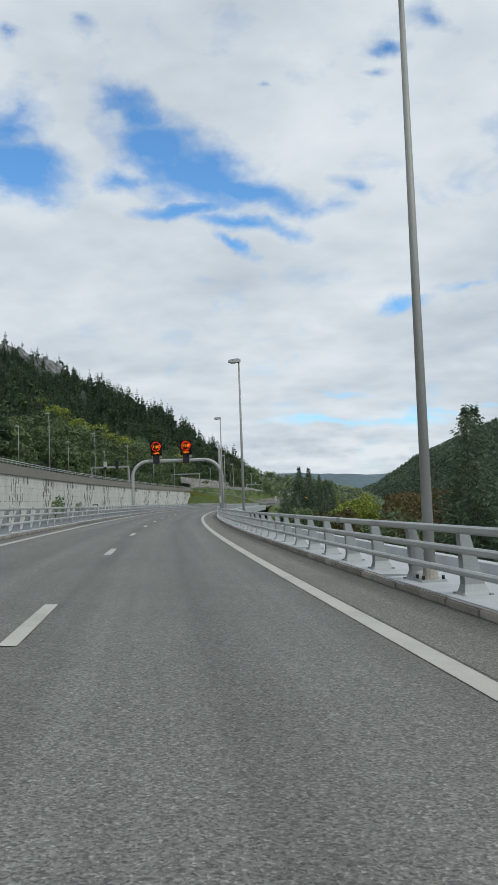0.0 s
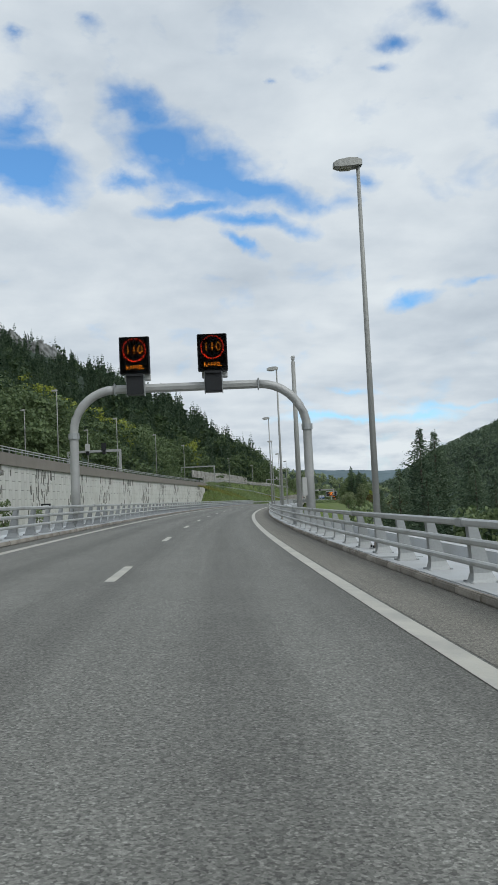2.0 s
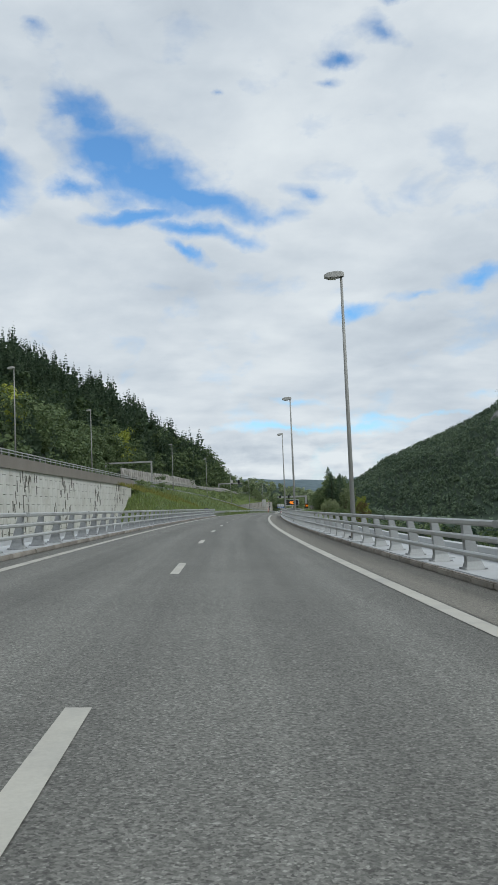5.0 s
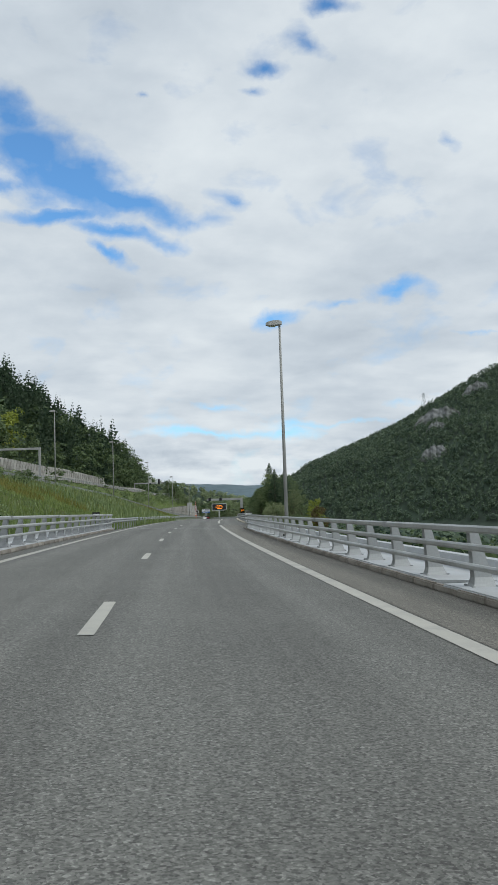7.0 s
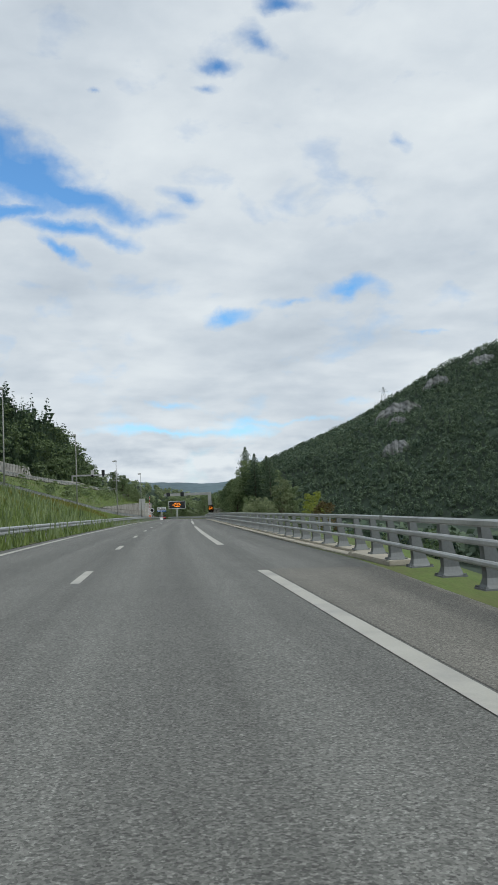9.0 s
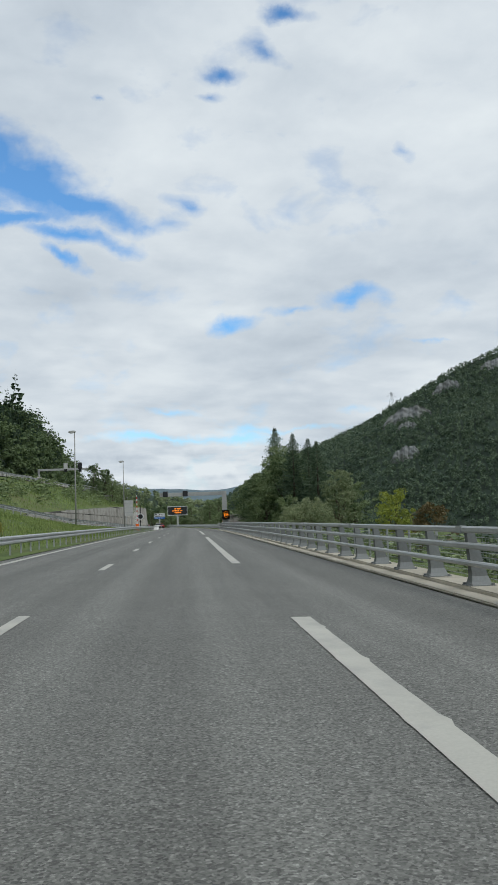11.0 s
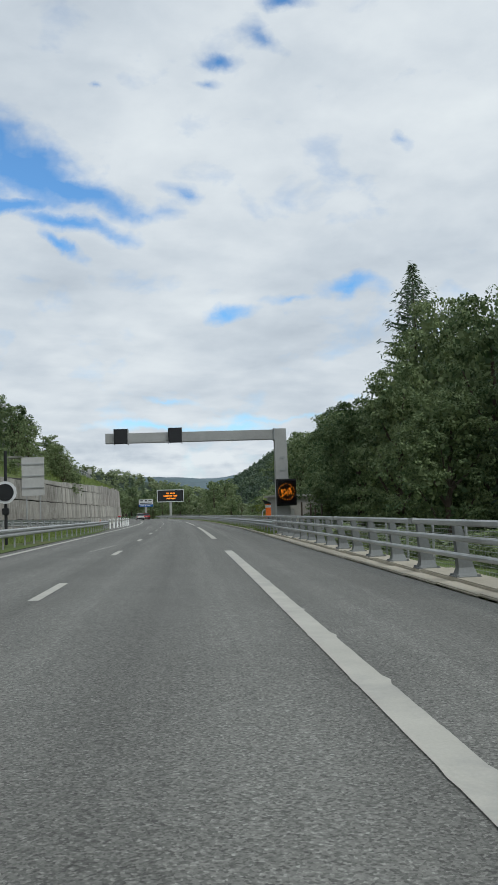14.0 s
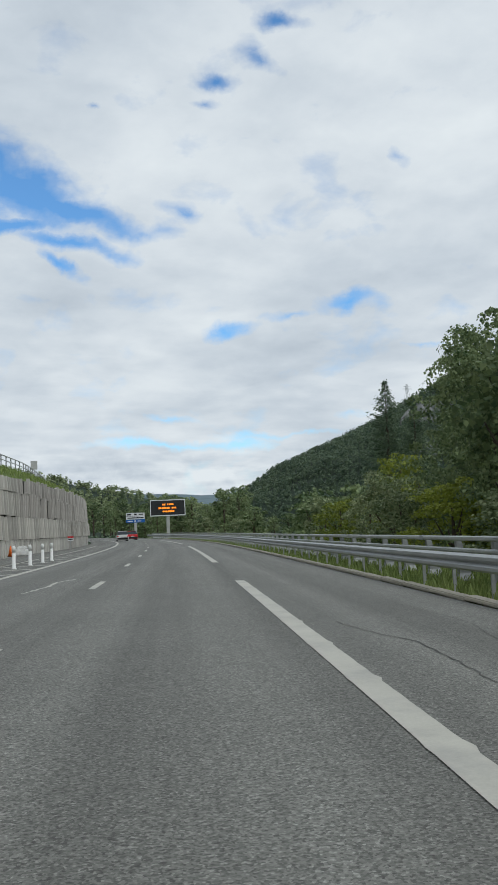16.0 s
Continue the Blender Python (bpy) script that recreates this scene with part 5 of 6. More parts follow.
def conifer_tpl(rs, layers, per, sub=0, width=0.17, start=0.12, leaf=0.05):
    """A unit-high conifer: whorls of drooping boughs; sub adds hanging twigs."""
    out = []
    for i in range(layers):
        f = i / (layers - 1)
        z = start + (1 - start) * f ** 0.92 * 0.97 + rs.uniform(-0.4, 0.4) / layers * (1 - f)
        r = width * (1 - f) ** 0.85 * rs.uniform(0.72, 1.12) + 0.006
        k = max(4, int(per * (1 - 0.4 * f)))
        for j in range(k):
            a = 6.283 * (j + rs.uniform(-0.4, 0.4)) / k + i * 0.7
            rr = r * rs.uniform(0.55, 1.15)
            d = np.array([math.cos(a), math.sin(a), 0.0])
            t = np.array([-math.sin(a), math.cos(a), 0.0])
            w = rr * (0.40 if sub == 0 else 0.05)
            dr = rr * rs.uniform(0.15, 0.5) * (1 - 0.9 * f)
            o = np.array([0, 0, z + rs.uniform(-0.3, 0.3) / layers])
            tip = o + d * rr - np.array([0, 0, dr * 0.7])
            mid = o + d * rr * 0.55 - np.array([0, 0, dr * 0.6])
            out.append((o, mid + t * w, tip, mid - t * w))
            if sub == 0:
                hang = np.array([0, 0, -0.75 * rr])
                out.append((o + d * rr * 0.1, mid + hang + t * w * 0.3, tip, mid + np.array([0, 0, 0.05 * rr])))
            for q in range(sub):
                g = rs.uniform(0.12, 1.0)
                side = rs.uniform(-0.28, 0.28) * (1.15 - g * 0.75)
                c = o + d * rr * g - np.array([0, 0, dr * g * (1.6 - 0.9 * g)]) + t * rr * side
                l = leaf * rs.uniform(0.5, 1.3)
                dd = d * rs.uniform(0.0, 0.5) + t * np.sign(side) * rs.uniform(0.0, 0.5) + np.array([0, 0, -rs.uniform(0.3, 1.0)])
                dd = dd / np.linalg.norm(dd) * l
                e = np.cross(dd, rs.normal(size=3))
                e = e / (np.linalg.norm(e) + 1e-9) * l * 0.17
                out.append((c, c + dd * 0.5 + e, c + dd, c + dd * 0.5 - e))
    return np.array(out)


def fir_tpl(rs, boughs=430, width=0.20):
    """A unit-high spruce: single arching boughs round the stem, each fringed with short hanging twigs."""
    c, dd, ln, fans = [], [], [], []
    for i in range(boughs):
        f = max(0.0, (i + rs.uniform(-1, 1)) / boughs) ** 0.8
        f = min(max(f, 0.0), 0.985)
        z = 0.04 + 0.955 * f
        r = width * (1 - f) ** 0.62 * rs.uniform(0.45, 1.2) * min(1.0, 0.12 + (1 - f) / 0.14) + 0.003
        a = i * 2.39996 + rs.uniform(-0.5, 0.5)
        d = np.array([math.cos(a), math.sin(a), 0.0])
        t = np.array([-d[1], d[0], 0.0])
        rise = 0.62 * f ** 3 + 0.05
        sag = rs.uniform(0.40, 0.95) * (1 - f) ** 0.7
        k = int(8 + 200 * r)
        g = rs.uniform(0.06, 1.0, k)
        up = r * (rise * g - sag * g * (1.35 - 0.95 * g))
        side = rs.uniform(-1, 1, k) * r * 0.30 * (1.08 - g) ** 0.7
        up = up + rs.normal(size=k) * 0.006
        c.append(d * (r * g)[:, None] + t * side[:, None] + np.array([0, 0, z]) + np.array([0, 0, 1.0]) * up[:, None])
        dirn = d * rs.uniform(0.1, 0.7, k)[:, None] + t * (np.sign(side) * rs.uniform(0.1, 0.7, k))[:, None] - np.array([0, 0, 1.0]) * rs.uniform(0.1, 1.15 - 0.8 * f, k)[:, None]
        dd.append(dirn / np.linalg.norm(dirn, axis=1)[:, None])
        ln.append(rs.uniform(0.009, 0.024, k) * (1 - 0.35 * f))
        o = np.array([0, 0, z])
        tip = o + d * r * 0.93 + np.array([0, 0, r * (rise * 0.93 - sag * 0.43)])
        mid = o + d * r * 0.5 + np.array([0, 0, r * (rise * 0.5 - sag * 0.44)])
        fans.append((o, mid + t * r * 0.05, tip, mid - t * r * 0.05))
        fans.append((o + d * r * 0.15, mid - np.array([0, 0, r * 0.22 * (1.05 - f)]), tip, mid + np.array([0, 0, 0.02 * r])))
    c, dd, ln = np.concatenate(c), np.concatenate(dd), np.concatenate(ln)[:, None]
    e = np.cross(dd, rs.normal(size=dd.shape))
    e = e / np.linalg.norm(e, axis=1)[:, None] * ln * 0.15
    dd = dd * ln
    return np.concatenate([np.stack([c - dd * 0.1, c + dd * 0.45 + e, c + dd, c + dd * 0.45 - e], 1), np.array(fans)])


def spread(tpls, places, heights, rs, squash=(0.85, 1.2)):
    """Copies of the templates at the places, each turned and scaled; all quads in one array."""
    out = []
    for p, h in zip(places, heights):
        q = tpls[rs.randint(len(tpls))]
        a = rs.uniform(0, 6.283)
        w = h * rs.uniform(*squash)
        m = np.array([[math.cos(a) * w, -math.sin(a) * w, 0], [math.sin(a) * w, math.cos(a) * w, 0], [0, 0, h]])
        out.append(q @ m.T + p)
    return np.concatenate(out)


def quads_ob(name, q, mat, label="", category="", kind=""):
    n = len(q)
    return tagged(grid_ob(name, q.reshape(-1, 3), np.arange(4 * n).reshape(n, 4), mat, False), label, category, "", kind)


def scatter(n, box, rs):
    return rs.uniform(box[0], box[1], n), rs.uniform(box[2], box[3], n)


def road_xy(s, lat):
    a = np.interp(s, _S, _psi)
    return np.interp(s, _S, _X) + lat * np.cos(a), np.interp(s, _S, _Y) + lat * np.sin(a)


def scatter_bushes(rs):
    """Low bushes over the banks by the upper carriageway and behind the barrier fence."""
    tpl = [broad_tpl(rs, 150, 0.11, 12, 1, 0.6) for _ in range(4)]
    n = 230
    s = rs.uniform(300, 500, n)
    f = rs.uniform(0.05, 0.95, n)
    a = np.where(s < 400, np.array([ramp_lat(v) - ramp_w(v) for v in s]) - 0.8, np.array([wall_lat(v) for v in s]) - 0.9)
    za = np.where(s < 400, np.array([ramp_z(v) for v in s]) + 0.3, np.array([wall_top(v) for v in s]) + 0.1)
    b, zb = opp_edge(s) + 0.8, np.array([opp_z(v) for v in s]) - 0.5
    x, y = road_xy(s, a + (b - a) * f)
    up = np.stack([x, y, np.interp(s, _S, _Z) + za + (zb - za) * f - 0.35], 1)
    m = 260
    s2 = rs.uniform(318, 470, m)
    l2 = np.array([later_lat(v) for v in s2]) + rs.uniform(1.9, 5.0, m)
    x2, y2 = road_xy(s2, l2)
    dn = np.stack([x2, y2, np.interp(s2, _S, _Z) - 0.9 - 0.12 * (l2 - 6)], 1)
    return np.concatenate([spread(tpl, up, rs.uniform(0.7, 2.0, n), rs, (1.1, 2.2)), spread(tpl, dn, rs.uniform(0.9, 1.7, m), rs, (1.1, 2.0))])


def forests():
    rs = np.random.RandomState(21)
    con = [conifer_tpl(rs, 14, 6, width=rs.uniform(0.17, 0.24)) for _ in range(6)]
    broad = [broad_tpl(rs, 80, 0.15, jit=0.4) for _ in range(4)]
    fineb = [broad_tpl(rs, 460, 0.056, 18, 1, 0.5) for _ in range(5)]
    # left hillside
    n = 3500
    s = rs.uniform(100, 640, n)
    off = 33.5 + 185 * rs.uniform(0, 1, n) ** 1.35
    lat = opp_edge(s) + 20.6 - off
    x, y = road_xy(s, lat)
    z = land(x, y)
    keep = x < 72.0 + (y - 448) * 0.068
    s, off, lat, x, y, z = (v[keep] for v in (s, off, lat, x, y, z))
    n = len(s)
    crag = (x > -112) & (x < -60) & (y > 536) & (y < 579)
    pick = 0.8 * wav(x, y, 90, 31) + rs.normal(size=n) * 0.5 + np.interp(off, [34, 46, 75], [-0.45, 0.05, 0.75]) - 2.5 * (np.hypot(x + 25, y - 335) < 24)
    isc = (pick > 0) & ~crag
    P = np.stack([x, y, z - 0.4], 1)
    hc = rs.uniform(7, 17, n) * np.where(off < 48, 0.85, 1) * (1 + 0.2 * smooth(400, 460, s))
    hb = rs.uniform(7, 13, n)
    under = (x > -150) & (x < -35) & (y > 440) & (y < 590)      # low growth below the crags
    hc, hb = hc * np.where(under, 0.66, 1.0), hb * np.where(under, 0.66, 1.0)
    quads_ob("conifer_forest", spread(con, P[isc], hc[isc], rs), M_CONIFER, "dark green conifer forest on the steep hillside", "forest", "stuff")
    yel = (~isc) & ~crag & ((np.hypot(x + 25, y - 335) < 20) | ((off < 44) & (wav(x, y, 40, 37) > 1.35)))
    rest = (~isc) & ~yel & ~crag
    front = rest & (off < 52)
    quads_ob("woodland_edge", spread(fineb, P[front], hb[front], rs), M_HILL_DIM, "green broadleaf trees at the edge of the hillside wood", "forest", "stuff")
    rest = rest & (off >= 52)
    quads_ob("broadleaf_forest", spread(broad, P[rest], hb[rest], rs), M_HILL_DIM, "green broadleaf woodland along the foot of the hill", "forest", "stuff")
    quads_ob("yellowing_trees", spread(fineb, P[yel], hb[yel], rs), M_LEAF_YEL, "yellow-green broadleaf trees above the upper carriageway", "forest", "stuff")
    low = scatter_bushes(rs)
    quads_ob("bank_bushes", low, M_LEAF, "dark green bushes and brambles on the upper banks", "shrubs", "stuff")
    # mountain across the valley
    far = [broad_tpl(rs, 26, 0.24, 8, jit=0.35) for _ in range(6)]
    farc = [conifer_tpl(rs, 5, 5, width=0.2) for _ in range(3)]
    n = 52000
    x, y = scatter(n, (150, 1350, 400, 2000), rs)
    z = land(x, y)
    sr, lt = rd(x, y)
    keep = (lt > 60) & (z > -27) & ((x < 0.62 * y + 60) | (rs.uniform(size=n) < 0.3)) & ((x > 430) | (y < 1250)) & (y < 1985 - 0.1 * (x - 500)) & ((wav(x, y, 140, 41) < 1.45) | (z < 90))
    x, y, z = x[keep], y[keep], z[keep]
    P = np.stack([x, y, z - 0.5], 1)
    c = wav(x, y, 200, 43) + rs.normal(size=len(x)) * 0.5 > 1.0
    quads_ob("mountain_forest", spread(far, P[~c], rs.uniform(6.5, 12, (~c).sum()), rs, (1.0, 1.5)), M_FAR, "mixed green forest on the mountain across the valley", "forest", "stuff")
    quads_ob("mountain_conifers", spread(farc, P[c], rs.uniform(11, 17, c.sum()), rs), M_CONIFER, "dark conifers on the mountain across the valley", "forest", "stuff")
    # valley floor and far woods
    n = 650
    s = rs.uniform(-10, 800, n)
    lat = rs.uniform(22, 260, n)
    x, y = road_xy(np.minimum(s, 960), lat)
    y = y + np.maximum(0, s - 960)
    z = land(x, y)
    P = np.stack([x, y, z - 0.3], 1)
    top = np.where(s < 300, 11, 8)
    quads_ob("valley_woods", spread([broad_tpl(rs, 100, 0.10, 14, 1) for _ in range(4)], P, rs.uniform(0.6, 1.1, n) * top, rs, (0.9, 1.3)), M_LEAF, "broadleaf woods on the valley floor", "forest", "stuff")
    n = 4200
    x, y = scatter(n, (-250, 420, 1260, 1600), rs)
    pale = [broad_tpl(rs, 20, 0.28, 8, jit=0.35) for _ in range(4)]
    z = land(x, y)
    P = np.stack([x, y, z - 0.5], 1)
    quads_ob("far_woods", spread(pale, P, rs.uniform(5, 9, n), rs, (1.1, 1.7)), M_SUNNY, "pale woods on the low far hill, sunlight put into their colour", "forest", "stuff")


forests()


# ---------------------------------------------------------------- single trees
def limbs(bm, base, h, rs, n=7):
    bm_tube([(0, 0, 0), (rs.uniform(-.02, .02) * h, rs.uniform(-.02, .02) * h, h * 0.45), (rs.uniform(-.04, .04) * h, rs.uniform(-.04, .04) * h, h * 0.85)], [0.022 * h, 0.014 * h, 0.004 * h], 8, bm)
    for k in range(n):
        a, z = rs.uniform(0, 6.283), h * rs.uniform(0.25, 0.6)
        r = h * rs.uniform(0.08, 0.17)
        bm_tube([(0, 0, z), (r * 0.5 * math.cos(a), r * 0.5 * math.sin(a), z + 0.08 * h), (r * math.cos(a), r * math.sin(a), z + 0.2 * h)], [0.009 * h, 0.006 * h, 0.002 * h], 5, bm)


def crown_mesh(name, q, mat):
    n = len(q)
    me = bpy.data.meshes.new(name)
    me.vertices.add(4 * n)
    me.vertices.foreach_set("co", q.astype(np.float32).ravel())
    me.loops.add(4 * n)
    me.loops.foreach_set("vertex_index", np.arange(4 * n, dtype=np.int32))
    me.polygons.add(n)
    me.polygons.foreach_set("loop_start", np.arange(0, 4 * n, 4, dtype=np.int32))
    me.update(calc_edges=True)
    me.materials.append(mat)
    return me


def tree(name, m, h, tpl_mesh, trunk_mesh, w, label, category):
    e = empty(name, m, label, category, "roadside trees")
    t = new("trunk", trunk_mesh)
    c = new("crown", tpl_mesh)
    for o in (t, c):
        o.parent = e
        o.matrix_basis = Matrix.Diagonal((w, w, h, 1))
    return e


def trunk_of(rs, conifer):
    bm = bmesh.new()
    if conifer:
        bm_tube([(0, 0, 0), (0, 0, 0.5), (0, 0, 0.98)], [0.016, 0.009, 0.001], 8, bm)
    else:
        limbs(bm, None, 1.0, rs)
    me = bpy.data.meshes.new("trunk")
    bm.to_mesh(me)
    bm.free()
    me.materials.append(M_BARK)
    return me


def single_trees():
    rs = np.random.RandomState(77)
    fir = [crown_mesh("fir_crown", fir_tpl(rs), M_CONIFER) for _ in range(3)]
    ft = trunk_of(rs, True)
    lf, lo = {}, {}
    for key, mat in (("leaf", M_LEAF), ("pale", M_LEAF_PALE), ("rust", M_LEAF_RUST), ("yel", M_LEAF_YEL)):
        lf[key] = [crown_mesh("leaf_crown", broad_tpl(rs, 7000, 0.0180, 110, 1), mat) for _ in range(2)]
        lo[key] = [crown_mesh("leaf_crown", broad_tpl(rs, 1700, 0.040, 60, 1), mat) for _ in range(2)]
    hero = [crown_mesh("leaf_crown", broad_tpl(rs, 19000, 0.0112, 230, 1), M_LEAF) for _ in range(3)]
    hero_pale = [crown_mesh("leaf_crown", broad_tpl(rs, 12000, 0.0155, 150, 1), M_LEAF_PALE)]
    bt = [trunk_of(rs, False) for _ in range(3)]

    def crown_of(kind, s, lat):
        if kind == "leaf" and lat > 8 and 440 < s < 520:
            return hero[rs.randint(3)]
        if kind == "pale" and 420 < s < 436:
            return hero_pale[0]
        return (lf if 408 < s < 550 or s < 110 else lo)[kind][rs.randint(2)]

    def put(kind, s, lat, top, foot=None, w=None):
        x, y = road_xy(s, lat)
        zr = float(np.interp(s, _S, _Z))
        g = float(land(np.array([x]), np.array([y]))[0]) - 0.3 if foot is None else zr + foot
        h = zr + top - g
        m = Matrix.Translation((x, y, g)) @ Matrix.Rotation(rs.uniform(0, 6.283), 4, "Z")
        w = h * (w or 1.0)
        if kind == "fir":
            tree("fir_tree", m, h, fir[rs.randint(3)], ft, w, "tall dark green fir with drooping boughs", "conifer")
        else:
            lab = {"leaf": "dense dark green broadleaf tree in full leaf", "pale": "pale green willow-like broadleaf bush", "rust": "rusty brown and green autumn shrub", "yel": "yellow-green broadleaf tree beside the road"}[kind]
            tree("bush" if h < 6 else "broadleaf_tree", m, h, crown_of(kind, s, lat), bt[rs.randint(3)], w, lab, "tree")

    for row in (("fir", 42, 15.2, 6.0), ("fir", 50, 18.5, 6.9), ("fir", 39, 14.5, 3.0), ("fir", 57, 21, 6.0), ("fir", 36, 17, 5.0),
                ("fir", 126, 15.3, 6.4), ("fir", 128, 16.9, 6.3), ("fir", 122, 12.8, 3.2), ("fir", 131, 20.3, 4.0), ("fir", 118, 14, 2.6), ("fir", 135, 18, 3.4),
                ("fir", 124, 19, 3.5), ("fir", 140, 14, 1.8), ("fir", 150, 19, 2.0), ("fir", 112, 17, 2.5),
                ("rust", 70, 19.5, 2.3), ("rust", 76, 23, 2.5), ("rust", 64, 17.5, 1.6), ("rust", 82, 26, 2.6), ("rust", 58, 18, 1.5), ("yel", 92, 19, 1.6), ("yel", 100, 20, 2.0),
                ("rust", 52, 15, 0.9), ("leaf", 46, 12.5, 0.8), ("rust", 88, 16, 0.7), ("leaf", 104, 14, 0.9), ("leaf", 150, 13, 0.4), ("leaf", 165, 16, 0.6), ("rust", 185, 22, 0.8), ("leaf", 200, 18, 0.3), ("leaf", 215, 24, 0.9)):
        put(*row, w=1.0 if row[0] == "fir" else 0.9)
    # beside the later stretch
    for row in (("fir", 463.2, 15.2, 16.6, None, 1.1), ("fir", 445.2, 15.8, 13.6, None, 1.1), ("fir", 441, 18.6, 12.0, None, 1.2), ("fir", 452, 19, 13.5, None, 1.2), ("fir", 470, 18, 11.5, None, 1.3),
                ("leaf", 456, 12.0, 9.2, None, 0.95), ("leaf", 459, 15.5, 13.6, None, 0.8), ("leaf", 450, 15.0, 11.6, None, 0.85), ("leaf", 466, 12.0, 8.6, None, 1.0), ("leaf", 475, 12.5, 9.0, None, 1.0), ("leaf", 448, 12.0, 6.5, None, 1.1),
                ("pale", 421.5, 12.6, 2.7, -2.8, 1.05), ("pale", 424.5, 13.8, 3.7, -2.8, 1.05), ("pale", 426.5, 15.6, 3.9, -2.8, 1.0), ("pale", 423.5, 16.4, 3.1, -2.8, 1.05), ("pale", 429, 13.0, 2.9, -2.6, 1.1), ("pale", 420, 14.8, 2.4, -2.8, 1.1), ("pale", 433, 20.0, 7.7, None, 0.85), ("leaf", 436, 22.5, 6.2, None, 0.95), ("yel", 424, 25, 4.6, None, 0.9),
                ("leaf", 440, 14.0, 4.6, None, 1.1), ("leaf", 484, 14.5, 10.5, None, 1.0), ("leaf", 492, 15.5, 11.0, None, 1.0), ("leaf", 499, 13.0, 9.4, None, 1.0), ("leaf", 508, 15.5, 11.0, None, 0.95),
                ("leaf", 503, 18.5, 12.4, None, 0.9), ("leaf", 515, 17.0, 8.0, None, 1.0), ("fir", 539, 18.8, 13.4, None, 1.05), ("fir", 536, 20.2, 11.0, None, 1.2), ("yel", 527, 16.0, 6.4, None, 0.85), ("pale", 522, 14.0, 4.8, None, 1.1), ("pale", 512, 12.0, 3.4, None, 1.3), ("yel", 502, 11.0, 3.0, None, 1.3), ("pale", 494, 10.5, 2.6, None, 1.3),
                ("pale", 532, 15.0, 3.6, None, 1.2), ("yel", 545, 15.5, 3.8, None, 1.2), ("leaf", 552, 19.0, 5.5, None, 1.1), ("pale", 562, 18.0, 4.6, None, 1.2), ("leaf", 575, 20.0, 5.6, None, 1.2),
                ("leaf", 590, 24.0, 6.8, None, 1.1), ("leaf", 600, 17.0, 5.0, None, 1.2), ("leaf", 480, 19.5, 12.5, None, 0.9), ("leaf", 471, 20.5, 14.0, None, 0.85), ("leaf", 466, 18.5, 12.6, None, 0.9), ("leaf", 471, 10.8, 4.2, None, 1.2), ("leaf", 490, 13.0, 5.0, None, 1.2),
                ("leaf", 412, 17.0, 0.6, None, 1.1), ("leaf", 400, 15.0, 0.4, None, 1.1), ("pale", 415, 11.0, 0.6, -3.2, 1.3), ("leaf", 385, 18.0, 0.2, None, 1.1), ("leaf", 370, 16, 0.3, None, 1.1), ("rust", 405, 24.0, 2.2, None, 1.0)):
        put(*row)
    for k in range(17):
        put("leaf" if k % 3 else "pale", 392 + 3.7 * k, 7.2 + 0.6 * (k % 3), 0.45 + 0.25 * (k % 2), None, 1.7)
    # behind the road signs where the road bends away
    for k in range(46):
        s, lat = rs.uniform(662, 760), rs.uniform(11, 52)
        put("leaf", s, lat, rs.uniform(6.0, 12.0) * (0.5 + 0.5 * float(smooth(8, 20, lat))), 0.0, rs.uniform(1.0, 1.35))
    for k in range(34):
        put("pale" if k % 4 == 0 else "leaf", rs.uniform(650, 690), rs.uniform(9, 48), rs.uniform(2.2, 4.2), -0.8, rs.uniform(1.4, 2.0))
    for s, lat, top in ((745, 32.1, 15.6), (765, 47.0, 15.0)):
        put("fir", s, lat, top, 0.0, 0.9)
    # on the banks to the left
    for row in (("leaf", 499, -16.0, 13.2, 4.5, 0.9), ("leaf", 496, -14.4, 10.8, 4.0, 0.95), ("leaf", 505, -16.2, 12.6, 4.5, 0.95), ("leaf", 502, -18.6, 14.6, 4.5, 0.85), ("leaf", 512, -14.6, 11.2, 4.6, 1.0), ("leaf", 506, -12.2, 8.6, 2.6, 1.1), ("leaf", 507, -13.2, 9.6, 4.2, 1.15), ("leaf", 511, -14.2, 10.2, 4.6, 1.1), ("leaf", 504, -14.6, 8.8, 4.2, 1.15), ("leaf", 515, -13.4, 8.6, 5.0, 1.2), ("leaf", 508, -11.9, 7.2, 3.4, 1.15), ("leaf", 511.5, -11.6, 6.4, 3.2, 1.0),
                ("leaf", 262, -13.0, 2.2, -3.0, 0.8), ("leaf", 294, -17.5, 6.2, 3.5, 1.4), ("leaf", 288, -17.0, 5.4, 1.0, 1.1), ("leaf", 300, -11.0, 3.0, 1.0, 1.6), ("leaf", 285.5, -19.6, 6.6, 2.6, 1.2), ("leaf", 284.5, -18.2, 5.2, 1.0, 1.1), ("leaf", 287.5, -18.8, 6.2, 3.0, 1.1), ("leaf", 283.5, -19.8, 4.6, 0.0, 1.0), ("leaf", 291, -12.5, 2.6, -0.2, 1.5), ("leaf", 282.3, -20.1, 5.8, 1.6, 1.5), ("leaf", 283.0, -18.6, 4.0, 0.2, 1.4),
                ("leaf", 112, -18.2, 2.6, -3.2, 0.55), ("leaf", 127, -18.0, 2.2, -3.2, 0.55), ("leaf", 116, -18.4, 3.2, -3.2, 0.5), ("leaf", 138, -18.2, 1.5, -3.3, 0.6)):
        put(*row)


single_trees()


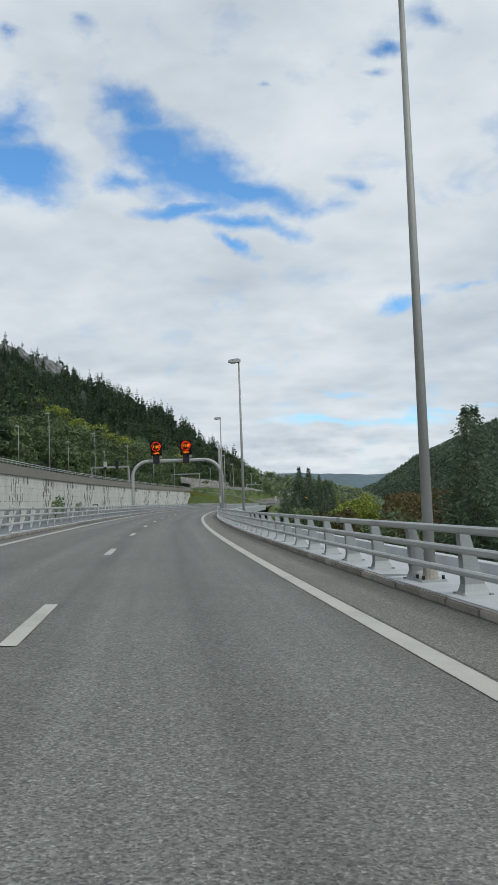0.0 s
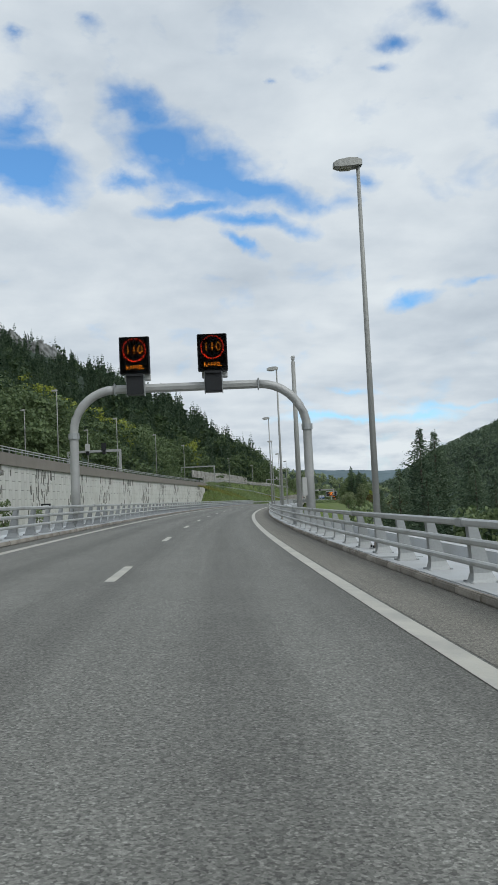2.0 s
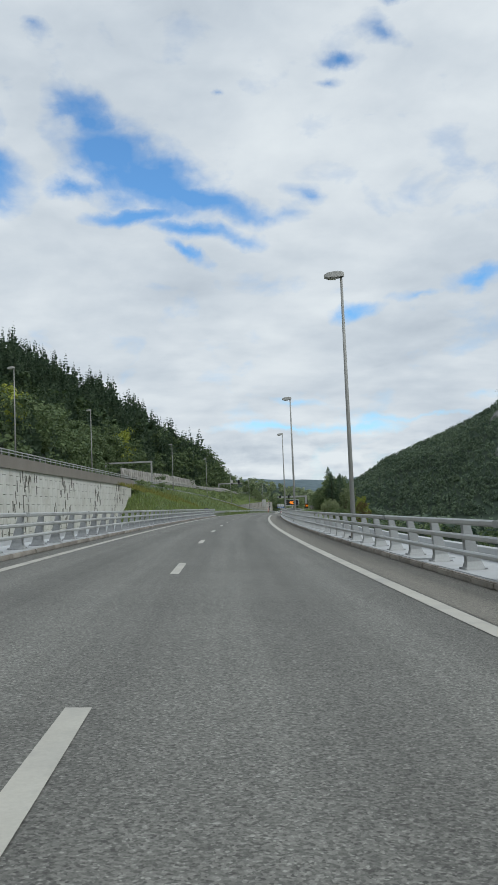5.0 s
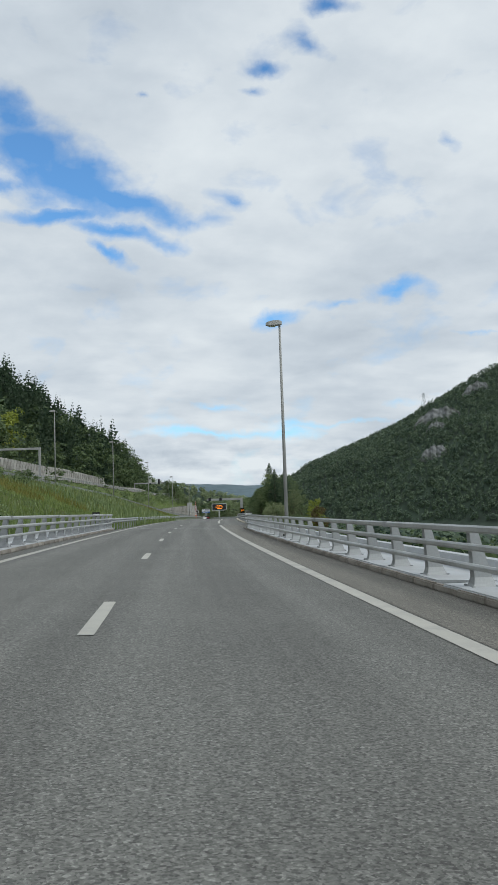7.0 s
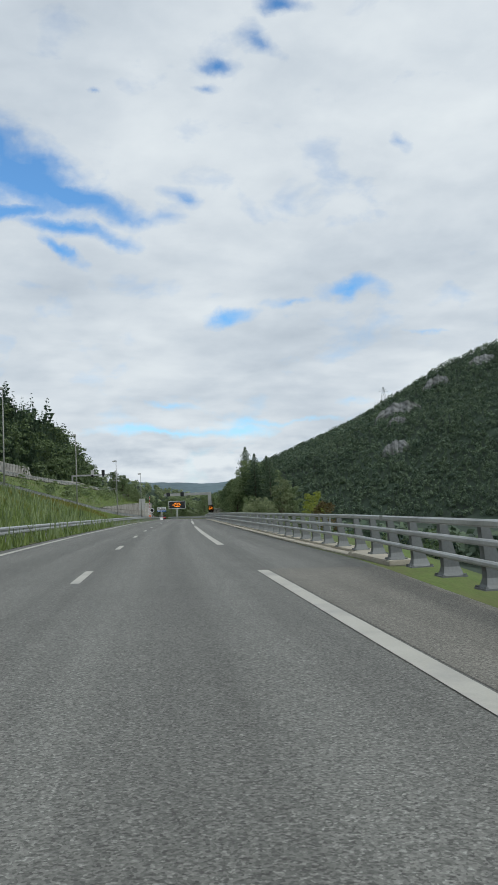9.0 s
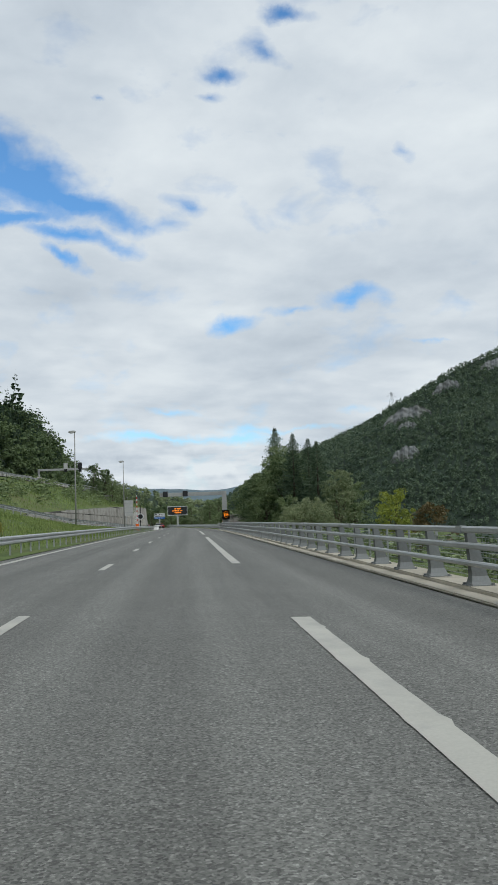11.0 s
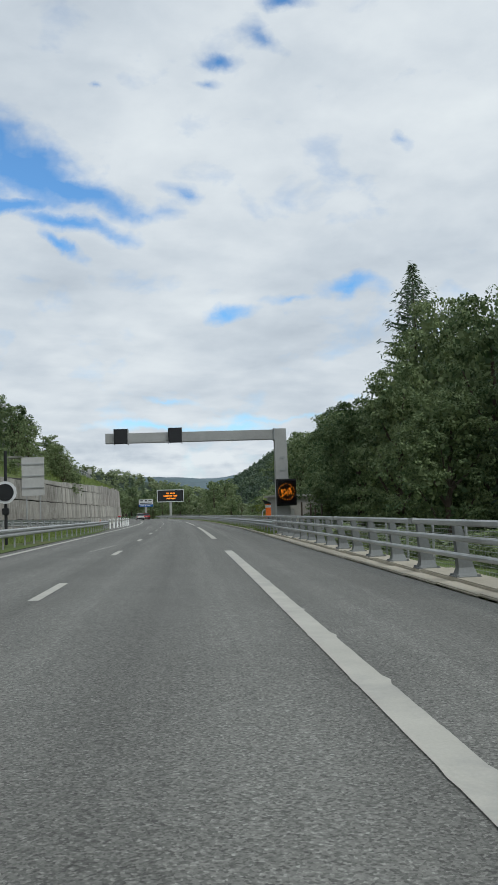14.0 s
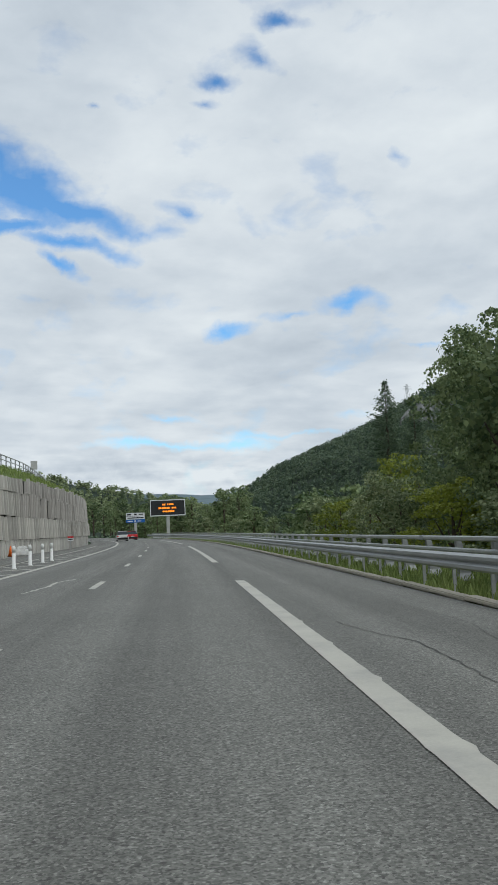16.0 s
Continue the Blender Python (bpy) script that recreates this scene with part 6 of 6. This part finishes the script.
# ---------------------------------------------------------------- grass
def grass():
    rs = np.random.RandomState(5)

    def tuft(s, lat, z, h, mat, name, label, bank=False):
        x, y = road_xy(s, lat)
        zz = np.interp(s, _S, _Z) + z
        n = len(s)
        a = rs.uniform(0, 6.283, n)
        lean = rs.normal(size=(n, 2)) * 0.25
        hh = h * rs.uniform(0.5, 1.3, n)
        w = 0.012 + 0.012 * rs.uniform(size=n) + hh * 0.03
        b = np.stack([x, y, zz - 0.04], 1)
        d = np.stack([np.cos(a) * w, np.sin(a) * w, 0 * a], 1)
        t = b + np.stack([lean[:, 0] * hh, lean[:, 1] * hh, hh], 1)
        quads_ob(name, np.stack([b - d, b + d, t + d * 0.25, t - d * 0.25], 1), mat, label, "grass", "stuff")

    n = 60000
    s = 268 + 226 * rs.uniform(size=n)
    f = rs.uniform(size=n) ** 1.1
    lg = np.array([lgr(v) for v in s]) - 0.7
    rl = np.array([ramp_lat(v) for v in s])
    rz = np.array([ramp_z(v) for v in s])
    z = 0.1 + (rz - 0.1) * f ** 0.85
    dry = (wav(s, f * 30, 12, 4) + 2.0 * f - 2.6 * (s > 372)) > 1.0
    tuft(s[~dry], (lg + (rl + 0.3 - lg) * f)[~dry], z[~dry], 0.26, M_GRASS, "bank_grass", "green grass on the bank by the guard rail")
    tuft(s[dry], (lg + (rl + 0.3 - lg) * f)[dry], z[dry], 0.42, M_DRY, "dry_weeds", "tall yellowing weeds on the bank")
    n = 52000
    s = 452 + 168 * rs.uniform(size=n) ** 1.6
    re = np.array([right_edge(v) for v in s])
    l = re + np.where(s < 458, 1.25, 0.3) + 3.0 * rs.uniform(size=n) ** 1.2
    tuft(s, l, -0.1 - cross(s) * 5 - 0.1 * np.maximum(0, l - re - 1.5), 0.27, M_GRASS, "verge_grass", "green weeds and grass on the verge")
    n = 16000
    s = 284 + 300 * rs.uniform(size=n)
    f = rs.uniform(size=n)
    a = np.where(s < 400, np.array([ramp_lat(v) - ramp_w(v) for v in s]) - 0.5, np.array([wall_lat(v) for v in s]) - 0.6)
    za = np.where(s < 400, np.array([ramp_z(v) for v in s]) + 0.3, np.array([wall_top(v) for v in s]) + 0.1)
    b, zb = opp_edge(s) + 1.0, np.array([opp_z(v) for v in s]) - 0.4
    tuft(s, a + (b - a) * f, za + (zb - za) * f, 0.34, M_GRASS, "bank_scrub", "rough green scrub on the upper bank")


    # rough turf on the end of the bank
    def turf(obs, n, y0, y1, h, mat, name, label):
        quads = []
        for ob in obs:
            v = np.array([tuple(p.co) for p in ob.data.vertices])
            f = np.array([tuple(p.vertices) for p in ob.data.polygons if len(p.vertices) == 4])
            q = v[f]
            quads.append(q[(q[:, :, 1].min(1) > y0) & (q[:, :, 1].max(1) < y1)])
        q = np.concatenate(quads)
        area = np.linalg.norm(np.cross(q[:, 1] - q[:, 0], q[:, 3] - q[:, 0]), axis=1)
        k = rs.choice(len(q), n, p=area / area.sum())
        u, w = rs.uniform(size=(n, 1)), rs.uniform(size=(n, 1))
        b = (q[k, 0] * (1 - u) + q[k, 1] * u) * (1 - w) + (q[k, 3] * (1 - u) + q[k, 2] * u) * w
        a = rs.uniform(0, 6.283, n)
        hh = h * rs.uniform(0.4, 1.3, n)
        d = np.stack([np.cos(a), np.sin(a), 0 * a], 1) * (0.02 + 0.05 * hh)[:, None]
        t = b + np.stack([rs.normal(size=n) * 0.25 * hh, rs.normal(size=n) * 0.25 * hh, hh], 1)
        b = b - np.array([0, 0, 0.03])
        quads_ob(name, np.stack([b - d, b + d, t + d * 0.2, t - d * 0.2], 1), mat, label, "grass", "stuff")

    turf((median, bank_mid), 26000, 255, 345, 0.42, M_GRASS, "slope_grass", "rough green grass on the end of the bank")
    turf((median, bank_mid), 7000, 255, 345, 0.75, M_LEAF, "slope_weeds", "dark leafy weeds on the end of the bank")


grass()


# ---------------------------------------------------------------- signs where the road bends
def bars(parent, rows, y, mat, name="text_bar"):
    """Unreadable lettering as plain bars: x0, x1, z0, z1."""
    for x0, x1, z0, z1 in rows:
        part(name, bm_box(x0, x1, y - 0.012, y, z0, z1), mat, parent)


SIGN_TURN = radians(8.0)


def message_sign(x, y, foot):
    g = empty("message_sign", Matrix.Translation((x, y, foot)) @ Matrix.Rotation(-SIGN_TURN, 4, "Z"), "large black motorway message sign with amber lines", "message sign")
    part("post", bm_box(-0.35, 0.35, -0.25, 0.25, -1.0, 4.4, 0.03), M_GANTRY, g)
    b = part("housing", bm_box(-3.75, 3.75, -0.35, 0.35, 4.3, 7.65, 0.05), M_BLACK, g)
    part("rim", bm_box(-3.85, 3.85, -0.40, -0.34, 7.55, 7.75), M_SIGNWHITE, b)
    part("rim", bm_box(-3.85, 3.85, -0.40, -0.34, 4.2, 4.4), M_SIGNWHITE, b)
    part("rim", bm_box(-3.85, -3.68, -0.40, -0.34, 4.4, 7.55), M_SIGNWHITE, b)
    part("rim", bm_box(3.68, 3.85, -0.40, -0.34, 4.4, 7.55), M_SIGNWHITE, b)
    part("display", bm_box(-3.6, 3.6, -0.375, -0.352, 4.5, 7.5), M_DISPLAY, b)
    for z in (4.95, 5.7, 6.45):
        part("line_panel", bm_box(-2.6, 2.6, -0.385, -0.376, z, z + 0.5), M_BLACK, b)
    rnd = random.Random(4)
    for z, x0, x1 in ((6.52, -1.15, 1.1), (5.77, -2.0, 1.7), (5.02, -1.5, 1.4)):
        x = x0
        while x < x1:
            w = rnd.choice((0.24, 0.26, 0.3))
            if rnd.random() > 0.12:
                part("text_bar", bm_box(x, x + w, -0.40, -0.386, z, z + 0.36), M_AMBER, b)
            x += w + 0.1
    return g


message_sign(119.5, 642.5, -2.2)


def direction_sign(x, y, foot):
    g = empty("direction_sign", Matrix.Translation((x, y, foot)) @ Matrix.Rotation(-SIGN_TURN, 4, "Z"), "white and blue direction sign on a grey post", "direction sign")
    part("post", bm_box(-0.28, 0.28, -0.2, 0.2, -1.0, 3.0, 0.03), M_GANTRY, g)
    w = part("white_panel", bm_box(-2.0, 2.0, -0.28, -0.2, 3.55, 4.95, 0.02), M_SIGNWHITE, g)
    part("divider", bm_box(-1.98, 1.98, -0.29, -0.281, 4.2, 4.26), M_BLACK, w)
    b = part("blue_panel", bm_box(-2.05, 2.05, -0.28, -0.2, 2.85, 3.5, 0.02), M_BLUE, g)
    bars(w, [(-1.8, -0.9, 4.45, 4.75), (-0.3, 0.35, 4.42, 4.78), (0.7, 1.7, 4.5, 4.7), (-1.7, 1.75, 3.75, 3.98)], -0.281, M_BLACK)
    bars(b, [(-1.7, -0.6, 3.08, 3.26), (-0.3, 0.1, 3.05, 3.3), (0.4, 1.2, 3.08, 3.26)], -0.281, M_SIGNWHITE)
    return g


direction_sign(112.5, 643.5, -2.0)


# ---------------------------------------------------------------- cars ahead
def car(s, lat, paint, label):
    g = empty("car", frame_at(s, lat, 0.0), label, "car", "cars ahead")
    bm = bmesh.new()
    rows = [(-2.05, 0.35, 0.95, 0.80, 0.62), (-1.9, 0.25, 0.98, 0.88, 0.80), (-0.9, 0.22, 0.98, 0.9, 0.86), (0.9, 0.22, 0.98, 0.9, 0.86), (1.9, 0.28, 0.82, 0.86, 0.78), (2.1, 0.4, 0.68, 0.75, 0.65)]
    rings = []
    for y, z0, z1, w0, w1 in rows:
        rings.append([bm.verts.new(c) for c in ((-w0, y, z0), (w0, y, z0), (w0, y, z0 + 0.35), (w1, y, z1), (-w1, y, z1), (-w0, y, z0 + 0.35))])
    for a, b in zip(rings, rings[1:]):
        for j in range(6):
            bm.faces.new((a[j], a[(j + 1) % 6], b[(j + 1) % 6], b[j]))
    bm.faces.new(rings[0]), bm.faces.new(rings[-1])
    bmesh.ops.recalc_face_normals(bm, faces=bm.faces)
    body = part("body", bm, paint, g)
    bm = bmesh.new()
    lo = [bm.verts.new(c) for c in ((-0.84, -1.95, 0.94), (0.84, -1.95, 0.94), (0.84, 1.0, 0.94), (-0.84, 1.0, 0.94))]
    hi = [bm.verts.new(c) for c in ((-0.62, -1.45, 1.48), (0.62, -1.45, 1.48), (0.62, 0.2, 1.48), (-0.62, 0.2, 1.48))]
    for j in range(4):
        bm.faces.new((lo[j], lo[(j + 1) % 4], hi[(j + 1) % 4], hi[j]))
    bmesh.ops.recalc_face_normals(bm, faces=bm.faces)
    part("glasshouse", bm, M_GLASS, body)
    part("roof", bm_box(-0.63, 0.63, -1.5, 0.25, 1.475, 1.52, 0.015), paint, body)
    part("bumper", bm_box(-0.82, 0.82, -2.12, -1.98, 0.3, 0.58, 0.03), M_BLACK, body)
    for x in (-0.72, 0.72):
        part("tail_lamp", bm_box(x - 0.12, x + 0.12, -2.08, -2.0, 0.68, 0.86, 0.01), M_RED, g)
        for y in (-1.3, 1.3):
            w = part("wheel", bm_tube([(x - 0.1 * (x > 0) * 1.0, y, 0.32), (x + 0.1 if x > 0 else x - 0.1, y, 0.32)], 0.32, 18), M_BLACK, g)
            part("rim", bm_tube([(x, y, 0.32), (x + 0.11 if x > 0 else x - 0.11, y, 0.32)], 0.19, 12), M_STEEL, w)
    part("number_plate", bm_box(-0.26, 0.26, -2.13, -2.115, 0.62, 0.73), M_SIGNWHITE, g)
    return g


car(600, -3.5, M_WHITE, "silver-white hatchback driving in the far lane")
car(613, -1.0, M_RED, "red hatchback driving in the near lane")


# ---------------------------------------------------------------- bollards, gate and small signs
def bollard(s, lat):
    g = empty("bollard", frame_at(s, lat, 0.0), "white plastic bollard with a rounded cap on the hatching", "bollard", "white bollards")
    bm = bm_tube([(0, 0, 0), (0, 0, 0.05), (0, 0, 0.06), (0, 0, 0.62)], [0.10, 0.10, 0.072, 0.07], 14)
    part("tube", bm, M_WHITE, g, smooth=True)
    part("band", bm_tube([(0, 0, 0.62), (0, 0, 0.67)], 0.06, 14), M_BOXGREY, g)
    part("cap", bm_tube([(0, 0, 0.67), (0, 0, 0.84), (0, 0, 0.89)], [0.075, 0.073, 0.035], 14), M_WHITE, g, smooth=True)
    return g


for s, lat in ((487.5, -5.95), (491.5, -5.9), (495.5, -5.85), (499.3, -5.8), (502.6, -5.75), (506.2, -5.75), (509.3, -5.7), (511.8, -5.65)):
    bollard(s, lat)
for k in range(9):
    s = 494 + 4.2 * k
    v = [at(s, -5.0, 0.008), at(s + 0.45, -5.0, 0.008), at(s - 2.0, -7.6 + 0.15 * k, 0.008), at(s - 2.45, -7.6 + 0.15 * k, 0.008)]
    tagged(mesh_ob("hatch_stripe", v, [(0, 1, 2, 3)], M_PAINT), "slanting white hatch stripe on the asphalt", "road marking", "road markings", "structure")
stripe("edge_line", 494, 560, -6.9, 0.15, label="thin white line along the hatching")


def barrier_gate():
    g = empty("barrier_gate", frame_at(442.3, -6.6, 0.1), "raised red and white gate arm on an orange box", "barrier gate")
    part("drive_box", bm_box(-0.22, 0.22, -0.2, 0.2, 0, 0.95, 0.03), M_ORANGE, g)
    arm = part("arm", bm_box(-0.05, 0.05, -0.04, 0.04, 0.95, 4.95, 0.01), M_SIGNWHITE, g)
    for k in range(6):
        part("band", bm_box(-0.055, 0.055, -0.045, 0.045, 1.3 + 0.62 * k, 1.6 + 0.62 * k), M_RED, arm)
    lad = part("skirt_rail", bm_box(-0.34, -0.30, -0.03, 0.03, 0.3, 2.55), M_SIGNWHITE, g)
    part("skirt_rail", bm_box(-0.12, -0.09, -0.03, 0.03, 0.9, 2.55), M_SIGNWHITE, g)
    for k in range(8):
        part("skirt_rung", bm_box(-0.32, -0.10, -0.02, 0.02, 0.7 + 0.24 * k, 0.74 + 0.24 * k), M_SIGNWHITE, lad)
    return g


barrier_gate()


def round_signal():
    g = empty("round_signal", frame_at(445.2, -6.3, 0.1), "round black signal disc with white rim on a dark post", "traffic signal")
    part("post", bm_tube([(0, 0, 0), (0, 0, 3.6)], 0.06, 10), M_BLACK, g)
    d = part("disc", bm_tube([(0, -0.16, 2.0), (0, -0.1, 2.0)], 0.33, 28), M_BLACK, g)
    part("rim", bm_tube([(0, -0.13, 2.0), (0, -0.09, 2.0)], 0.43, 28), M_SIGNWHITE, d)
    part("lamp_box", bm_box(-0.12, 0.12, -0.14, 0.08, 1.15, 1.4, 0.02), M_BLACK, g)
    return g


round_signal()


def sign_back():
    g = empty("sign_back", frame_at(470, -9.6, 0.1), "grey back of a road sign with stiffening bars", "traffic sign")
    part("panel", bm_box(-0.75, 0.75, -0.03, 0.03, 2.5, 5.1, 0.01), M_BOXGREY, g)
    for x in (-0.45, 0.45):
        part("post", bm_tube([(x, 0.08, 0), (x, 0.08, 4.9)], 0.05, 8), M_STEEL, g)
    for z in (3.0, 3.8, 4.6):
        part("stiffener", bm_box(-0.75, 0.75, -0.08, -0.03, z, z + 0.07), M_STEEL, g)
    return g


sign_back()


def small_sign(s, lat, z, w, h, face, label, post_h, bank=False):
    g = empty("small_sign", frame_at(s, lat, z, bank=bank), label, "traffic sign")
    part("post", bm_tube([(0, 0.03, 0), (0, 0.03, post_h + h)], 0.035, 8), M_STEEL, g)
    p = part("panel", bm_box(-w / 2, w / 2, -0.02, 0.02, post_h, post_h + h, 0.01), face, g)
    return p


p = small_sign(545, -8.3, -0.1, 0.5, 0.42, M_SIGNWHITE, "small white and red warning panel by the wall", 1.0)
part("red_panel", bm_box(-0.25, 0.25, -0.03, -0.021, 1.25, 1.4), M_RED, p)
bars(p, [(-0.18, 0.18, 1.08, 1.18)], -0.021, M_BLACK)
small_sign(568.3, -14.0, 7.3, 0.75, 1.0, M_BOXGREY, "grey back of a small sign on the upper road", 1.7)
p = small_sign(268, -7.2, 0.1, 0.55, 0.32, M_BLACK, "small dark marker plate by the median barrier", 1.0)
bars(p, [(-0.2, 0.2, 1.1, 1.2)], -0.021, M_SIGNWHITE)
p = small_sign(138, -17.5, -3.0, 0.9, 0.55, M_BLACK, "small dark marker plate by the pale wall", 4.2)
bars(p, [(-0.3, 0.3, 4.35, 4.6)], -0.021, M_SIGNWHITE)
p = small_sign(500, -12.0, 0.0, 0.5, 0.32, M_SIGNWHITE, "small white and red plate by the retaining wall", 0.75)
part("red_panel", bm_box(-0.25, 0.25, -0.03, -0.021, 0.93, 1.05), M_RED, p)

# loose white block and cone by the wall
g = empty("barrier_block", frame_at(527, -9.6, 0.0), "grubby white plastic barrier block lying by the wall", "barrier block")
part("block", bm_box(-0.4, 0.4, -0.9, 0.9, 0.0, 0.42, 0.08), M_WHITE, g)
part("block_cap", bm_box(-0.25, 0.25, -0.6, 0.6, 0.42, 0.62, 0.06), M_WHITE, g)
g = empty("traffic_cone", frame_at(524.5, -9.9, 0.0), "small orange traffic cone by the wall", "traffic cone")
part("cone", bm_tube([(0, 0, 0.03), (0, 0, 0.7)], [0.17, 0.03], 14), M_ORANGE, g, smooth=True)
part("base", bm_box(-0.2, 0.2, -0.2, 0.2, 0, 0.035), M_BLACK, g)

# railing above the crib wall, rail barrier and wire fence behind the right guard rail
small_railing("railing", 490, 660, lambda s: float(opp_edge(s)) + 0.3, opp_z, "dark steel railing along the upper road", 2.0, 0.95)
b2 = barrier("bridge_barrier", 459, 640, lambda s: right_edge(s) + 1.45, 1, SP, 0.98, "grey steel rail barrier behind the guard rail", base=0.05)


def wire_fence(s0, s1, lat, label):
    f = empty("wire_fence", Matrix(), label, "fence", "wire fences")
    me = slab_mesh(0.06, 0.06, 1.25, M_STEEL, "fence_post")
    s = s0
    while s < s1:
        shared("post", me, frame_at(s, lat(s), -0.5, bank=False), f)
        s += 2.5
    for z in np.linspace(-0.25, 0.65, 10):
        sweep("wire", [(0, z - 0.006), (0.012, z - 0.006), (0.012, z + 0.006), (0, z + 0.006)], s0, s1, 5, M_STEEL, f, lat=lat, bank=False)
    vs, fs = [], []
    for s in np.arange(s0, s1, 0.16):
        a, c = at(s, lat(s), -0.25, False), at(s + 0.012, lat(s), 0.65, False)
        n = len(vs)
        vs += [a, at(s + 0.012, lat(s), -0.25, False), c, at(s, lat(s), 0.65, False)]
        fs.append((n, n + 1, n + 2, n + 3))
    m = mesh_ob("mesh_panel", vs, fs, M_STEEL, f)
    m["kind"] = "stuff"
    return f


wire_fence(300, 462, lambda s: later_lat(s) + 1.5, "low grey wire mesh fence behind the barrier")
for s, l, h in ((466, 8.6, 1.6), (468, 9.2, 1.3), (465.2, 7.9, 1.7), (469.5, 9.9, 1.5)):
    g = empty("fence_stake", frame_at(s, l, -0.5, bank=False), "weathered grey stake of a field fence", "fence post", "field fence stakes")
    part("stake", bm_tube([(0, 0, 0), (0.03, 0, h + 0.5)], [0.06, 0.05], 7), M_BARK, g)


# ---------------------------------------------------------------- cracks in the shoulder
def road_crack(pts, width, seed, mat=None, label="dark wandering crack in the worn asphalt"):
    """A thin wandering crack, filled with tar or scraped pale."""
    rnd = random.Random(seed)
    fine = []
    for (s0, l0), (s1, l1) in zip(pts, pts[1:]):
        k = max(3, int(math.hypot(s1 - s0, l1 - l0) / 0.15))
        fine += [(s0 + (s1 - s0) * i / k + rnd.uniform(-0.03, 0.03), l0 + (l1 - l0) * i / k + rnd.uniform(-0.025, 0.025), width * rnd.uniform(0.3, 1.0)) for i in range(k)]
    v = [p for s, l, w in fine for p in (at(s - w * 0.5, l - w, 0.006), at(s + w * 0.5, l + w, 0.006))]
    ob = mesh_ob("road_crack", v, [(2 * i, 2 * i + 1, 2 * i + 3, 2 * i + 2) for i in range(len(fine) - 1)], mat or M_TAR)
    tagged(ob, label, "road crack", "road cracks", "structure")


road_crack([(440.0, -2.6), (443.5, -2.35), (446.0, -2.2)], 0.03, 6, M_PAINT, "pale crooked scrape in the asphalt")
road_crack([(489.0, -3.0), (491.2, -2.8), (493.0, -2.85), (494.6, -2.45)], 0.06, 7, M_PAINT, "pale crooked scrape in the asphalt")
road_crack([(394.5, 4.3), (392.0, 3.9), (390.0, 4.15), (388.0, 3.7), (386.2, 3.75), (384.8, 3.3)], 0.05, 8)
road_crack([(483.9, 2.5), (483.5, 2.9), (483.2, 3.5)], 0.008, 1)
road_crack([(481.5, 2.45), (480.3, 2.65), (479.3, 2.93), (477.9, 2.92), (476.7, 2.85), (474.8, 2.95), (473, 2.8)], 0.012, 2)
road_crack([(484.2, 3.9), (481.0, 4.1), (478.4, 3.7), (477.0, 4.0)], 0.006, 3)


# ---------------------------------------------------------------- cliffs and pylon on the heights
def cliff(name, x, y, w, h, turn, seed, label, ragged=0.22):
    """A ragged limestone face set into the slope, broken into buttresses and clefts."""
    rs = np.random.RandomState(seed)
    nx, nz = 40, 14
    u, v = np.meshgrid(np.linspace(-0.5, 0.5, nx), np.linspace(0, 1, nz))
    ph = rs.uniform(0, 6.283, 6)
    but = np.sin(u * 21 + ph[0]) + 0.7 * np.sin(u * 47 + ph[1]) + 0.5 * np.sin(u * 83 + ph[2])
    env = np.sqrt(np.maximum(0, 1 - (2 * u) ** 2))
    top = h * env * (1 - ragged + ragged * (0.5 + 0.22 * but))
    zz = v * top
    out = 0.05 * h * but + rs.uniform(-0.05, 0.05, u.shape) * h - 0.28 * zz + 0.03 * h * np.sin(v * 17 + u * 30)
    px = x + u * w * math.cos(turn) + math.sin(turn) * out
    py = y + u * w * math.sin(turn) - math.cos(turn) * out
    line = land(x + np.linspace(-0.5, 0.5, nx) * w * math.cos(turn), y + np.linspace(-0.5, 0.5, nx) * w * math.sin(turn))
    co = np.stack([px, py, zz + line[None, :] - 2.0], -1).reshape(-1, 3)
    i = np.arange((nz - 1) * nx).reshape(nz - 1, nx)[:, :-1].ravel()
    tagged(grid_ob(name, co, np.stack([i, i + 1, i + nx + 1, i + nx], 1), M_CLIFF, False), label, "cliff", "limestone cliffs", "structure")


def cliffs():
    for k, (x, y, w, h) in enumerate(((-92, 578, 36, 15), (-68, 582, 30, 13))):
        cliff("cliff", x, y, w, h, 0.1, k + 13, "pale limestone cliff above the hillside forest", 0.25)
    for k, (x, y, w, h) in enumerate(((832, 1745, 95, 34), (955, 1800, 60, 30), (738, 1590, 52, 30), (1071, 1800, 60, 26), (800, 1690, 40, 20))):
        cliff("cliff", x, y - 14, w, h, -0.55, k + 3, "grey limestone crag among the mountain trees")


cliffs()


def pylon(x, y, h):
    z = float(land(np.array([x]), np.array([y]))[0])
    g = empty("pylon", Matrix.Translation((x, y, z - 1)), "distant lattice power pylon on the ridge", "pylon")
    for sx in (-1, 1):
        for sy in (-1, 1):
            part("leg", bm_tube([(sx * h * 0.13, sy * h * 0.13, 0), (sx * h * 0.03, sy * h * 0.03, h)], 0.35, 5), M_STEEL, g)
    for zz, w in ((0.72, 0.32), (0.86, 0.22)):
        part("cross_arm", bm_tube([(-w * h, 0, zz * h), (0, 0, zz * h + 1.2), (w * h, 0, zz * h)], 0.35, 5), M_STEEL, g)
    for k in range(4):
        w = h * (0.13 - 0.025 * k)
        part("brace", bm_tube([(-w, -w, h * 0.22 * k), (w * 0.8, -w * 0.8, h * 0.22 * (k + 1))], 0.2, 5), M_STEEL, g)
    return g


pylon(884, 1884, 34)
